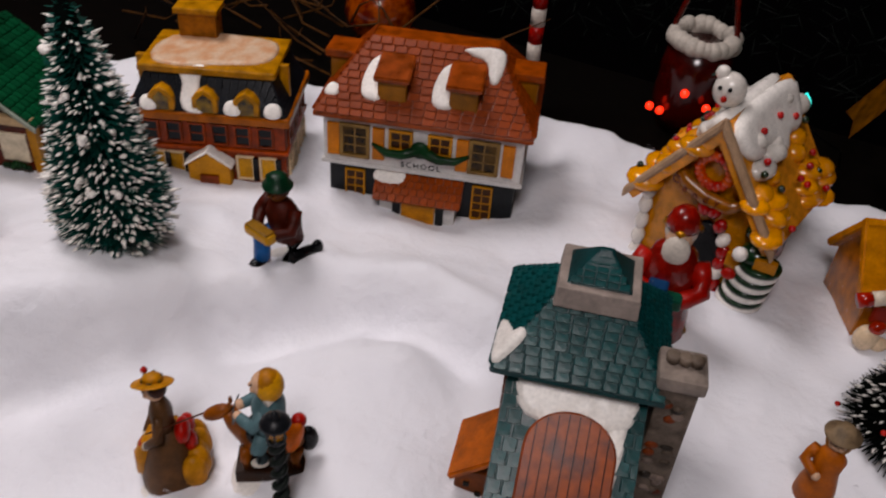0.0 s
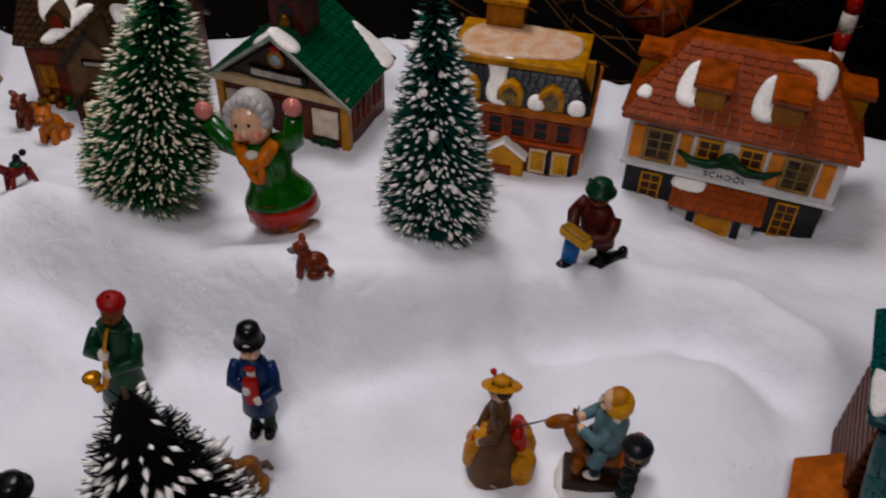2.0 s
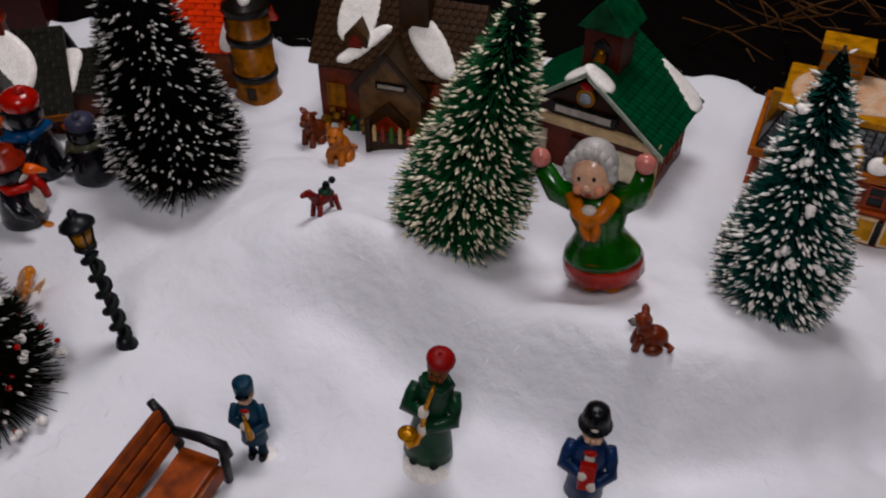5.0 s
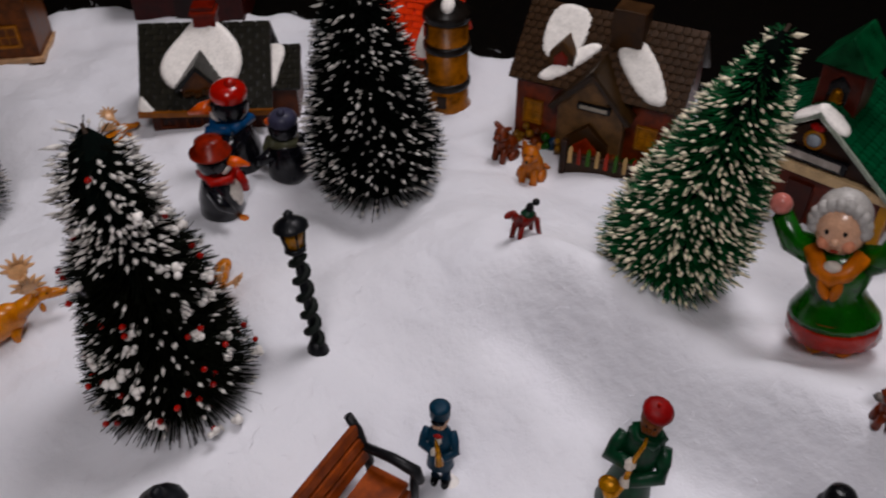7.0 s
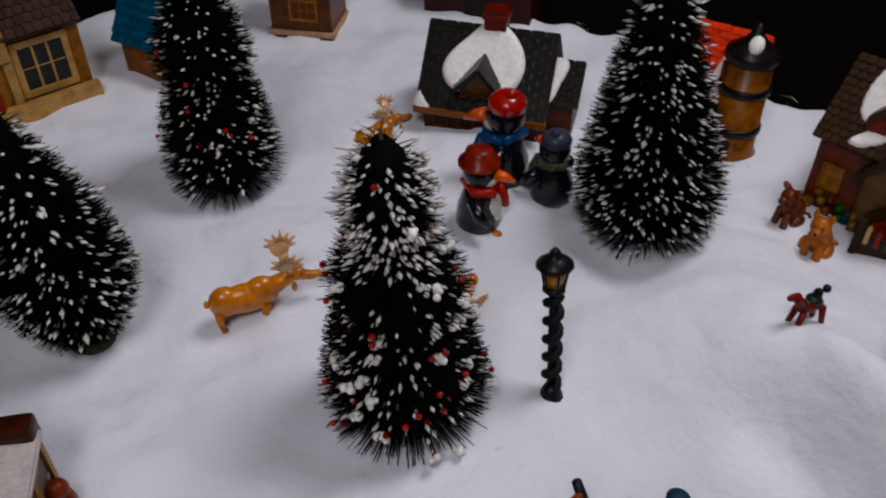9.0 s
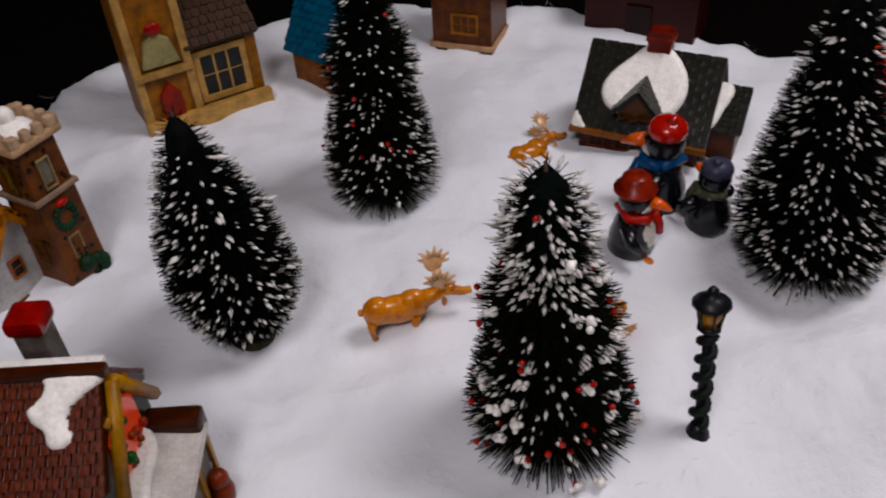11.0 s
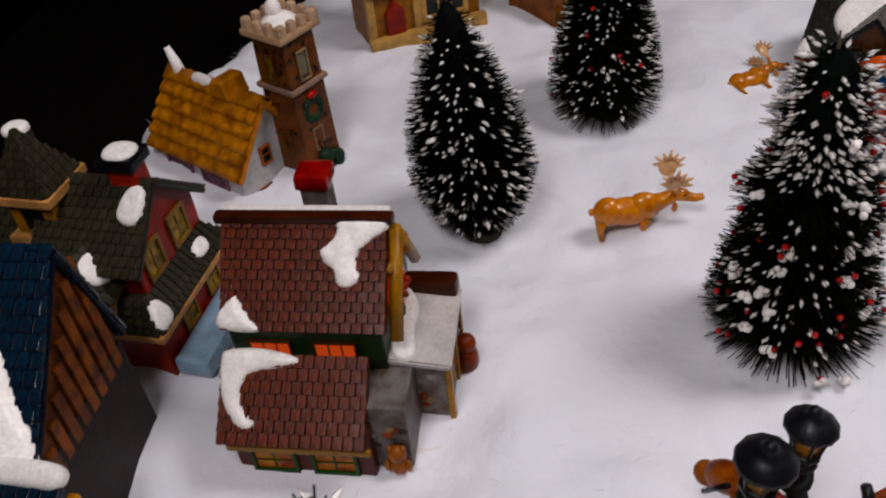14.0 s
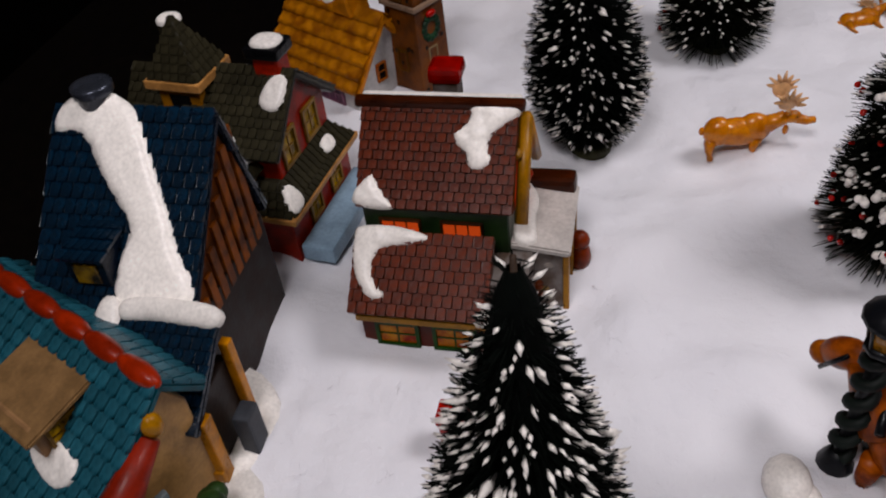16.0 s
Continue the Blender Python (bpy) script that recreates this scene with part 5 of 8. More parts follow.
    part("bay_figure", bm, paint("7a3a2a", 0.35, 0.4), h, "", True)
    bm = bmesh.new()
    add_lathe(bm, (0.104, 0.028, -0.006), [(0.058, -0.01), (0.056, 0.004), (0.048, 0.007)], seg=26)
    part("snow_base", bm, SNOW, h, "glazed white base", True)
    # chimney
    part("chimney", box(0.033, 0.050, d - 0.002, d + 0.015, -0.02, 0.124), stone, h, "grey stone chimney with red cap")
    part("chimney_cap", box(0.030, 0.053, d - 0.004, d + 0.018, 0.122, 0.133, bevel=0.004), paint("9a1512", 0.15, 0.2, coat=0.8), h, "glossy red cap")
    bm = bmesh.new()
    for x, y, z in ((0.100, -0.034, 0.006), (0.100, -0.034, 0.016)):
        add_ball(bm, (x, y, z), (0.006, 0.005, 0.007))
    for s in (-1, 1):
        add_ball(bm, (0.100 + s * 0.004, -0.034, 0.0215), 0.002)
        add_ball(bm, (0.100 + s * 0.0065, -0.036, 0.008), (0.0022, 0.0022, 0.005))
    part("doorstep_bear", bm, paint("a5602c", 0.4, 0.3), h, "small tan bear figure", True)


def navy_house():
    h = thing("navy_roof_house", -0.206, -0.264, 0.010, 90, "ceramic house with snow-covered navy blue tiled roof", "miniature house", size=0.95, tall=1.10)
    w, d, zt, yr = 0.108, 0.122, 0.148, 0.100
    # brown wood taken almost to black, so its colour carries the shadowed side
    navy, wood = paint("0e141e", 0.25, 0.3), paint("1c0f08", 0.5, 0.35)
    tile = paint("1a2836", 0.2, 0.3, second="0c1219", coat=0.4)
    part("wall", box(0.004, w - 0.004, 0.004, d - 0.004, -0.03, 0.062), wood, h, "dark brown timber wall")
    fp = (Vector((-0.004, -0.006, 0.056)), Vector((w + 0.002, 0, 0)), Vector((0, 0.106, 0.092)))
    rp = (Vector((w - 0.002, d + 0.004, 0.062)), Vector((-w - 0.002, 0, 0)), Vector((0, -0.026, 0.086)))
    for pl, grid, lab in ((fp, (15, 14), "navy tiled front slope"), (rp, (5, 14), "navy tiled rear slope")):
        rf = part("roof", slab(*pl, 0.005), navy, h, lab)
        tiles(rf, *pl, *grid, tile, seed=101, th=0.0018)
    turned = Matrix(((0, 1, 0, 0), (1, 0, 0, 0), (0, 0, 1, 0), (0, 0, 0, 1)))
    part("gable", turn(prism([(0.006, 0.050), (d - 0.004, 0.050), (d - 0.002, 0.060), (yr, zt - 0.008), (0.002, 0.058)], w - 0.012, w - 0.006), turned), paint("5a3018", 0.45, 0.4, second="2a140a"), h, "brown boarded gable").data.flip_normals()
    for k in range(9):
        y = 0.012 + k * 0.0115
        top = 0.052 + 0.086 * min(1.0, y / yr) - 0.006
        part("gable_board", box(w - 0.0062, w - 0.0035, y, y + 0.0075, 0.050, top, bevel=0.0006), paint("7a4420", 0.45, 0.4, second="3a1c0c"), h)
    # porch at the front corner
    part("porch_wall", box(0.000, w + 0.012, -0.040, 0.006, -0.03, 0.046), wood, h, "dark brown porch wall with its shade put into the colour")
    sp = (Vector((w - 0.046, -0.050, 0.040)), Vector((0.062, 0, 0)), Vector((0, 0.060, 0.036)))
    rf = part("porch_roof", slab(*sp, 0.005), navy, h, "navy porch roof")
    tiles(rf, *sp, 9, 9, tile, seed=103, th=0.0018)
    snow_on(h, *fp, [(.05, 1.02), (.0, .86), (.20, .90), (.34, .72), (.46, .60), (.58, .50), (.52, .36), (.50, .18), (.60, .02), (.80, .00), (1.0, .02), (1.02, .10), (.98, .30), (.88, .38), (.80, .54), (.70, .70), (.60, .88), (.52, 1.0), (.3, 1.08)], 0.0045, 8)
    snow_on(h, *sp, [(-.04, .84), (.3, .88), (.7, .86), (1.02, .84), (1.06, 1.04), (.5, 1.08), (-.04, 1.06)], 0.004, 9)
    snow_on(h, *sp, [(-.30, .20), (-.04, .10), (.02, .5), (.0, 1.05), (-.30, 1.05)], 0.004, 10)
    dm = part("dormer", box(0.026, 0.052, 0.018, 0.060, 0.080, 0.100), navy, h, "navy dormer")
    tiles(dm, (0.024, 0.014, 0.1005), (0.031, 0, 0), (0, 0.045, 0.004), 5, 6, tile, th=0.0016)
    part("dormer_pane", box(0.031, 0.047, 0.0165, 0.019, 0.083, 0.096, bevel=0.0004), PANE, dm)
    bm = bmesh.new()
    add_lathe(bm, (0.024, 0.104, 0.138), [(0.011, 0), (0.011, 0.016), (0.013, 0.017), (0.013, 0.022), (0.009, 0.023)], seg=18)
    part("chimney_pot", bm, paint("4a4d55", 0.25, 0.2, metal=0.6), h, "grey metal chimney pot", True)
    yellow = paint("c08a28", 0.3, 0.25)
    for x0, x1, y0, y1, z0, z1 in ((w + 0.0115, w + 0.018, -0.044, -0.034, -0.03, 0.042), (w + 0.0115, w + 0.018, 0.002, 0.009, -0.03, 0.058), (w - 0.040, w + 0.018, -0.046, -0.0405, -0.006, 0.002)):
        part("yellow_trim", box(x0, x1, y0, y1, z0, z1), yellow, h, "yellow corner trim")
    part("post_box", box(w + 0.019, w + 0.030, -0.022, -0.006, -0.01, 0.022, bevel=0.002), paint("3c3e42", 0.5, 0.2), h, "grey box by the wall")
    bm = bmesh.new()
    add_lathe(bm, (w - 0.02, -0.005, -0.012), [(0.055, -0.01), (0.053, 0.003), (0.046, 0.006)], seg=24)
    part("snow_base", bm, SNOW, h, "glazed white base", True)


def teal_house():
    h = thing("teal_roof_shop", -0.174, -0.332, 0.001, 64.2, "ceramic shop with teal tiled roof and scalloped ridge", "miniature house", size=0.980, tall=1.000)
    w, d = 0.176, 0.080
    teal, tan = paint("1d4650", 0.3, 0.3), paint("8f7656", 0.4, 0.2)
    tile = paint("41606a", 0.28, 0.3, second="263f48")
    wl = part("wall", turn(prism([(0.006, -0.02), (d - 0.006, -0.02), (d - 0.006, 0.076), (0.062, 0.098), (0.006, 0.040)], 0.004, w - 0.004), Matrix(((0, 1, 0, 0), (1, 0, 0, 0), (0, 0, 1, 0), (0, 0, 0, 1)))), paint("b89a6a", 0.4, 0.2), h, "cream shop wall")
    wl.data.flip_normals()
    fp = (Vector((-0.002, -0.016, 0.030)), Vector((w + 0.004, 0, 0)), Vector((0, 0.078, 0.074)))
    rp = (Vector((w + 0.002, d + 0.006, 0.080)), Vector((-w - 0.004, 0, 0)), Vector((0, -0.024, 0.024)))
    for q, g in ((fp, (11, 20)), (rp, (3, 20))):
        rf = part("roof", slab(*q, 0.005), teal, h, "teal tiled roof")
        tiles(rf, *q, *g, tile, seed=111, round_end=True, th=0.002)
    for i in range(6):
        bm = bmesh.new()
        add_ball(bm, (0.014 + i * 0.0296, 0.062, 0.1035), (0.0168, 0.0062, 0.0058), rot=(0, 4, 0), seg=16, rings=8)
        part("ridge_scallop", bm, paint("8a4038", 0.3, 0.25), h, "red-brown scalloped ridge piece", True)
    for i in range(8):
        bm = bmesh.new()
        f = i / 8
        add_ball(bm, (-0.004, 0.062 - 0.078 * f, 0.104 - 0.074 * f), (0.006, 0.0062, 0.006), seg=12, rings=8)
        part("candy_bead", bm, SNOW if i % 2 else paint("8a2c22", 0.3), h, "red and white verge bead", True)
    pb = (Vector((-0.05, -0.016, 0.030)), Vector((0.046, 0, 0)), Vector((0, 0.070, 0.066)))
    rf = part("side_roof", slab(*pb, 0.005), paint("4a1a12", 0.35, 0.3), h, "brick red side roof")
    tiles(rf, *pb, 10, 5, paint("6e2818", 0.3, 0.3), th=0.0018)
    for x, y in ((0.078, 0.010), (0.018, -0.034)):
        bm = box(x, x + 0.050, y, y + 0.046, 0.055 + (y + .0) * .7, 0.078 + y * .7, bevel=0.002)
        dm = part("dormer", bm, tan, h, "tan dormer")
        part("dormer_lid", slab((x - 0.004, y - 0.006, 0.076 + y * .7), (0.060, 0, 0), (0, 0.054, 0.012), 0.004), paint("86704f", 0.4, 0.2), dm)
        window(dm, (x + 0.050, y + 0.008, 0.058 + y * .7), (0, 1, 0), 0.020, 0.014, paint("6a5220", 0.3), paint("2a1f0c", 0.15, 0.4, second="c9a83a"), (3, 2))
    snow_on(h, *fp, [(.0, .05), (.3, .0), (.4, .25), (.3, .38), (.1, .42), (-.02, .3)], 0.005, 4)
    snow_on(h, *fp, [(.62, .30), (.80, .24), (.86, .45), (.72, .5), (.6, .45)], 0.004, 5)
    # sign on the gable side, with a scarf-like swag
    sg = part("sign_board", box(w + 0.002, w + 0.006, -0.010, 0.040, 0.012, 0.040, bevel=0.001), paint("6d7476", 0.4, 0.2), h, "grey sign board")
    for i in range(5):
        part("lettering_bar", box(w + 0.0058, w + 0.0068, -0.006 + i * 0.009, -0.001 + i * 0.009, 0.020, 0.032, bevel=0.0002), paint("25282c", 0.4), sg)
    bm = bmesh.new()
    add_tube(bm, [(w + 0.002, -0.024, 0.030), (w + 0.006, -0.004, 0.046), (w + 0.004, 0.022, 0.060), (w + 0.002, 0.046, 0.078)], [0.010, 0.012, 0.010, 0.006], seg=10)
    part("swag", bm, paint("7d3a34", 0.45, 0.25), h, "dusty red swag", True)
    bm = bmesh.new()
    add_ball(bm, (w + 0.002, 0.050, 0.084), (0.006, 0.006, 0.008))
    part("finial", bm, paint("a8752a", 0.3, 0.2), h, "golden finial", True)
    rnd = random.Random(2)
    bm = bmesh.new()
    for i in range(12):
        add_ball(bm, (w + 0.014 + rnd.uniform(-.008, .008), 0.040 + rnd.uniform(-.02, .02), rnd.uniform(0, .03)), rnd.uniform(.006, .010), seg=10, rings=7)
    part("shrub", bm, paint("2c3d24", 0.5, 0.4), h, "dark green moulded shrub", True)
    bm = bmesh.new()
    add_lathe(bm, (w - 0.01, 0.04, -0.006), [(0.055, -0.01), (0.053, 0.003), (0.046, 0.006)], seg=24)
    part("snow_base", bm, SNOW, h, "glazed white base", True)


def chapel():
    h = thing("teal_roof_chapel", 0.223, 0.682, -0.016, 15.6, "ceramic brick chapel with teal hipped roof and wooden hatch", "miniature house", size=0.997, tall=0.978)
    w, d = 0.092, 0.086
    teal, brick, stone = paint("12383a", 0.3, 0.3), paint("5a3020", 0.5, 0.35, bump=0.6), paint("6a6058", 0.5, 0.3, second="3c332c", bump=0.7)
    tile = paint("1f4a4c", 0.28, 0.25, second="12302f")
    part("wall", box(0.006, w - 0.006, 0.006, d - 0.006, -0.02, 0.122), brick, h, "dark brick wall")
    for k in range(12):
        part("brick_course", box(0.0045, w - 0.0045, 0.0045, d - 0.0045, 0.012 + k * 0.009, 0.0185 + k * 0.009, bevel=0.0008), brick, h)
    roof, pl = hip_roof(h, w, d, 0.122, 0.158, (0.030, 0.034), 0.004, teal, tile, (9, 11), seed=121)
    part("cupola", box(0.024, 0.072, 0.022, 0.066, 0.154, 0.168, taper=0.001), paint("8f857c", 0.45, 0.2), h, "grey stone cupola")
    cr = part("cupola_roof", box(0.029, 0.067, 0.027, 0.061, 0.167, 0.185, taper=0.0155), teal, h, "small teal pyramid")
    tiles(cr, (0.030, 0.028, 0.169), (0.036, 0, 0), (0, 0.015, 0.014), 5, 5, tile, 0.42, 0.42, th=0.001)
    snow_on(h, (-0.004, d + 0.004, 0.122), (0, -d - 0.008, 0), (0.030, 0, 0.036), [(.55, .02), (1.0, .0), (.97, .2), (.9, .5), (.8, .55), (.8, .35), (.68, .25)], 0.003)
    # front wing with the hatch
    wood = paint("8a401a", 0.4, 0.3, second="5a240e", grain=160)
    part("porch", box(0.012, w - 0.006, -0.060, 0.008, -0.02, 0.050), brick, h)
    wp = (Vector((0.006, -0.072, 0.046)), Vector((w - 0.010, 0, 0)), Vector((0, 0.082, 0.066)))
    rf = part("porch_roof", slab(*wp, 0.006), teal, h, "teal porch roof")
    tiles(rf, *wp, 13, 9, tile, seed=122, skip=lambda a, b: 0.20 < a < 0.84)
    snow_on(h, *wp, [(.16, .72), (.88, .72), (.96, .95), (.9, 1.06), (.1, 1.06), (.06, .9)], 0.003, 4)
    snow_on(h, *wp, [(.74, .35), (.84, .35), (.9, .8), (.84, .9), (.74, .8)], 0.0025, 5)
    o, u, v = wp
    n = u.cross(v).normalized()
    m = Matrix((u.normalized(), v.normalized(), n)).transposed().to_4x4()
    m.translation = o + n * 0.002
    L, V = u.length, v.length
    arch = [(L * 0.20, 0.0), (L * 0.84, 0.0)] + [(L * (0.52 + 0.32 * math.cos(radians(k))), V * (0.60 + 0.22 * math.sin(radians(k)))) for k in range(0, 181, 12)]
    bm = prism(arch, 0, 0.007, bevel=0.0012)
    hatch = part("hatch", turn(bm, m @ Matrix(((1, 0, 0, 0), (0, 0, 1, 0), (0, 1, 0, 0), (0, 0, 0, 1)))), wood, h, "arched wooden plank hatch")
    for i in range(1, 9):
        x = L * (0.20 + 0.64 * i / 9)
        top = V * (0.60 + 0.22 * math.sqrt(max(0.0, 1 - ((x / L - 0.52) / 0.32) ** 2))) - 0.002
        part("plank_seam", turn(box(x - 0.0003, x + 0.0003, 0.001, top, 0.006, 0.00745, bevel=0), m), paint("2a0f06", 0.6, 0.3), hatch)
    # chimney and side wing
    part("chimney", box(w - 0.002, w + 0.019, -0.002, 0.019, -0.02, 0.134), stone, h, "grey stone chimney")
    rnd = random.Random(15)
    for i in range(26):
        z, x = rnd.uniform(0.02, 0.125), rnd.uniform(w, w + 0.012)
        bm = bmesh.new()
        add_ball(bm, (x + 0.002, -0.0022, z), (rnd.uniform(.003, .0045), 0.0012, rnd.uniform(.0022, .0034)), seg=8, rings=5)
        part("stone", bm, paint(rnd.choice(["5c524a", "40362e", "766a60", "6a3a2a", "2a241f"]), 0.5, 0.3), h, "", True)
    part("chimney_cap", box(w - 0.005, w + 0.022, -0.005, 0.022, 0.132, 0.142, bevel=0.003), paint("8d837c", 0.45, 0.2), h)
    for i in range(3):
        bm = bmesh.new()
        add_lathe(bm, (w + 0.002 + i * 0.0065, 0.010, 0.141), [(0.0034, 0), (0.0042, 0.006), (0.003, 0.0065)], seg=10)
        part("chimney_pot", bm, stone, h, "", True)
    part("side_wing", box(-0.016, 0.008, -0.010, 0.030, -0.02, 0.032), paint("7a4a34", 0.5, 0.3), h, "brown side wing")
    part("side_wing_roof", slab((-0.021, 0.034, 0.028), (0, -0.048, 0), (0.028, 0, 0.024), 0.005), paint("a3592f", 0.4, 0.3), h, "orange-brown side roof")
    for x, z in ((-0.010, 0.018), (-0.002, 0.010), (-0.010, 0.004)):
        part("stone", box(x, x + 0.004, -0.0115, -0.0095, z, z + 0.004, bevel=0.0008), DARK, h)
    bm = bmesh.new()
    add_lathe(bm, (0.03, -0.02, -0.006), [(0.068, -0.01), (0.066, 0.004), (0.056, 0.008)], seg=26)
    part("snow_base", bm, SNOW, h, "glazed white base", True)


def candy_house():
    h = thing("gingerbread_house", 0.232, 0.973, -0.002, -10.9, "glazed gingerbread house with icing-covered roof and candy wreath", "miniature house", size=0.961, tall=1.045)
    w, d = 0.100, 0.100
    ginger, icing = paint("dd9648", 0.25, 0.25, coat=0.5), paint("e4dfd6", 0.2, 0.06, coat=0.7)
    wall, roof, front, rear = gable_house(h, w, d, 0.086, 0.150, ginger, paint("e2ac62", 0.2, 0.25, coat=0.5), ridge="y", over=0.017, th=0.010, seed=131)
    rnd = random.Random(31)
    for pl in (front, rear):
        o, u, v = pl
        n = u.cross(v).normalized()
        for i in range(34):
            a, b = rnd.uniform(.02, .98), rnd.uniform(.02, .98)
            bm = bmesh.new()
            add_ball(bm, o + u * a + v * b - n * 0.002, (rnd.uniform(.010, .018), rnd.uniform(.010, .018), rnd.uniform(.006, .009)))
            part("gumdrop", bm, paint("e4ae66", 0.15, 0.2, coat=0.8, second="dd9440") if b < .5 or rnd.random() < .3 else icing, roof, "", True)
        for i in range(14):
            p = o + u * rnd.uniform(.05, .95) + v * rnd.uniform(.05, .95) + n * 0.010
            bm = bmesh.new()
            add_ball(bm, p, 0.0032, seg=8, rings=6)
            part("sweet", bm, paint(rnd.choice(["b01c1c", "b01c1c", "1c2a1c"]), 0.15, 0.2, coat=0.8), roof, "", True)
        snow_on(h, o + n * 0.004, u, v, [(.04, .74), (.2, .62), (.35, .72), (.5, .5), (.62, .66), (.8, .6), (.9, .78), (.96, 1.02), (.04, 1.02)], 0.005, 3)
    for s in (-1, 1):
        a, e = (w / 2, 0.158), (w / 2 + s * (w / 2 + 0.018), 0.068)
        part("icing_trim", prism([(a[0], a[1]), (e[0], e[1]), (e[0], e[1] - 0.011), (a[0], a[1] - 0.011)], -0.022, -0.014, bevel=0.002), paint("c2a98a", 0.3, 0.15), h, "pale icing trim")
    bm = bmesh.new()
    for i in range(16):
        a = 2 * math.pi * i / 16
        add_ball(bm, (w / 2 + 0.013 * math.cos(a), -0.006, 0.106 + 0.013 * math.sin(a)), (0.0048, 0.005, 0.0048), seg=10, rings=7)
    part("candy_wreath", bm, paint("c8501c", 0.15, 0.3, coat=0.8, second="b01a14"), h, "red and orange candy wreath", True)
    bm = bmesh.new()
    add_tube(bm, [(0.014, -0.005, 0.104), (0.030, -0.008, 0.090), (0.050, -0.009, 0.083), (0.070, -0.008, 0.082), (0.086, -0.005, 0.090)], [0.0035, 0.006, 0.007, 0.006, 0.0035], seg=10)
    bn = part("banner", bm, paint("a8672a", 0.25, 0.25, coat=0.6), h, "golden ribbon banner", True)
    for i, ch in enumerate("Candy"):
        x = 0.024 + i * 0.0095
        lettering(ch, 0.010, Matrix.Translation((x, -0.0165, 0.0925 - 0.0011 * i * (5.2 - i))) @ UPRIGHT, bn, paint("5a1a10", 0.3), "letter")
    # doorway of candy canes
    part("door", prism([(0.040, -0.02), (0.072, -0.02), (0.072, 0.036), (0.064, 0.056), (0.056, 0.060), (0.048, 0.056), (0.040, 0.036)], -0.004, 0.002), BLACK, h, "dark doorway")
    for s in (-1, 1):
        for k in range(9):
            f = k / 8
            x, z = 0.056 + s * (0.021 if f < .6 else 0.021 * math.cos((f - .6) / .4 * 1.35)), -0.01 + 0.085 * f
            bm = bmesh.new()
            add_ball(bm, (x, -0.010, z), (0.0058, 0.0058, 0.0070), rot=(0, 25 * s, 0), seg=10, rings=7)
            part("cane_piece", bm, paint("a81a18", 0.15, 0.2, coat=0.8) if k % 3 else icing, h, "", True)
    for z in (0.004, 0.020, 0.036, 0.052, 0.066, 0.078):
        bm = bmesh.new()
        add_ball(bm, (0.000, -0.006, z), (0.0062, 0.0062, 0.009), seg=10, rings=7)
        part("cane_piece", bm, icing if int(z * 1000) % 32 else paint("a81a18", 0.15, 0.2, coat=0.8), h, "", True)
    part("side_wall_panel", box(w - 0.001, w + 0.003, 0.010, d - 0.010, 0.0, 0.070), paint("8a2016", 0.25, 0.3), h, "red side panel")
    part("door_plaque", box(0.082, 0.108, -0.016, -0.012, 0.036, 0.050, bevel=0.002), paint("b08030", 0.3, 0.2), h)
    # round white head on the ridge
    bm = bmesh.new()
    add_ball(bm, (0.036, 0.014, 0.164), (0.0135, 0.0125, 0.0140))
    add_ball(bm, (0.028, 0.012, 0.176), (0.006, 0.005, 0.006))
    orn = part("roof_ornament", bm, icing, h, "white round head on the ridge", True)
    for x, y, z, m in ((0.032, 0.0022, 0.168, BLACK), (0.040, 0.0022, 0.169, BLACK), (0.0375, 0.0012, 0.161, RED_DOT)):
        bm = bmesh.new()
        add_ball(bm, (x, y, z), 0.0018 if m is BLACK else 0.0028, seg=8, rings=6)
        part("painted_dot", bm, m, orn, "", True)


def small_gingerbread():
    h = thing("gingerbread_cottage", 0.414, 0.958, 0.001, 24.9, "small glazed gingerbread cottage with peppermint-stick trim", "miniature house", size=1.002, tall=1.001)
    wall, roof, front, rear = gable_house(h, 0.090, 0.070, 0.046, 0.088, paint("b46a1c", 0.2, 0.3, coat=0.7), paint("c08a3a", 0.2, 0.2, coat=0.7), over=0.008, th=0.007)
    for k in range(7):
        bm = bmesh.new()
        add_tube(bm, [(-0.014 + k * 0.010, -0.012, 0.044 + 0.0025 * k), (-0.004 + k * 0.010, -0.012, 0.0465 + 0.0025 * k)], 0.006, seg=10)
        part("peppermint_stick", bm, paint("d8cdb8", 0.2, 0.1, coat=0.6) if k % 2 else paint("b0241a", 0.2, 0.1, coat=0.6), h, "", True)
    bm = bmesh.new()
    add_ball(bm, (0.004, -0.014, 0.010), (0.010, 0.008, 0.012))
    add_ball(bm, (0.014, -0.016, 0.006), (0.008, 0.006, 0.006))
    part("icing_mound", bm, paint("e2cfae", 0.2, 0.15, coat=0.6), h, "", True)
    bm = bmesh.new()
    add_ball(bm, (0.008, -0.016, 0.022), (0.007, 0.005, 0.006))
    part("candy_bow", bm, paint("c0301c", 0.2, 0.2, coat=0.7), h, "", True)
    part("door", box(0.030, 0.052, -0.003, 0.001, -0.02, 0.036), paint("2a140a", 0.3), h)
    part("window", box(0.008, 0.022, -0.003, 0.001, 0.016, 0.036), paint("a82a18", 0.3), h)


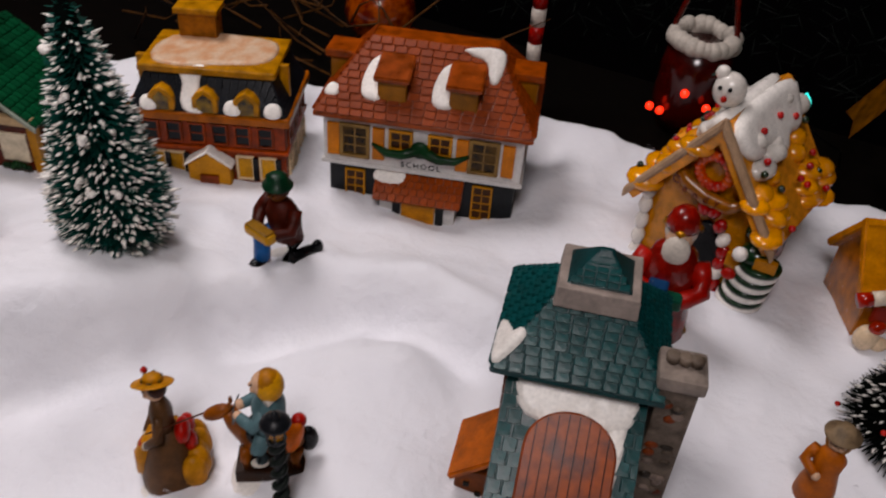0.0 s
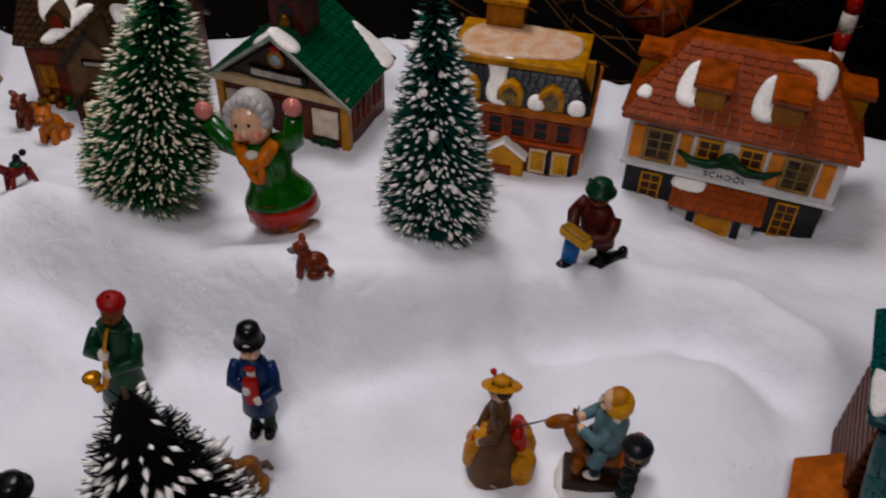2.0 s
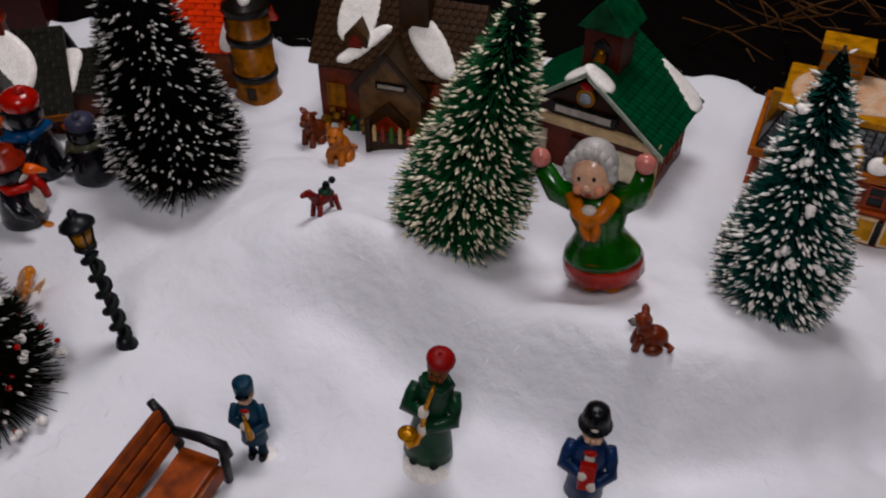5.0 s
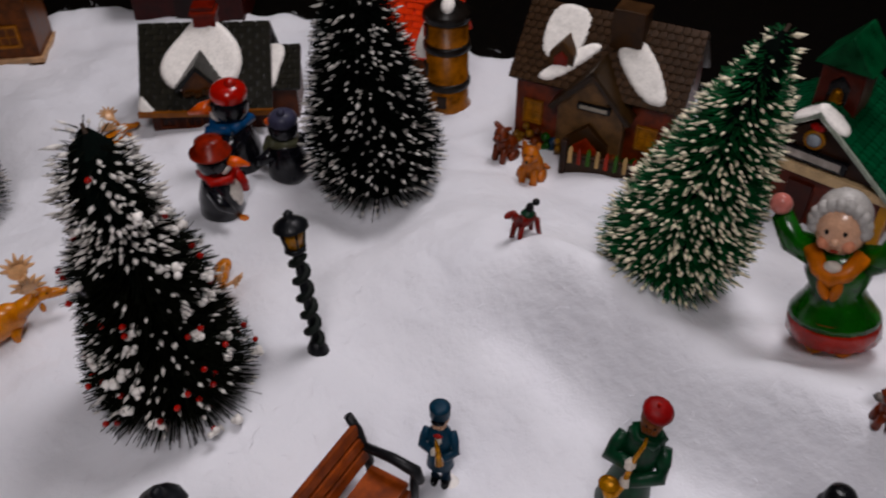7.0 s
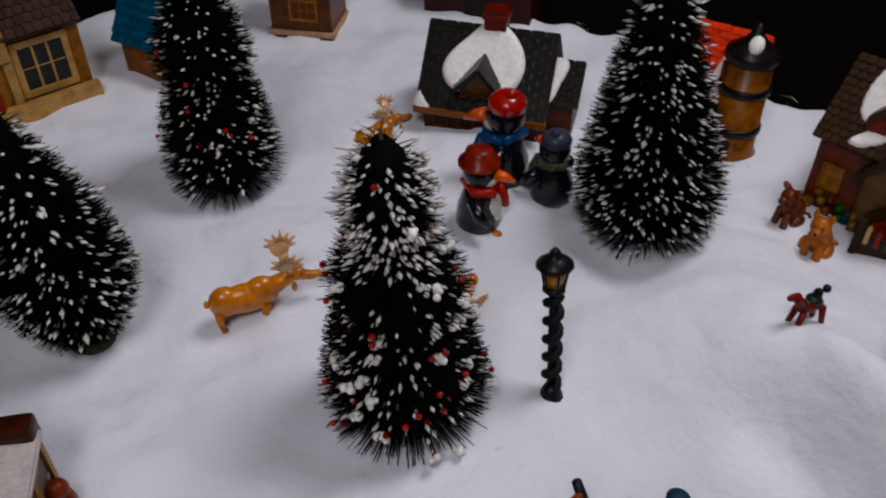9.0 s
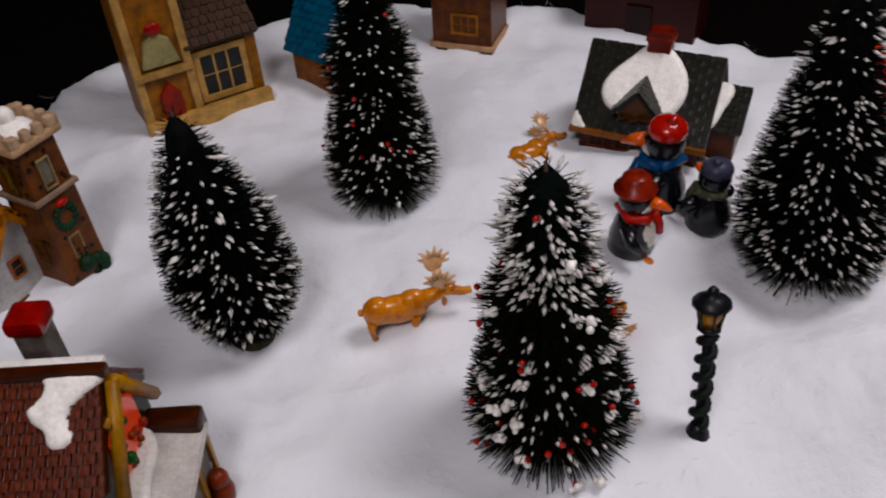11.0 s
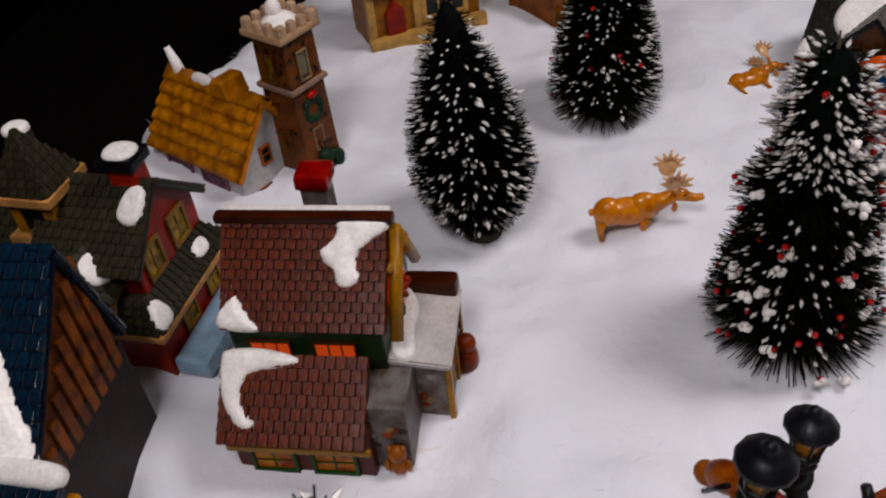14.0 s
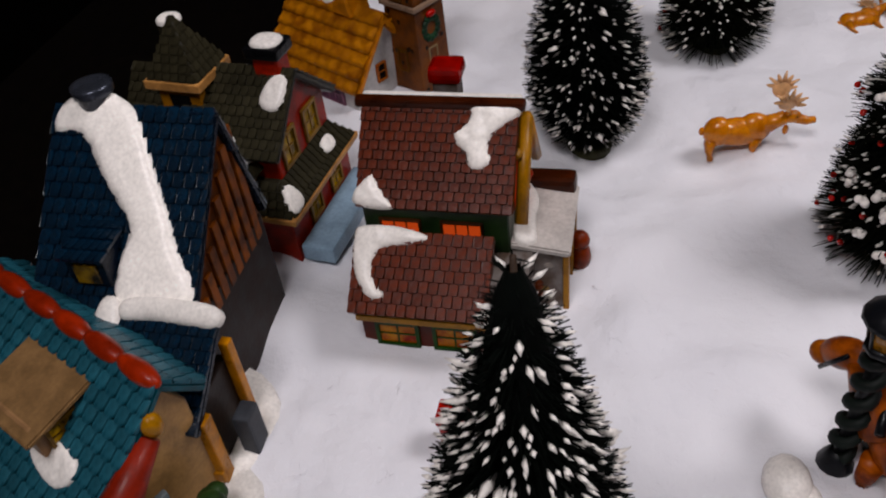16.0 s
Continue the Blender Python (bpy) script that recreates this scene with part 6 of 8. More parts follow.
def far_houses():
    # cream shop with a porch tower
    h = thing("cream_stone_shop", -0.820, -0.110, 0.010, 119.8, "cream ceramic shop with brick tower and red door", "miniature house", size=1.091, tall=1.015)
    cream, brick, dark = paint("b79a62", 0.35, 0.25), paint("8a5a2c", 0.45, 0.35, bump=0.5), paint("2a211b", 0.35, 0.3)
    part("tower", box(0, 0.052, 0, 0.060, -0.02, 0.170), brick, h, "tan brick tower")
    for x in (-0.002, 0.046):
        part("quoin", box(x, x + 0.008, -0.003, 0.006, -0.02, 0.165), cream, h)
    part("door", prism([(0.016, -0.02), (0.036, -0.02), (0.036, 0.026), (0.026, 0.040), (0.016, 0.026)], -0.004, 0.001), paint("7d1f14", 0.35, 0.3), h, "red arched door")
    part("ledge", box(-0.002, 0.054, -0.006, 0.002, 0.046, 0.052), cream, h)
    part("gable_plaque", prism([(0.008, 0.056), (0.044, 0.056), (0.038, 0.080), (0.026, 0.088), (0.014, 0.080)], -0.004, 0.001), paint("9a9468", 0.35, 0.25), h)
    bm = bmesh.new()
    add_ball(bm, (0.026, -0.005, 0.092), (0.008, 0.003, 0.006))
    part("bow", bm, paint("9a1a14", 0.3), h, "", True)
    part("wall", box(0.052, 0.116, 0.006, 0.070, -0.02, 0.072), cream, h, "cream wall")
    window(h, (0.062, 0.006, 0.010), (1, 0, 0), 0.040, 0.040, cream, paint("1c1d1c", 0.15, 0.3), (3, 2))
    pl = (Vector((0.048, -0.004, 0.064)), Vector((0.074, 0, 0)), Vector((0, 0.042, 0.036)))
    rf = part("roof", slab(*pl, 0.005), dark, h, "dark tiled roof")
    tiles(rf, *pl, 6, 9, paint("4a3a32", 0.3, 0.3), seed=141)
    part("quoin", box(0.108, 0.119, 0.002, 0.016, -0.02, 0.066), brick, h)
    part("step", box(-0.004, 0.122, -0.010, 0.0, -0.02, 0.004), cream, h)
    tr = part("tower_roof", box(-0.006, 0.058, -0.006, 0.066, 0.168, 0.200, taper=0.026), dark, h)
    snow_on(h, (-0.004, -0.004, 0.170), (0.060, 0, 0), (0, 0.022, 0.022), [(.1, .1), (.9, .1), (.8, .7), (.2, .8)], 0.003)
    # cottage with a blue roof
    h = thing("blue_roof_cottage", -0.869, 0.086, 0.003, 139.7, "tan ceramic cottage with a blue tiled roof", "miniature house", size=1.018, tall=1.008)
    wall, roof, front, rear = gable_house(h, 0.066, 0.070, 0.046, 0.100, paint("8a5228", 0.4, 0.35), paint("24485c", 0.3, 0.3), ridge="y", over=0.006, grid=(8, 8), tile_m=paint("2f5a72", 0.3, 0.3), seed=151)
    window(h, (0.020, 0, 0.010), (1, 0, 0), 0.018, 0.022, paint("a8702c", 0.4), PANE)
    for x in (0.004, 0.050):
        bm = bmesh.new()
        add_ball(bm, (x + .004, -0.006, 0.006), (0.009, 0.007, 0.009))
        part("shrub", bm, paint("7a5a1c", 0.5, 0.4), h, "", True)
    # plain brown block of a house
    h = thing("brown_block_house", -0.986, 0.188, -0.009, 68.5, "brown ceramic house with a cream base line", "miniature house", size=0.906, tall=0.989)
    part("wall", box(0, 0.080, 0, 0.070, -0.02, 0.115), paint("6a3a1c", 0.35, 0.35), h, "plain brown wall")
    part("base_line", box(-0.004, 0.084, -0.004, 0.074, 0.008, 0.015), paint("b89c78", 0.35, 0.2), h)
    part("plinth", box(-0.008, 0.088, -0.006, 0.076, -0.02, 0.007), paint("3a2014", 0.4), h)
    for x in (0.030,):
        window(h, (x, 0, 0.032), (1, 0, 0), 0.030, 0.022, paint("8d5a2a", 0.4), paint("5a3218", 0.4), (3, 2))
    pl = ((-0.006, -0.006, 0.110), (0.092, 0, 0), (0, 0.042, 0.040))
    rf = part("roof", slab(*pl, 0.005), paint("3d2a1c", 0.3), h)
    tiles(rf, *pl, 7, 9, paint("4d3524", 0.3), seed=161)
    # maroon house beyond the lodge
    h = thing("maroon_barn", -1.000, 0.370, 0, 62, "dark maroon ceramic barn in the back row", "miniature house")
    wall, roof, front, rear = gable_house(h, 0.130, 0.080, 0.070, 0.120, paint("3a0f0c", 0.4, 0.3), paint("1c120e", 0.35), over=0.006, grid=(8, 12), tile_m=paint("241712", 0.3), seed=171)
    part("door", box(0.05, 0.08, -0.003, 0.001, -0.02, 0.040), paint("200a08", 0.4), h)


for build in (school, bank, green_house, lodge, round_tower_house, brown_shop, picket_fence, thatch_chapel, red_house, brown_house, navy_house, teal_house, chapel, candy_house, small_gingerbread, far_houses):
    build()


# ---- figurines: each one moulded piece ----
class Figurine:
    def __init__(self):
        self.bm, self.mats = bmesh.new(), []

    def mi(self, m):
        if m not in self.mats:
            self.mats.append(m)
        return self.mats.index(m)

    def ball(self, m, c, r, rot=None, seg=14, rings=9):
        add_ball(self.bm, c, r, self.mi(m), rot, seg, rings)
        return self

    def lathe(self, m, c, prof, squash=1.0, lean=(0, 0), seg=18):
        add_lathe(self.bm, c, prof, self.mi(m), seg, squash, lean)
        return self

    def tube(self, m, pts, r, seg=9):
        add_tube(self.bm, pts, r, self.mi(m), seg)
        return self

    def brick(self, m, *a):
        n = len(self.bm.faces)
        add_box(self.bm, *a)
        self.bm.faces.ensure_lookup_table()
        for f in self.bm.faces[n:]:
            f.material_index = self.mi(m)
        return self

    def place(self, name, x, y, rz, s, label, category, dz=-0.003, tilt=(0, 0), group="", slim=1.0):
        me = bpy.data.meshes.new(name)
        bmesh.ops.recalc_face_normals(self.bm, faces=self.bm.faces[:])
        self.bm.to_mesh(me)
        self.bm.free()
        for m in self.mats:
            me.materials.append(m)
        ob = new(name, me)
        ob.matrix_world = pose(x, y, ground_z(x, y) + min(0.0, drift(x, y)) + dz, tilt[0], tilt[1], rz) @ Matrix.Diagonal((s * slim, s * slim, s, 1))
        return tagged(ob, label, category, group)


SKIN, HAIR = paint("d4b6a2", 0.45, 0.15, coat=0.0), paint("a8792c", 0.45, 0.3, coat=0.0)
DARKSKIN, GOLD = paint("6b3d22", 0.45, 0.2, coat=0.0), paint("b98a2e", 0.25, 0.25, metal=0.5)
WHITE, BLUE, FOREST = paint("cfc8bc", 0.45, 0.12, coat=0.0), paint("14284c", 0.4, 0.3), paint("163322", 0.4, 0.35)
REDP, ORANGE, BROWN, GREY = paint("a8201a", 0.35, 0.25), paint("c46a1c", 0.35, 0.25), paint("4a2616", 0.45, 0.3), paint("5a5f63", 0.45, 0.25)
BASE = paint("e2ded8", 0.3, 0.06)


def head(f, z, r=0.0105, skin=SKIN, hair=HAIR, back=0.002, y=0.0, x=0.0):
    f.ball(skin, (x, y, z), (r * 0.9, r * 0.95, r * 1.12)).ball(skin, (x, y - r * 0.98, z - r * 0.1), r * 0.2, seg=8, rings=6)
    f.ball(hair, (x, y + back, z + r * 0.25), (r * 1.02, r * 0.98, r * 1.02))
    for s in (-1, 1):
        f.ball(BLACK, (x + s * r * 0.34, y - r * 0.84, z + r * 0.15), r * 0.11, seg=6, rings=5)
        f.ball(skin, (x + s * r * 0.38, y - r * 0.72, z - r * 0.25), r * 0.3, seg=8, rings=6)


def arm(f, m, a, b, c, r=0.0055, hand=WHITE):
    f.tube(m, [a, Vector(a).lerp(Vector(b), .5), b, Vector(b).lerp(Vector(c), .6), c], [r, r * 1.1, r, r * .92, r * .8])
    f.ball(hand, c, r * 0.85, seg=10, rings=7)


def sax_player():
    f = Figurine()
    f.lathe(BASE, (0.004, -0.004, -0.004), [(0.028, 0), (0.028, 0.004), (0.022, 0.008)], 0.9)
    for s in (-1, 1):
        f.ball(BLACK, (s * 0.009, -0.008, 0.009), (0.006, 0.011, 0.004))
    f.lathe(FOREST, (0, 0, 0.010), [(0.023, 0), (0.0215, 0.010), (0.0175, 0.030), (0.0150, 0.046), (0.0165, 0.062), (0.0150, 0.074), (0.0085, 0.082), (0.006, 0.086)], 0.8)
    f.tube(FOREST, [(-0.012, 0, 0.088), (-0.006, -0.009, 0.087), (0.006, -0.009, 0.087), (0.012, 0, 0.088), (0.004, 0.008, 0.090), (-0.012, 0, 0.088)], 0.0042)
    head(f, 0.100, 0.0100, DARKSKIN, DARKSKIN)
    f.ball(paint("861c1c", 0.45, 0.25, coat=0.0), (0.001, 0.001, 0.110), (0.0125, 0.0120, 0.0058), (8, 6, 0)).ball(REDP, (0, 0, 0.1165), 0.0016)
    arm(f, FOREST, (-0.016, 0, 0.080), (-0.022, -0.010, 0.064), (-0.005, -0.019, 0.072), 0.0062)
    arm(f, FOREST, (0.016, 0, 0.080), (0.021, -0.009, 0.060), (-0.003, -0.020, 0.055), 0.0062)
    f.tube(GOLD, [(0, -0.011, 0.094), (0, -0.017, 0.092), (-0.003, -0.019, 0.078), (-0.004, -0.021, 0.052), (-0.007, -0.023, 0.042), (-0.012, -0.026, 0.040), (-0.014, -0.026, 0.048)], [0.0012, 0.0016, 0.002, 0.0027, 0.0034, 0.0040, 0.0050])
    f.lathe(GOLD, (-0.0145, -0.026, 0.047), [(0.0042, 0), (0.0058, 0.004), (0.0082, 0.008), (0.0086, 0.0082), (0.0068, 0.0070)], 1.0, (0, -0.35))
    return f.place("saxophone_player", -0.211, 0.476, 36, 0.97, "figurine in dark green coat and red beret with brass saxophone", "figurine", tilt=(0, 5), slim=0.80)


def suited(coat, legs, hat, height_label, x, y, rz, s, name, label, prop="book", dz=-0.003):
    f = Figurine()
    f.lathe(BASE, (0.004, 0, -0.004), [(0.020, 0), (0.020, 0.004), (0.015, 0.007)], 0.9)
    for k in (-1, 1):
        f.tube(legs, [(k * 0.0065, 0, 0.006), (k * 0.007, 0, 0.026), (k * 0.006, 0.001, 0.046)], [0.0068, 0.0072, 0.0085])
        f.ball(BLACK, (k * 0.0070, -0.005, 0.006), (0.0055, 0.0095, 0.004))
    f.lathe(coat, (0, 0, 0.028), [(0.0165, 0), (0.0150, 0.012), (0.0140, 0.026), (0.0155, 0.040), (0.0120, 0.050), (0.006, 0.054)], 0.78)
    f.ball(WHITE, (0, -0.0085, 0.070), (0.005, 0.004, 0.008)).ball(REDP, (0, -0.0115, 0.079), (0.0055, 0.0025, 0.0025))
    head(f, 0.091, 0.0105)
    if hat == "derby":
        f.lathe(BLACK, (0, 0.0005, 0.0955), [(0.0135, 0), (0.0138, 0.001), (0.0108, 0.0022), (0.0112, 0.008), (0.0095, 0.0135), (0.005, 0.0155)], 1.0)
        f.ball(WHITE, (0, -0.0108, 0.1000), (0.003, 0.0012, 0.001), seg=8, rings=6)
    else:
        f.lathe(coat, (0, 0.0005, 0.0965), [(0.0112, 0), (0.0118, 0.001), (0.0118, 0.010), (0.0122, 0.011), (0.006, 0.0122)], 1.0)
        f.ball(BLACK, (0, -0.0095, 0.0965), (0.0085, 0.006, 0.0014))
    arm(f, coat, (-0.0145, 0, 0.076), (-0.0200, -0.006, 0.060), (-0.004, -0.0165, 0.062))
    arm(f, coat, (0.0145, 0, 0.076), (0.0200, -0.006, 0.056), (0.005, -0.0170, 0.053))
    if prop == "book":
        f.brick(REDP, -0.0065, 0.0065, -0.0185, -0.0120, 0.048, 0.072, 0.0012)
    else:
        f.tube(GOLD, [(-0.002, -0.013, 0.076), (0.001, -0.018, 0.066), (0.004, -0.022, 0.050)], [0.0012, 0.0030, 0.0052])
    return f.place(name, x, y, rz, s, label, "figurine", dz, slim=0.76)


def lady():
    f = Figurine()
    mustard, taupe = paint("b8872a", 0.45, 0.25, coat=0.0), paint("594436", 0.45, 0.25, coat=0.0)
    f.lathe(BASE, (0.012, 0.0, -0.005), [(0.044, 0), (0.043, 0.005), (0.034, 0.009)], 0.75)
    f.lathe(taupe, (0, 0, 0.002), [(0.031, 0), (0.030, 0.010), (0.026, 0.026), (0.018, 0.046), (0.0105, 0.060)], 0.9)
    for a in range(-3, 4):
        ang = radians(200 + a * 24)
        f.tube(mustard, [(0.029 * math.cos(ang), 0.027 * math.sin(ang) + .004, 0.014), (0.024 * math.cos(ang), 0.022 * math.sin(ang), 0.032), (0.012 * math.cos(ang), 0.011 * math.sin(ang), 0.056)], [0.0085, 0.0090, 0.0055])
    for a in range(5):
        f.ball(mustard, (0.012 * (a - 2) * .7, 0.021 + 0.003 * (a % 2), 0.030 - 0.002 * a), (0.010, 0.012, 0.018))
    f.lathe(taupe, (0, 0, 0.058), [(0.0095, 0), (0.0120, 0.012), (0.0130, 0.024), (0.0085, 0.034), (0.004, 0.038)], 0.75, (0, -0.05))
    f.ball(REDP, (0.006, 0.015, 0.062), (0.012, 0.007, 0.009), (0, 25, 0)).ball(REDP, (-0.006, 0.017, 0.056), (0.010, 0.007, 0.010)).ball(REDP, (0.004, 0.020, 0.046), (0.007, 0.006, 0.012))
    arm(f, taupe, (-0.0115, -0.002, 0.084), (-0.016, -0.010, 0.064), (-0.006, -0.018, 0.050), 0.0045)
    arm(f, taupe, (0.0115, -0.002, 0.084), (0.017, -0.004, 0.064), (0.008, -0.017, 0.048), 0.0045)
    f.ball(REDP, (0, -0.020, 0.044), (0.006, 0.005, 0.004))
    head(f, 0.104, 0.0090, SKIN, paint("3a1c10", 0.4), y=-0.003)
    f.ball(mustard, (0, -0.003, 0.112), (0.0190, 0.0175, 0.0015), (0, -26, 0), 24, 8).ball(mustard, (-0.002, -0.003, 0.1145), (0.0090, 0.0090, 0.0055), (0, -26, 0))
    for k in range(7):
        f.ball(paint("5a4a1c", 0.5, 0.4), (0.0076 * math.cos(k), -0.003 + 0.0076 * math.sin(k), 0.1165), 0.0018, seg=8, rings=6)
    f.ball(REDP, (-0.010, -0.010, 0.117), 0.003)
    return f.place("lady_with_straw_hat", 0.040, 0.598, -52, 0.79, "figurine of a lady in mustard gown and straw hat", "figurine", slim=0.92)


def rider():
    f = Figurine()
    chestnut, steel = paint("8a4a18", 0.4, 0.3), paint("5c7074", 0.45, 0.2, coat=0.0)
    f.lathe(BASE, (0, 0, -0.005), [(0.040, 0), (0.039, 0.005), (0.030, 0.009)], 0.8)
    f.brick(paint("2a1a12", 0.5, 0.3), -0.014, 0.014, -0.026, 0.030, 0.004, 0.016)
    f.ball(chestnut, (0, 0.004, 0.042), (0.012, 0.026, 0.013)).ball(BLACK, (0, 0.030, 0.040), (0.006, 0.008, 0.013))
    f.tube(chestnut, [(0, -0.014, 0.046), (0, -0.024, 0.060), (0, -0.028, 0.072)], [0.010, 0.0075, 0.006])
    f.ball(chestnut, (0, -0.036, 0.070), (0.0055, 0.012, 0.006), (28, 0, 0))
    for s in (-1, 1):
        f.ball(chestnut, (s * 0.003, -0.026, 0.080), (0.0016, 0.0016, 0.004))
        for y in (-0.016, 0.022):
            f.tube(chestnut, [(s * 0.007, y, 0.036), (s * 0.008, y - 0.002, 0.024), (s * 0.008, y, 0.014)], [0.0055, 0.004, 0.0036])
        f.tube(steel, [(s * 0.010, -0.002, 0.056), (s * 0.015, -0.006, 0.044), (s * 0.014, -0.004, 0.032)], [0.007, 0.0065, 0.005])
        f.ball(WHITE, (s * 0.014, -0.006, 0.028), (0.004, 0.007, 0.0035))
        arm(f, steel, (s * 0.012, 0, 0.082), (s * 0.016, -0.008, 0.070), (s * 0.006, -0.020, 0.072), 0.005, SKIN)
    f.tube(BLACK, [(0, 0, 0.052), (0.002, 0.004, 0.060)], [0.015, 0.012])
    f.lathe(steel, (0, 0.002, 0.054), [(0.0150, 0), (0.0145, 0.012), (0.0150, 0.026), (0.0090, 0.034), (0.005, 0.037)], 0.85)
    f.ball(paint("e06a10", 0.35, 0.2), (0.006, 0.020, 0.050), (0.009, 0.007, 0.018), (-15, 0, 0)).ball(REDP, (0.003, 0.024, 0.064), (0.006, 0.006, 0.006)).ball(BLACK, (0, -0.002, 0.052), (0.017, 0.016, 0.010))
    f.tube(WHITE, [(-0.010, 0.002, 0.090), (0, 0.010, 0.091), (0.010, 0.002, 0.090)], 0.003)
    head(f, 0.101, 0.0098, SKIN, HAIR, 0.003)
    f.ball(paint("d0a23c", 0.45, 0.2, coat=0.0), (0, 0.004, 0.099), (0.0116, 0.0110, 0.0135))
    f.tube(BROWN, [(-0.001, -0.046, 0.068), (0.002, -0.070, 0.058), (0.004, -0.090, 0.050)], 0.0007, 6)
    f.tube(GREY, [(-0.014, -0.022, 0.073), (0.0, -0.024, 0.074), (0.014, -0.022, 0.073)], 0.0008, 6)
    return f.place("child_on_pony", 0.100, 0.625, -58, 0.82, "figurine of a fair-haired child riding a toy horse", "figurine")


def granny():
    f = Figurine()
    green, redm = paint("1c4f1a", 0.22, 0.25, coat=0.6), paint("a01f14", 0.22, 0.2, coat=0.6)
    f.ball(ORANGE, (-0.008, -0.006, 0.006), (0.009, 0.014, 0.006)).ball(ORANGE, (0.009, -0.004, 0.006), (0.009, 0.014, 0.006))
    f.lathe(redm, (0, 0, 0.010), [(0.024, 0), (0.0315, 0.004), (0.0310, 0.014), (0.027, 0.022)], 0.88)
    f.lathe(green, (0, 0, 0.020), [(0.0220, 0.006), (0.0305, 0.0065), (0.0290, 0.010), (0.0225, 0.019), (0.0175, 0.028), (0.0215, 0.040), (0.0190, 0.052), (0.010, 0.060)], 0.86)
    f.tube(ORANGE, [(-0.016, -0.006, 0.078), (-0.008, -0.017, 0.070), (0, -0.020, 0.066), (0.008, -0.017, 0.070), (0.016, -0.006, 0.078)], 0.0058)
    for s in (-1, 1):
        f.ball(ORANGE, (s * 0.004, -0.021, 0.058), (0.0035, 0.003, 0.008), (0, s * 18, 0))
        f.tube(green, [(s * 0.017, 0, 0.072), (s * 0.030, -0.002, 0.078), (s * 0.037, -0.003, 0.096)], [0.0105, 0.0090, 0.0070])
        f.ball(paint("c58e88", 0.25, 0.15, coat=0.5), (s * 0.038, -0.003, 0.104), (0.0075, 0.0068, 0.0072))
    f.ball(WHITE, (0, -0.018, 0.074), (0.006, 0.004, 0.004))
    f.ball(paint("d6b4a0", 0.25, 0.1, coat=0.5), (0, -0.003, 0.094), (0.0165, 0.0155, 0.0180))
    f.ball(paint("d6b4a0", 0.25, 0.1, coat=0.5), (0, -0.0185, 0.092), 0.003, seg=8, rings=6)
    for s in (-1, 1):
        f.ball(BLACK, (s * 0.0055, -0.0172, 0.098), (0.0014, 0.001, 0.0018), seg=8, rings=6)
        f.ball(paint("d2a08e", 0.3, 0.1), (s * 0.0075, -0.0150, 0.089), 0.0042, seg=10, rings=7)
    f.ball(paint("8a3a30", 0.3), (0, -0.0180, 0.0855), (0.0030, 0.001, 0.001), seg=8, rings=6)
    silver = paint("b4b1ac", 0.35, 0.2)
    f.ball(silver, (0, 0.003, 0.100), (0.0175, 0.0155, 0.0170))
    for k in range(11):
        a = radians(-10 + k * 20)
        f.ball(silver, (0.0155 * math.cos(a), -0.008, 0.098 + 0.0145 * math.sin(a)), 0.0048, seg=9, rings=7)
    return f.place("waving_granny", -0.204, 0.640, 26, 1.02, "glossy figurine of a grey-haired woman in green coat, arms raised", "figurine", 0.006, tilt=(0, -12), slim=0.93)


def kneeler():
    f = Figurine()
    jean, jacket = paint("1a62a8", 0.4, 0.2, coat=0.0), paint("4a1c14", 0.45, 0.3, coat=0.0)
    f.lathe(BASE, (0, 0, -0.004), [(0.022, 0), (0.021, 0.004), (0.016, 0.006)])
    f.tube(jean, [(-0.006, 0.004, 0.030), (-0.010, -0.016, 0.034), (-0.010, -0.018, 0.008)], [0.011, 0.0095, 0.0075])
    f.tube(BLACK, [(0.008, 0.004, 0.028), (0.010, -0.004, 0.008), (0.012, 0.022, 0.007)], [0.010, 0.0085, 0.006])
    f.ball(BLACK, (0.013, 0.028, 0.008), (0.005, 0.006, 0.008)).ball(BLACK, (-0.010, -0.023, 0.005), (0.006, 0.010, 0.005))
    f.lathe(jacket, (0, 0.004, 0.028), [(0.0170, 0), (0.0165, 0.012), (0.0175, 0.026), (0.0120, 0.038), (0.006, 0.042)], 0.82, (0, -0.12))
    head(f, 0.079, 0.0095, DARKSKIN, BROWN, y=-0.003)
    f.lathe(FOREST, (0, -0.003, 0.084), [(0.0135, 0), (0.0135, 0.0016), (0.0095, 0.003), (0.0088, 0.010), (0.005, 0.0125)])
    f.tube(FOREST, [(-0.012, -0.004, 0.085), (-0.016, 0.0, 0.086)], 0.002)
    arm(f, jacket, (-0.016, 0.002, 0.064), (-0.021, -0.008, 0.050), (-0.008, -0.022, 0.046), 0.0062, SKIN)
    arm(f, jacket, (0.016, 0.002, 0.064), (0.021, -0.008, 0.048), (0.008, -0.022, 0.044), 0.0062, SKIN)
    f.brick(paint("c49a34", 0.4, 0.2), -0.016, 0.016, -0.031, -0.020, 0.040, 0.050, 0.003)
    f.brick(paint("8a6a20", 0.4, 0.2), -0.014, 0.014, -0.0305, -0.0205, 0.0495, 0.0515, 0.001)
    return f.place("kneeling_man", -0.009, 0.786, -12, 0.89, "kneeling figurine in brown jacket and green hat holding bread", "figurine")


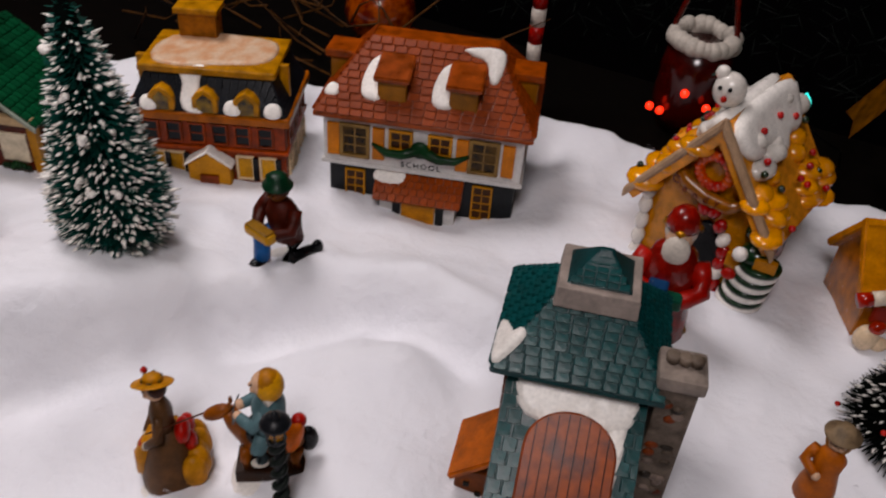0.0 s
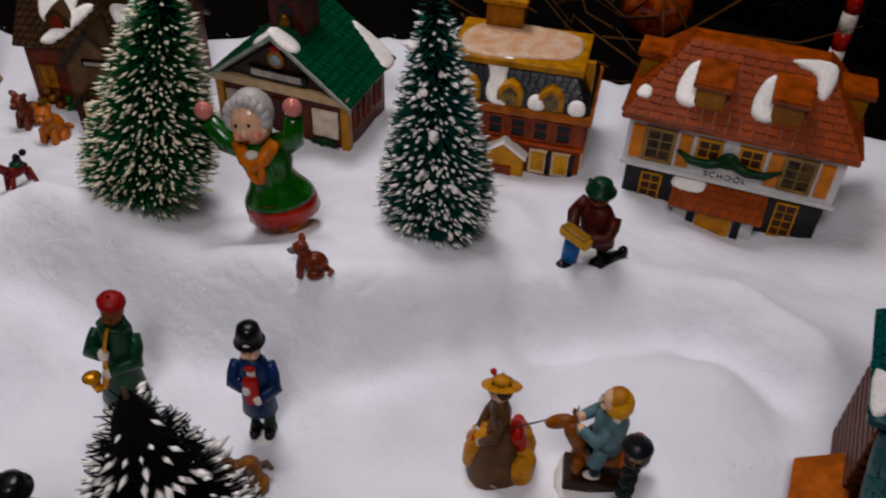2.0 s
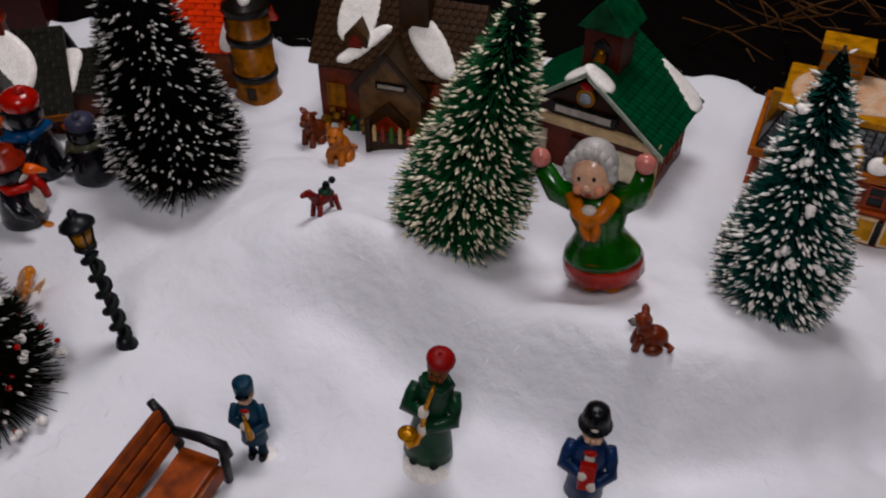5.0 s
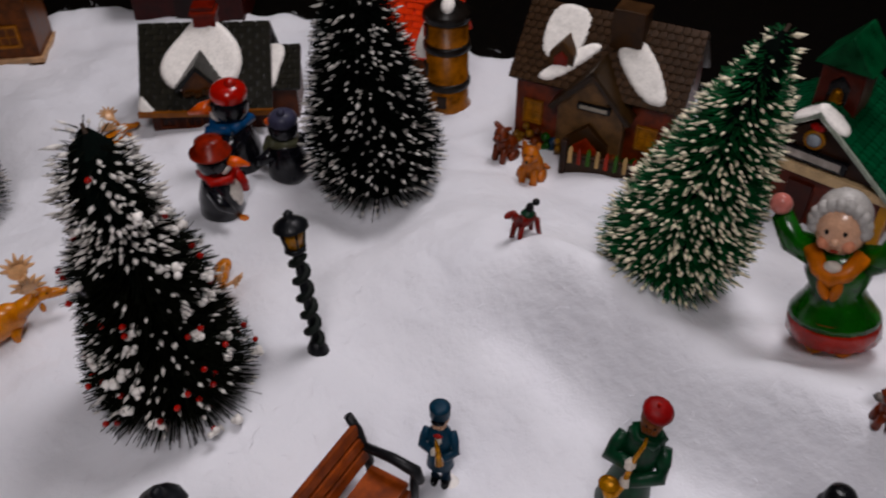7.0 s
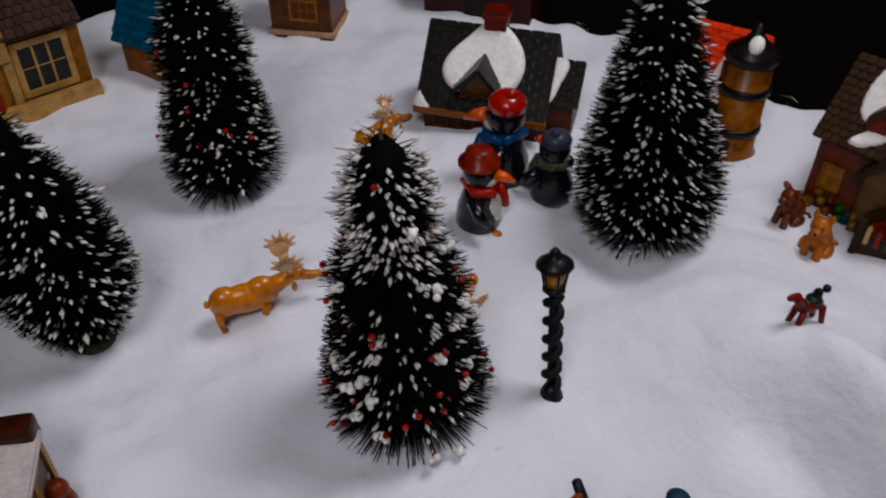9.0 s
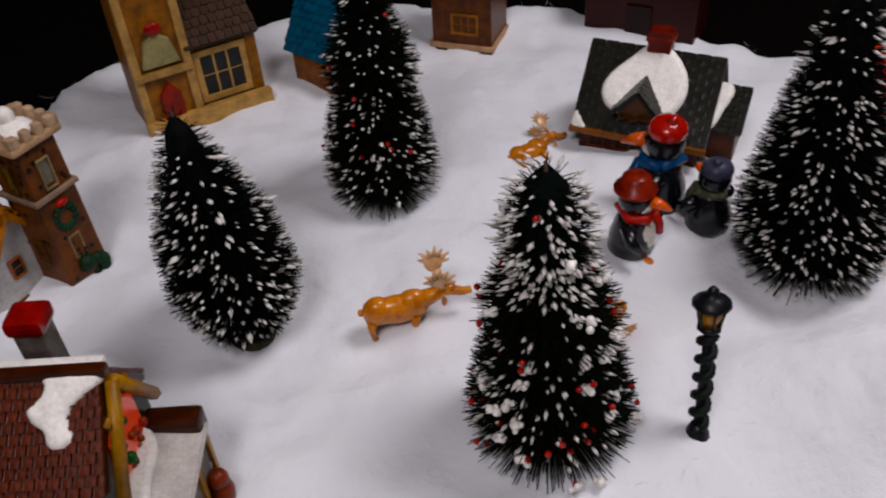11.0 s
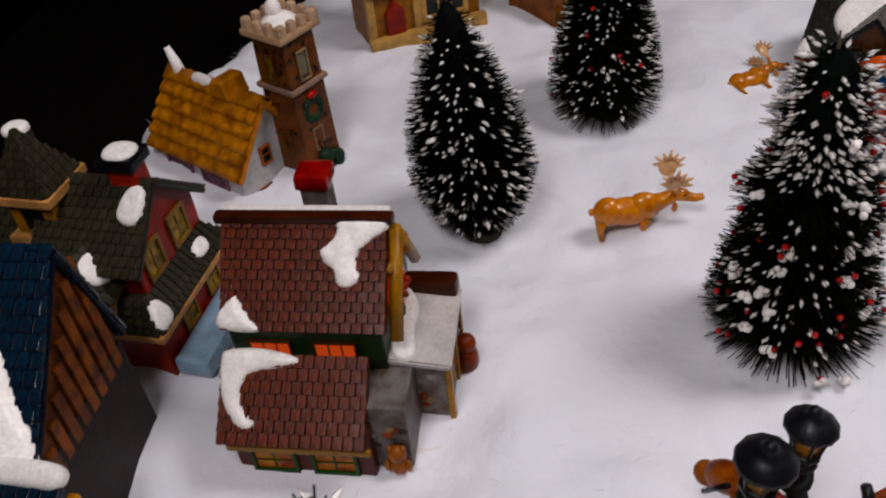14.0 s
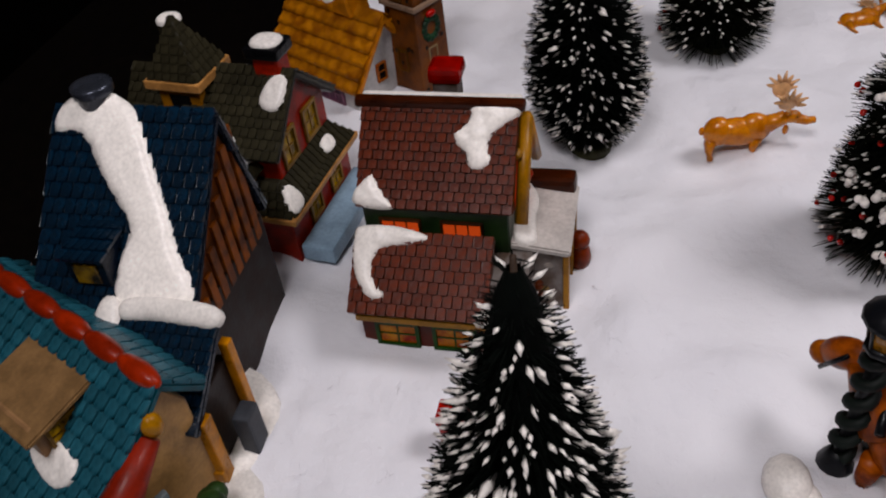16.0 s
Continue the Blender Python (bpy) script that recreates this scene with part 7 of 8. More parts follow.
def animal(name, x, y, rz, s, coat, label, category, spot=None, pointed=True):
    f = Figurine()
    f.ball(coat, (0, 0.006, 0.014), (0.0105, 0.013, 0.014), (25, 0, 0)).ball(coat, (0, -0.004, 0.022), (0.0085, 0.0085, 0.012))
    f.ball(coat, (0, -0.008, 0.036), (0.0088, 0.0085, 0.0085)).ball(spot or coat, (0, -0.016, 0.034), (0.0048, 0.0055, 0.0042))
    f.ball(BLACK, (0, -0.0212, 0.0352), 0.0014, seg=8, rings=6)
    for k in (-1, 1):
        f.ball(coat, (k * 0.0062, -0.006, 0.0435), (0.0028, 0.002, 0.0055) if pointed else (0.0028, 0.004, 0.0065), (0, k * (12 if pointed else 60), 0))
        f.tube(coat, [(k * 0.005, -0.008, 0.020), (k * 0.0055, -0.011, 0.010), (k * 0.0055, -0.012, 0.002)], [0.0042, 0.0036, 0.0040])
        f.ball(coat, (k * 0.0095, 0.004, 0.006), (0.0055, 0.0095, 0.006)).ball(BLACK, (k * 0.0034, -0.0155, 0.0390), 0.0011, seg=8, rings=6)
    f.tube(coat, [(0, 0.016, 0.006), (0.008, 0.022, 0.006), (0.013, 0.018, 0.007)], [0.0032, 0.0028, 0.0018])
    return f.place(name, x, y, rz, s, label, category)


def moose(name, x, y, rz, s, label, lying=False, tilt=(0, 0)):
    f = Figurine()
    tan = paint("c2824e", 0.28, 0.25, second="a5622e", coat=0.5)
    horn = paint("d8b496", 0.3, 0.2, coat=0.4)
    f.ball(tan, (0, 0.002, 0.030), (0.0130, 0.030, 0.0160)).ball(tan, (0, 0.022, 0.031), (0.0130, 0.016, 0.0165)).ball(tan, (0, -0.014, 0.034), (0.0120, 0.018, 0.0170))
    f.tube(tan, [(0, -0.022, 0.036), (0, -0.036, 0.042), (0, -0.044, 0.046)], [0.0105, 0.0080, 0.0070])
    f.ball(tan, (0, -0.050, 0.046), (0.0064, 0.010, 0.0070)).tube(tan, [(0, -0.054, 0.044), (0, -0.066, 0.040), (0, -0.074, 0.041)], [0.0056, 0.0046, 0.0036])
    f.ball(tan, (0, -0.046, 0.030), (0.002, 0.003, 0.006)).ball(tan, (0, 0.039, 0.032), (0.002, 0.003, 0.005))
    for k in (-1, 1):
        for yy in (-0.016, 0.028):
            f.tube(tan, [(k * 0.006, yy, 0.024), (k * 0.0068, yy + 0.002, 0.012), (k * 0.0068, yy, 0.0)], [0.0066, 0.0040, 0.0036])
        f.ball(tan, (k * 0.0068, -0.043, 0.055), (0.0030, 0.0022, 0.0052), (0, k * 40, 0))
        f.ball(BLACK, (k * 0.0056, -0.0535, 0.0485), 0.0010, seg=8, rings=6)
        # palmed antler
        f.tube(horn, [(k * 0.004, -0.046, 0.052), (k * 0.008, -0.043, 0.058), (k * 0.011, -0.041, 0.064)], [0.0020, 0.0022, 0.0034])
        f.ball(horn, (k * 0.014, -0.039, 0.071), (0.0022, 0.0095, 0.0100), (0, k * 14, 0))
        for j in range(7):
            a = radians(-4 + j * 29)
            c = Vector((k * 0.015, -0.040, 0.071))
            d = Vector((k * 0.15, -math.cos(a), math.sin(a))).normalized()
            f.tube(horn, [c + d * 0.0070, c + d * 0.0125, c + d * (0.0160 + 0.0022 * (j % 2))], [0.0027, 0.0019, 0.0008])
    return f.place(name, x, y, rz, s, label, "figurine", -0.0025 if not lying else -0.004, tilt)


def penguin(x, y, rz, s, hat, hat_m, scarf, label):
    f = Figurine()
    pblack, belly = paint("0e0e12", 0.22, 0.2, coat=0.5), paint("c8c2b8", 0.25, 0.1, coat=0.4)
    f.lathe(pblack, (0, 0, -0.002), [(0.017, 0), (0.0225, 0.010), (0.0215, 0.026), (0.0160, 0.042), (0.012, 0.050)], 0.92)
    f.ball(belly, (0, -0.0085, 0.022), (0.0150, 0.0130, 0.0220))
    f.ball(pblack, (0, 0, 0.060), (0.0160, 0.0155, 0.0150)).ball(belly, (0, -0.008, 0.056), (0.0110, 0.0085, 0.0085))
    f.tube(paint("e25a14", 0.2, 0.2, coat=0.6), [(0, -0.013, 0.060), (0, -0.022, 0.059), (0, -0.032, 0.056)], [0.0062, 0.0050, 0.0016])
    for k in (-1, 1):
        f.ball(BLACK, (k * 0.0062, -0.0135, 0.0655), 0.0016, seg=8, rings=6)
        f.tube(pblack, [(k * 0.018, 0, 0.040), (k * 0.026, -0.008, 0.030), (k * 0.028, -0.018, 0.024)], [0.0065, 0.0062, 0.0030])
        f.ball(ORANGE, (k * 0.009, -0.016, 0.001), (0.008, 0.011, 0.004))
    f.tube(scarf, [(0.014, 0, 0.046), (0.008, -0.014, 0.045), (-0.008, -0.014, 0.045), (-0.014, 0, 0.046), (0, 0.014, 0.047), (0.014, 0, 0.046)], 0.0045)
    f.tube(scarf, [(0.006, -0.016, 0.045), (0.009, -0.021, 0.032), (0.010, -0.022, 0.022)], [0.0045, 0.0042, 0.0036])
    if hat == "cap":
        f.ball(hat_m, (0, 0.001, 0.071), (0.0155, 0.0150, 0.0105)).ball(hat_m, (0.004, 0.004, 0.081), 0.0045)
    else:
        f.lathe(hat_m, (0, 0.001, 0.069), [(0.0190, 0), (0.0190, 0.0022), (0.0130, 0.0035), (0.0125, 0.0130), (0.006, 0.0155)])
    return f.place("penguin_figure", x, y, rz, s, label, "figurine", -0.003, (0, 0), "penguin trio")


def santa():
    f = Figurine()
    f.lathe(BASE, (0, 0, -0.004), [(0.028, 0), (0.027, 0.005), (0.020, 0.008)])
    f.lathe(paint("7a1712", 0.25, 0.3, coat=0.5), (0, 0, 0.004), [(0.024, 0), (0.0225, 0.020), (0.0195, 0.044), (0.0215, 0.064), (0.0165, 0.080), (0.009, 0.086)], 0.88)
    f.tube(GOLD, [(-0.022, 0, 0.012), (0, -0.021, 0.012), (0.022, 0, 0.012)], 0.004)
    head(f, 0.098, 0.0120, SKIN, WHITE)
    f.ball(WHITE, (0, -0.010, 0.089), (0.0105, 0.0065, 0.0135)).ball(WHITE, (0, -0.0125, 0.0955), (0.0072, 0.003, 0.003))
    f.lathe(paint("8a1a14", 0.25, 0.3, coat=0.5), (0, 0.002, 0.104), [(0.0125, 0), (0.0130, 0.004), (0.010, 0.012), (0.005, 0.017)])
    f.tube(GOLD, [(-0.012, 0.002, 0.106), (0, -0.0105, 0.105), (0.012, 0.002, 0.106), (0, 0.0135, 0.106), (-0.012, 0.002, 0.106)], 0.0032)
    arm(f, REDP, (-0.019, 0, 0.078), (-0.026, -0.010, 0.058), (-0.010, -0.022, 0.054), 0.0078, BLACK)
    arm(f, REDP, (0.019, 0, 0.078), (0.026, -0.010, 0.058), (0.010, -0.022, 0.052), 0.0078, BLACK)
    f.brick(paint("1c3a5c", 0.35, 0.3), -0.013, 0.002, -0.030, -0.018, 0.054, 0.068, 0.002).brick(paint("1f4a3a", 0.35, 0.3), 0.000, 0.014, -0.030, -0.018, 0.050, 0.060, 0.002)
    return f.place("santa_figure", 0.276, 0.879, 8, 0.98, "glazed red-robed santa figurine with white beard holding parcels", "figurine")


def stocking():
    f = Figurine()
    g = paint("152a1a", 0.2, 0.25, coat=0.6)
    for k in range(9):
        m = BASE if k % 2 else g
        f.lathe(m, (0.0012 * k, 0, 0.001 + k * 0.0062), [(0.0205 - 0.0003 * k, 0), (0.0222 - 0.0003 * k, 0.0015), (0.0222 - 0.0003 * k, 0.0048), (0.0205 - 0.0003 * k, 0.0062)])
    f.ball(g, (0.004, 0, 0.064), (0.016, 0.016, 0.012)).ball(BASE, (-0.010, -0.014, 0.068), 0.007).ball(g, (-0.004, 0.006, 0.082), 0.009)
    f.ball(REDP, (-0.014, -0.018, 0.046), (0.007, 0.004, 0.006)).brick(paint("b08030", 0.3, 0.2), 0.004, 0.024, -0.016, -0.010, 0.058, 0.070, 0.001)
    return f.place("striped_sack", 0.325, 0.947, 0, 0.85, "glazed sack with dark green and white stripes", "ornament")


def rocking_horse():
    f = Figurine()
    r = paint("7d1c16", 0.4, 0.3, coat=0.1)
    f.ball(r, (0, 0, 0.022), (0.006, 0.013, 0.007)).tube(r, [(0, -0.010, 0.026), (0, -0.016, 0.034), (0, -0.018, 0.038)], [0.005, 0.004, 0.0035]).ball(r, (0, -0.022, 0.038), (0.003, 0.006, 0.0034))
    for s in (-1, 1):
        for y in (-0.009, 0.010):
            f.tube(r, [(s * 0.004, y, 0.020), (s * 0.0055, y * 1.4, 0.0)], [0.003, 0.0022])
    f.ball(BLACK, (0, 0.004, 0.033), (0.004, 0.004, 0.006)).ball(BLACK, (0, 0.012, 0.036), 0.0036).ball(FOREST, (0, 0.002, 0.028), (0.0066, 0.007, 0.004))
    f.tube(WHITE, [(0.004, -0.015, 0.006), (0.003, -0.018, 0.0)], 0.004)
    return f.place("toy_horse", -0.401, 0.524, 10, 0.83, "tiny dark red toy horse figure on the snow", "figurine")


def seated_pair(x, y, rz, a, b):
    for k, (m, hat, lab) in enumerate((a, b)):
        f = Figurine()
        f.lathe(m, (0, 0, 0), [(0.018, 0), (0.0165, 0.016), (0.0140, 0.032), (0.0155, 0.046), (0.010, 0.056), (0.005, 0.060)], 0.85)
        head(f, 0.068, 0.0100)
        f.lathe(hat, (0, 0.001, 0.072), [(0.0130, 0), (0.0132, 0.0015), (0.0100, 0.003), (0.0098, 0.009), (0.005, 0.0115)])
        arm(f, m, (-0.014, 0, 0.050), (-0.018, -0.008, 0.036), (-0.004, -0.016, 0.034))
        arm(f, m, (0.014, 0, 0.050), (0.018, -0.008, 0.036), (0.004, -0.016, 0.034))
        d = Vector((math.cos(radians(rz)), math.sin(radians(rz)))) * 0.03 * k
        f.place("strolling_figure", x + d.x, y + d.y, rz, 0.88, lab, "figurine", -0.003)


sax_player()
suited(BLUE, paint("33402f", 0.45, 0.3, coat=0.0), "derby", "", -0.107, 0.520, 38, 0.99, "carol_singer", "figurine in blue coat and black hat holding a red book")
suited(paint("1c3444", 0.45, 0.25, coat=0.0), paint("1c2f40", 0.45, 0.25, coat=0.0), "kepi", "", -0.290, 0.385, 48, 0.75, "trumpet_boy", "boy figurine in blue uniform with a small horn", "horn")
lady()
rider()
granny()
kneeler()
animal("dog_figure", -0.133, 0.598, -40, 0.68, paint("6b2a14", 0.4, 0.3, coat=0.2), "small seated brown dog figure with grey muzzle", "figurine", paint("6a6560", 0.45, 0.3), False)
animal("puppy_figure", -0.556, 0.609, 20, 0.86, paint("6a2c12", 0.4, 0.3, coat=0.2), "small reddish-brown seated puppy figure", "figurine", None, False)
animal("kitten_figure", -0.511, 0.608, 40, 0.96, paint("a85c1c", 0.4, 0.3, coat=0.2), "small ginger seated kitten figure", "figurine")
animal("sheepdog_figure", -0.070, 0.474, 30, 0.95, paint("4a4440", 0.5, 0.4, coat=0.0, second="8a5a34"), "small grey and brown dog figure beside the singer", "figurine", None, False)
moose("moose_figure", -0.515, 0.150, 188, 0.75, "caramel plastic moose with broad antlers standing on snow")
moose("moose_figure", -0.728, 0.283, 205, 0.60, "caramel plastic moose tipped over in the snow", True, (0, 70))
moose("deer_figure", -0.512, 0.304, 60, 0.44, "caramel plastic moose half buried behind the tree", True, (0, 40))
penguin(-0.591, 0.341, 150, 0.92, "brim", paint("7a2418", 0.3, 0.3), REDP, "glossy penguin figure in brown hat and red scarf")
penguin(-0.650, 0.377, -20, 1.13, "cap", paint("b81c14", 0.2, 0.2, coat=0.6), paint("1c4a78", 0.3, 0.2), "glossy penguin figure in red cap and blue scarf")
penguin(-0.616, 0.412, -70, 0.87, "cap", paint("3c3c4a", 0.4, 0.2), paint("4a4a3c", 0.4, 0.2), "glossy penguin figure in grey cap")
santa()
stocking()
rocking_horse()
seated_pair(0.055, 0.490, 40, (FOREST, paint("4a6a2c", 0.45, 0.3), "small figurine in green coat and green hat"), (BLACK, BLACK, "small figurine in black coat and hat"))
seated_pair(-0.142, 0.348, 30, (GREY, paint("4a4a38", 0.45, 0.3), "small figurine in grey coat and hat"), (BROWN, BLACK, "small figurine in brown coat and dark hat"))
f = Figurine()
f.lathe(paint("b06a44", 0.45, 0.2, coat=0.0), (0, 0, 0), [(0.019, 0), (0.017, 0.024), (0.0125, 0.046), (0.014, 0.062), (0.006, 0.076)], 0.85)
head(f, 0.085, 0.0105)
f.ball(HAIR, (0, 0.004, 0.080), (0.012, 0.010, 0.015)).lathe(paint("8a7a60", 0.5, 0.3, coat=0.0), (0, 0, 0.092), [(0.0165, 0), (0.0165, 0.0016), (0.0105, 0.003), (0.008, 0.010)])
arm(f, paint("b06a44", 0.45, 0.2, coat=0.0), (-0.0135, 0, 0.066), (-0.019, -0.006, 0.050), (-0.004, -0.016, 0.046), 0.0052, SKIN)
f.place("girl_with_sun_hat", 0.413, 0.781, -10, 0.68, "figurine of a fair girl in coral dress and hat", "figurine")

# two dark reins-and-lantern pieces close to the camera
f = Figurine()
bay = paint("9a4c16", 0.35, 0.35, second="5a240c")
f.ball(bay, (0, 0.020, 0.040), (0.018, 0.036, 0.020)).tube(bay, [(0, -0.006, 0.046), (0, -0.022, 0.066), (0, -0.032, 0.082)], [0.017, 0.013, 0.010])
f.ball(bay, (0, -0.044, 0.076), (0.0095, 0.019, 0.0105), (38, 0, 0)).ball(paint("8a4a1c", 0.35, 0.3), (0, -0.058, 0.064), (0.0078, 0.0085, 0.0075))
for s in (-1, 1):
    f.ball(bay, (s * 0.006, -0.030, 0.094), (0.0028, 0.0022, 0.0075))
    for y in (0.0, 0.040):
        f.tube(bay, [(s * 0.011, y, 0.030), (s * 0.012, y - 0.002, 0.012), (s * 0.012, y, -0.002)], [0.0085, 0.006, 0.0062])
    f.tube(BLACK, [(s * 0.011, -0.036, 0.088), (s * 0.012, -0.050, 0.066)], 0.0016, 6)
f.ball(REDP, (0, -0.018, 0.088), (0.006, 0.014, 0.008)).tube(BLACK, [(-0.018, 0.0, 0.060), (0, -0.012, 0.066), (0.018, 0.0, 0.060)], 0.003)
f.brick(REDP, -0.018, 0.018, 0.004, 0.036, 0.050, 0.062, 0.004)
f.place("cart_horse", -0.219, 0.209, -50, 0.88, "brown cart horse figure with red blanket and black reins", "figurine")
f = Figurine()
f.ball(BASE, (0, 0, 0.008), (0.018, 0.014, 0.012)).ball(BASE, (0.008, 0.006, 0.004), (0.014, 0.014, 0.008))
f.place("snow_lump", -0.206, 0.161, 0, 0.93, "glazed white snow lump beside the cart horse", "ornament")


# ---- lamps, bench, signs ----
def street_lamp(x, y, hgt, tilt, label, post_tilt=0):
    z = ground_z(x, y) - 0.004
    h = new("street_lamp")
    h.matrix_world = pose(x, y, z, tilt[0], tilt[1], 0) @ Matrix.Diagonal((hgt / 0.12, hgt / 0.12, hgt / 0.12, 1))
    tagged(h, label, "street lamp", "street lamps")
    iron, amber = paint("121316", 0.4, 0.3), paint("a06a14", 0.25, 0.3, coat=0.5)
    bm = bmesh.new()
    add_lathe(bm, (0, 0, 0), [(0.0085, 0), (0.0085, 0.004), (0.0062, 0.010), (0.0042, 0.014)], seg=12)
    part("foot", bm, iron, h, "", True)
    bm = bmesh.new()
    add_tube(bm, [(0, 0, 0.010), (0, 0, 0.090)], 0.0030, seg=8)
    part("pole", bm, iron, h, "black pole", True)
    bm = bmesh.new()
    add_tube(bm, [(0.0042 * math.cos(a * 0.55), 0.0042 * math.sin(a * 0.55), 0.013 + a * 0.00125) for a in range(60)], 0.0030, seg=7)
    part("twisted_garland", bm, paint("141a17", 0.6, 0.4, coat=0.0), h, "dark garland wound round the pole", True)
    bm = bmesh.new()
    add_lathe(bm, (0, 0, 0), [(0.0050, 0.088), (0.0075, 0.090), (0.0075, 0.0925), (0.005, 0.093)], seg=8)
    part("collar", bm, iron, h)
    bm = bmesh.new()
    add_lathe(bm, (0, 0, 0), [(0.0060, 0.092), (0.0088, 0.108)], seg=6)
    lan = part("lantern", bm, amber, h, "amber lantern glass")
    for k in range(6):
        a = 2 * math.pi * k / 6
        bm = bmesh.new()
        add_tube(bm, [(0.0061 * math.cos(a), 0.0061 * math.sin(a), 0.092), (0.0089 * math.cos(a), 0.0089 * math.sin(a), 0.108)], 0.0008, seg=5)
        part("bar", bm, iron, lan)
    bm = bmesh.new()
    add_lathe(bm, (0, 0, 0), [(0.0118, 0.1075), (0.0112, 0.1095), (0.0060, 0.1135), (0.0030, 0.1150), (0.0034, 0.1175), (0.0012, 0.120)], seg=12)
    part("cap", bm, iron, h, "black lantern cap", True)
    return h


street_lamp(-0.401, 0.347, 0.124, (1, -8), "black street lamp with amber lantern leaning in the snow")
street_lamp(0.129, 0.599, 0.093, (0, 0), "black street lamp with amber lantern beside the rider")
street_lamp(-0.226, 0.188, 0.140, (0, 4), "black lantern post beside the cart horse")
street_lamp(-0.240, 0.214, 0.127, (0, -3), "black lantern post beside the cart horse")


def bench():
    h = thing("park_bench", -0.230, 0.284, ground_z(-0.275, 0.350) - 0.002, 120, "toy park bench with reddish-brown slats and black iron ends", "bench")
    wood, iron = paint("8e4626", 0.5, 0.3, second="5e2a14", grain=200), paint("131315", 0.4, 0.3)
    L = 0.080
    part("seat", box(0, L, 0.002, 0.030, 0.020, 0.0245), wood, h, "worn red-brown seat")
    part("front_board", box(0.002, L - 0.002, -0.0005, 0.003, 0.006, 0.020), wood, h)
    for k in range(3):
        part("back_slat", turn(box(0, L, 0, 0.004, 0, 0.0085), Matrix.Translation((0, 0.031 + 0.003 * k, 0.030 + 0.010 * k)) @ Matrix.Rotation(radians(-16), 4, "X")), wood, h)
    for x in (-0.003, L - 0.001):
        bm = bmesh.new()
        add_tube(bm, [(x + .002, 0.036, 0.0), (x + .002, 0.033, 0.024), (x + .002, 0.040, 0.052), (x + .002, 0.046, 0.062)], [0.0032, 0.0035, 0.0035, 0.0030])
        add_tube(bm, [(x + .002, 0.034, 0.038), (x + .002, 0.014, 0.040), (x + .002, -0.003, 0.038), (x + .002, -0.006, 0.030)], [0.003, 0.0036, 0.0042, 0.003])
        add_tube(bm, [(x + .002, -0.002, 0.036), (x + .002, 0.000, 0.0)], 0.0032)
        part("end_frame", bm, iron, h, "black iron end", True)


bench()
h = thing("red_post_box", -0.212, -0.020, 0, 90, "small glossy red post box behind the tree", "post box")
part("body", box(-0.008, 0.008, -0.007, 0.007, -0.004, 0.022, bevel=0.003), paint("a01812", 0.2, 0.2, coat=0.6), h)
part("lid", box(-0.0095, 0.0095, -0.0085, 0.0085, 0.021, 0.028, bevel=0.003), paint("b01c14", 0.2, 0.2, coat=0.6), h)


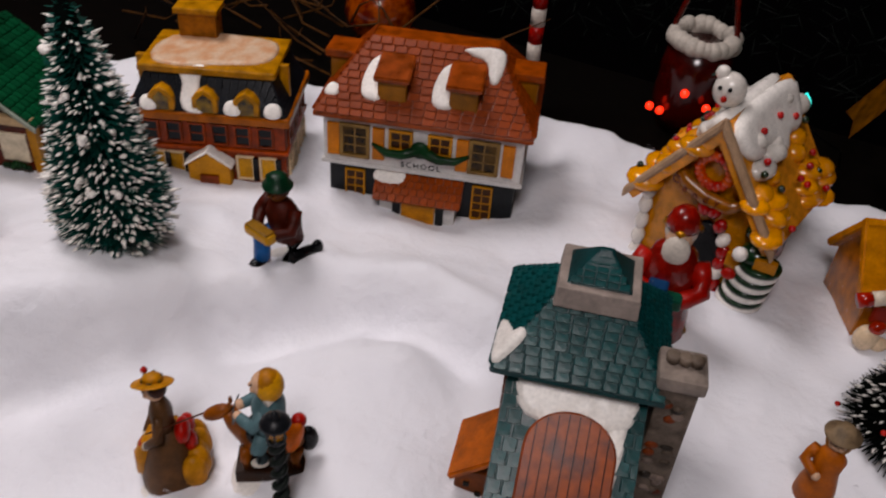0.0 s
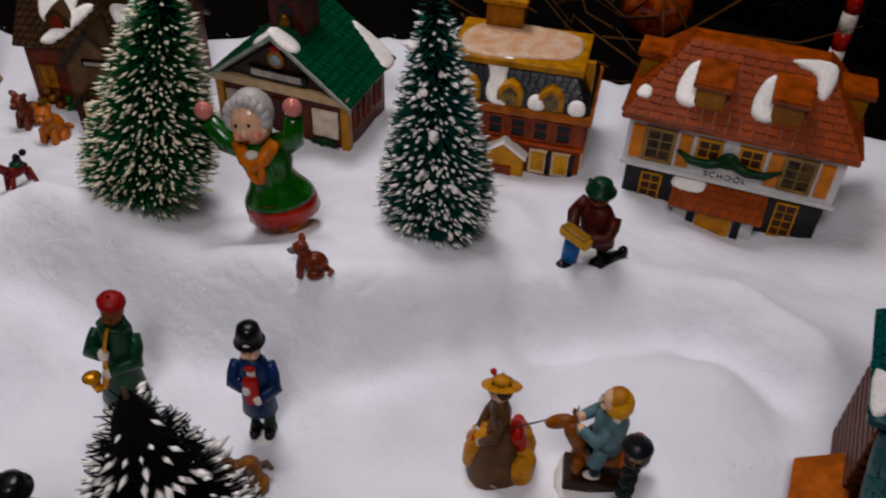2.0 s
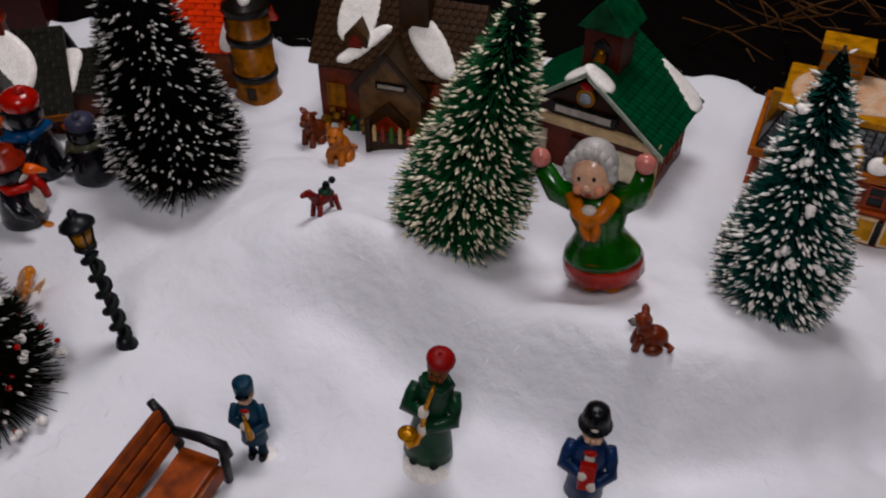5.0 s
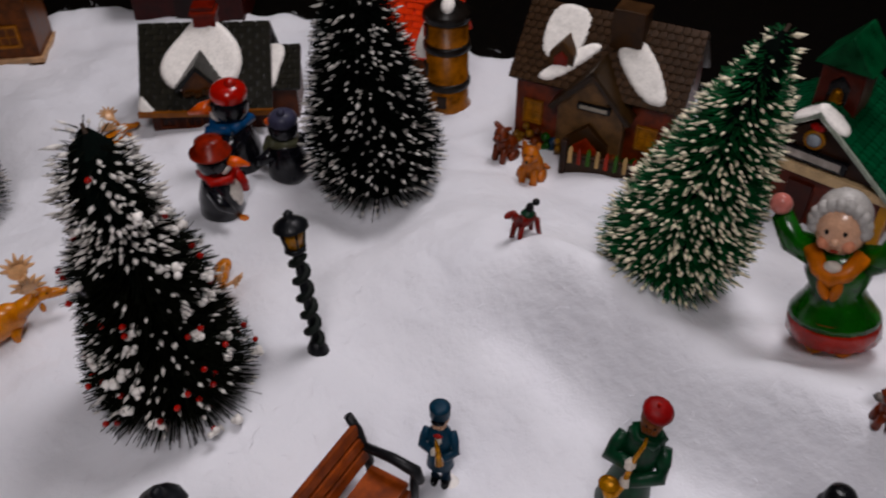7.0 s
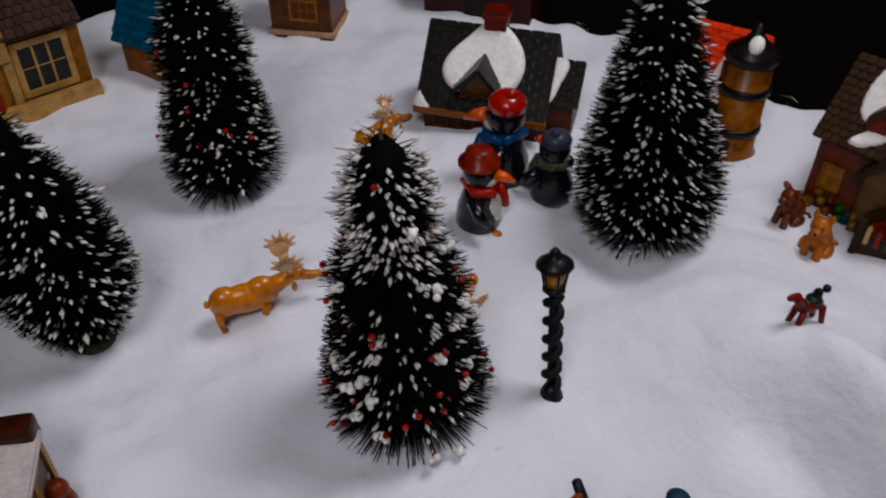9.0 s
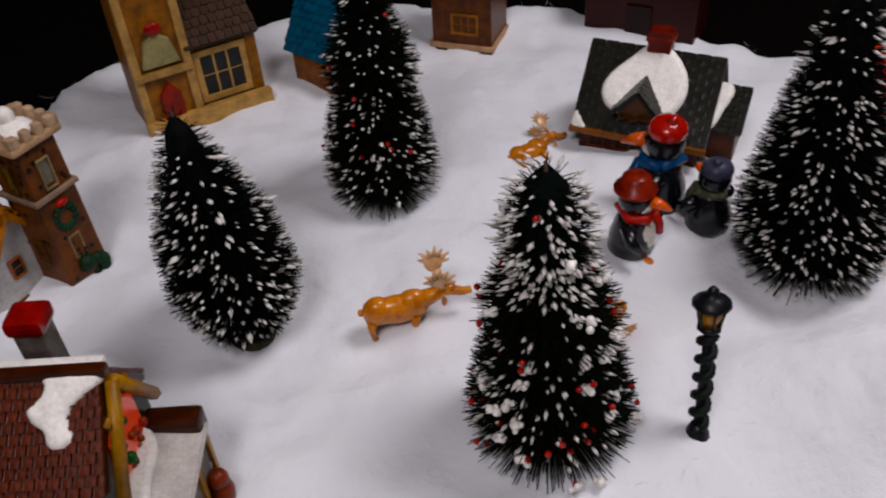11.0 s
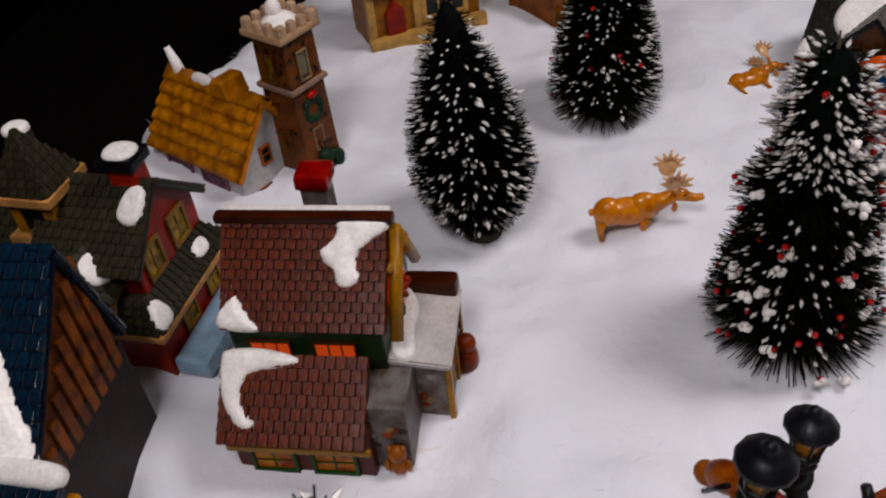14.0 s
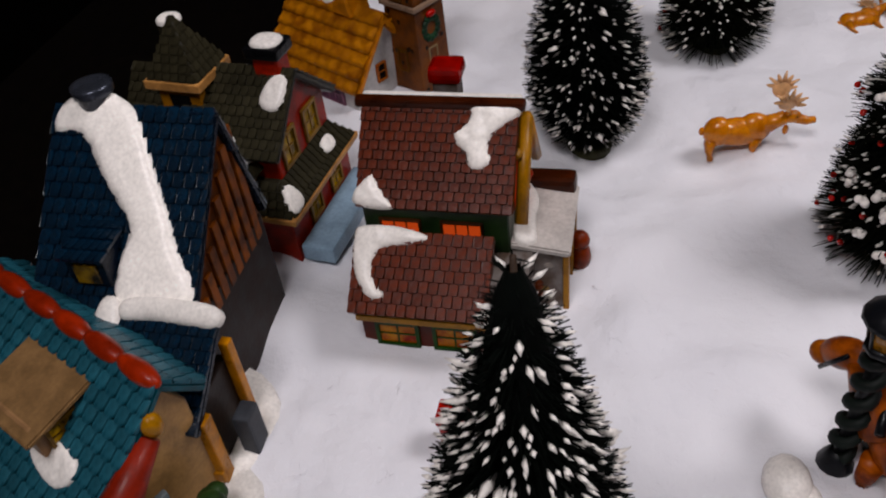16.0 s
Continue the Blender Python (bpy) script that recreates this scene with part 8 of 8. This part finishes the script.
# ---- things in the dark behind ----
def backdrop_things():
    rnd = random.Random(77)
    h = thing("straw_branches", -0.26, 1.12, -0.02, 0, "tangle of dry straw-coloured twigs behind the houses", "twigs", kind="stuff")
    bm = bmesh.new()
    for i in range(45):
        p = Vector((rnd.uniform(-.22, .22), rnd.uniform(-.06, .08), rnd.uniform(0, .09)))
        d = Vector((rnd.uniform(-1, 1), rnd.uniform(-.4, .4), rnd.uniform(-.2, .7))).normalized()
        L = rnd.uniform(.06, .16)
        bend = Vector((rnd.uniform(-.02, .02), 0, rnd.uniform(-.03, .02)))
        add_tube(bm, [p, p + d * L * .5 + bend, p + d * L], [0.0016, 0.0012, 0.0004], seg=5)
    part("twig", bm, paint("5a4224", 0.7, 0.4, coat=0.0), h)
    h = thing("glass_ball", -0.20, 1.24, 0.022, 0, "dark red glass ball with golden bands", "bauble")
    bm = bmesh.new()
    add_ball(bm, (0, 0, 0), 0.045, seg=28, rings=18)
    part("ball", bm, paint("5a160c", 0.12, 0.3, coat=0.8, second="a04a1c"), h, "", True)
    h = thing("candy_cane", 0.03, 1.19, -0.02, 0, "red and white striped candy stick", "candy cane")
    for k in range(9):
        bm = bmesh.new()
        add_tube(bm, [(0, 0, 0.02 * k), (0.0, 0, 0.02 * (k + 1))], 0.008, seg=12)
        part("stripe", bm, paint("d8d0c4", 0.3) if k % 2 else paint("a01c18", 0.3), h, "", True)
    h = thing("santa_mug_lantern", 0.195, 1.26, -0.02, 0, "glossy dark red lantern with a white fur rim", "lantern")
    bm = bmesh.new()
    add_lathe(bm, (0, 0, 0), [(0.030, 0), (0.040, 0.03), (0.038, 0.07), (0.034, 0.10)], seg=24)
    part("body", bm, paint("3a0806", 0.15, 0.3, coat=0.8), h, "", True)
    bm = bmesh.new()
    for k in range(26):
        a = 2 * math.pi * k / 26
        add_ball(bm, (0.032 * math.cos(a), 0.032 * math.sin(a), 0.104 + rnd.uniform(-.003, .003)), rnd.uniform(0.008, 0.011), seg=10, rings=7)
    part("fur_rim", bm, WHITE, h, "white fur rim", True)
    bm = bmesh.new()
    add_tube(bm, [(-0.034, 0, 0.11), (-0.02, 0, 0.17), (0.0, 0, 0.19), (0.02, 0, 0.17), (0.034, 0, 0.11)], 0.003)
    part("handle", bm, paint("7a1a10", 0.25), h, "", True)
    for x, z in ((-0.032, 0.030), (-0.020, 0.028), (0.002, 0.055), (0.028, 0.045)):
        bm = bmesh.new()
        add_ball(bm, (x, -0.040, z), 0.0045, seg=10, rings=8)
        part("bulb", bm, glow("ff2a10", 2.2, "300400"), h, "lit red bulb", True)
    h = thing("ribbon_loop", 0.36, 1.22, 0.03, 10, "loop of sheer brown ribbon with gold pattern", "ribbon")
    bm = bmesh.new()
    prev = None
    for k in range(25):
        a = k / 24
        x, z = 0.075 * a + 0.012 * math.sin(a * 6), 0.02 + 0.15 * a + 0.02 * math.sin(a * 5)
        row = [bm.verts.new((x, -0.03, z)), bm.verts.new((x + 0.004, 0.0, z + 0.006)), bm.verts.new((x, 0.03, z))]
        if prev:
            for i in range(2):
                bm.faces.new((prev[i], prev[i + 1], row[i + 1], row[i]))
        prev = row
    bmesh.ops.solidify(bm, geom=bm.faces[:], thickness=0.0012)
    part("ribbon", bm, paint("5a3a22", 0.4, 0.5, second="8a5a2a"), h, "", True)
    h = thing("dark_garland", 0.25, 1.42, -0.02, 0, "dark needle garland with a few tiny lights", "garland", kind="stuff")
    bm = bmesh.new()
    for i in range(900):
        p = Vector((rnd.uniform(-1.25, .6), rnd.uniform(-.03, .1), rnd.uniform(0, .12)))
        d = Vector((rnd.uniform(-1, 1), rnd.uniform(-1, .4), rnd.uniform(-.3, 1))).normalized()
        add_tube(bm, [p, p + d * rnd.uniform(.02, .05)], [0.0010, 0.0004], seg=4)
    part("needles", bm, paint("060c08", 0.6, 0.4, coat=0.0), h)
    for x, y, z, c, pw in ((0.315, 1.20, 0.060, "20d8c8", 1.6), (0.18, 1.28, 0.03, "1c3cff", 1.2), (-0.39, 1.02, 0.085, "18d858", 1.2)):
        b = thing("fairy_light", x, y, z, 0, "small coloured fairy light bulb", "fairy light", "fairy lights")
        bm = bmesh.new()
        add_lathe(bm, (0, 0, 0), [(0.003, 0), (0.007, 0.006), (0.0065, 0.013), (0.001, 0.020)], seg=12)
        part("bulb", bm, glow(c, pw, "041010"), b, "", True)
        bm = bmesh.new()
        add_lathe(bm, (0, 0, -0.008), [(0.0042, 0), (0.0042, 0.009)], seg=10)
        part("socket", bm, BLACK, b)
        bm = bmesh.new()
        add_tube(bm, [(0, 0, -0.008), (0.01, 0.01, -0.02), (0.05, 0.06, -0.06), (0.06, 0.07, -0.10 - max(0, z - .07))], 0.0012, seg=5)
        part("wire", bm, BLACK, b)


backdrop_things()
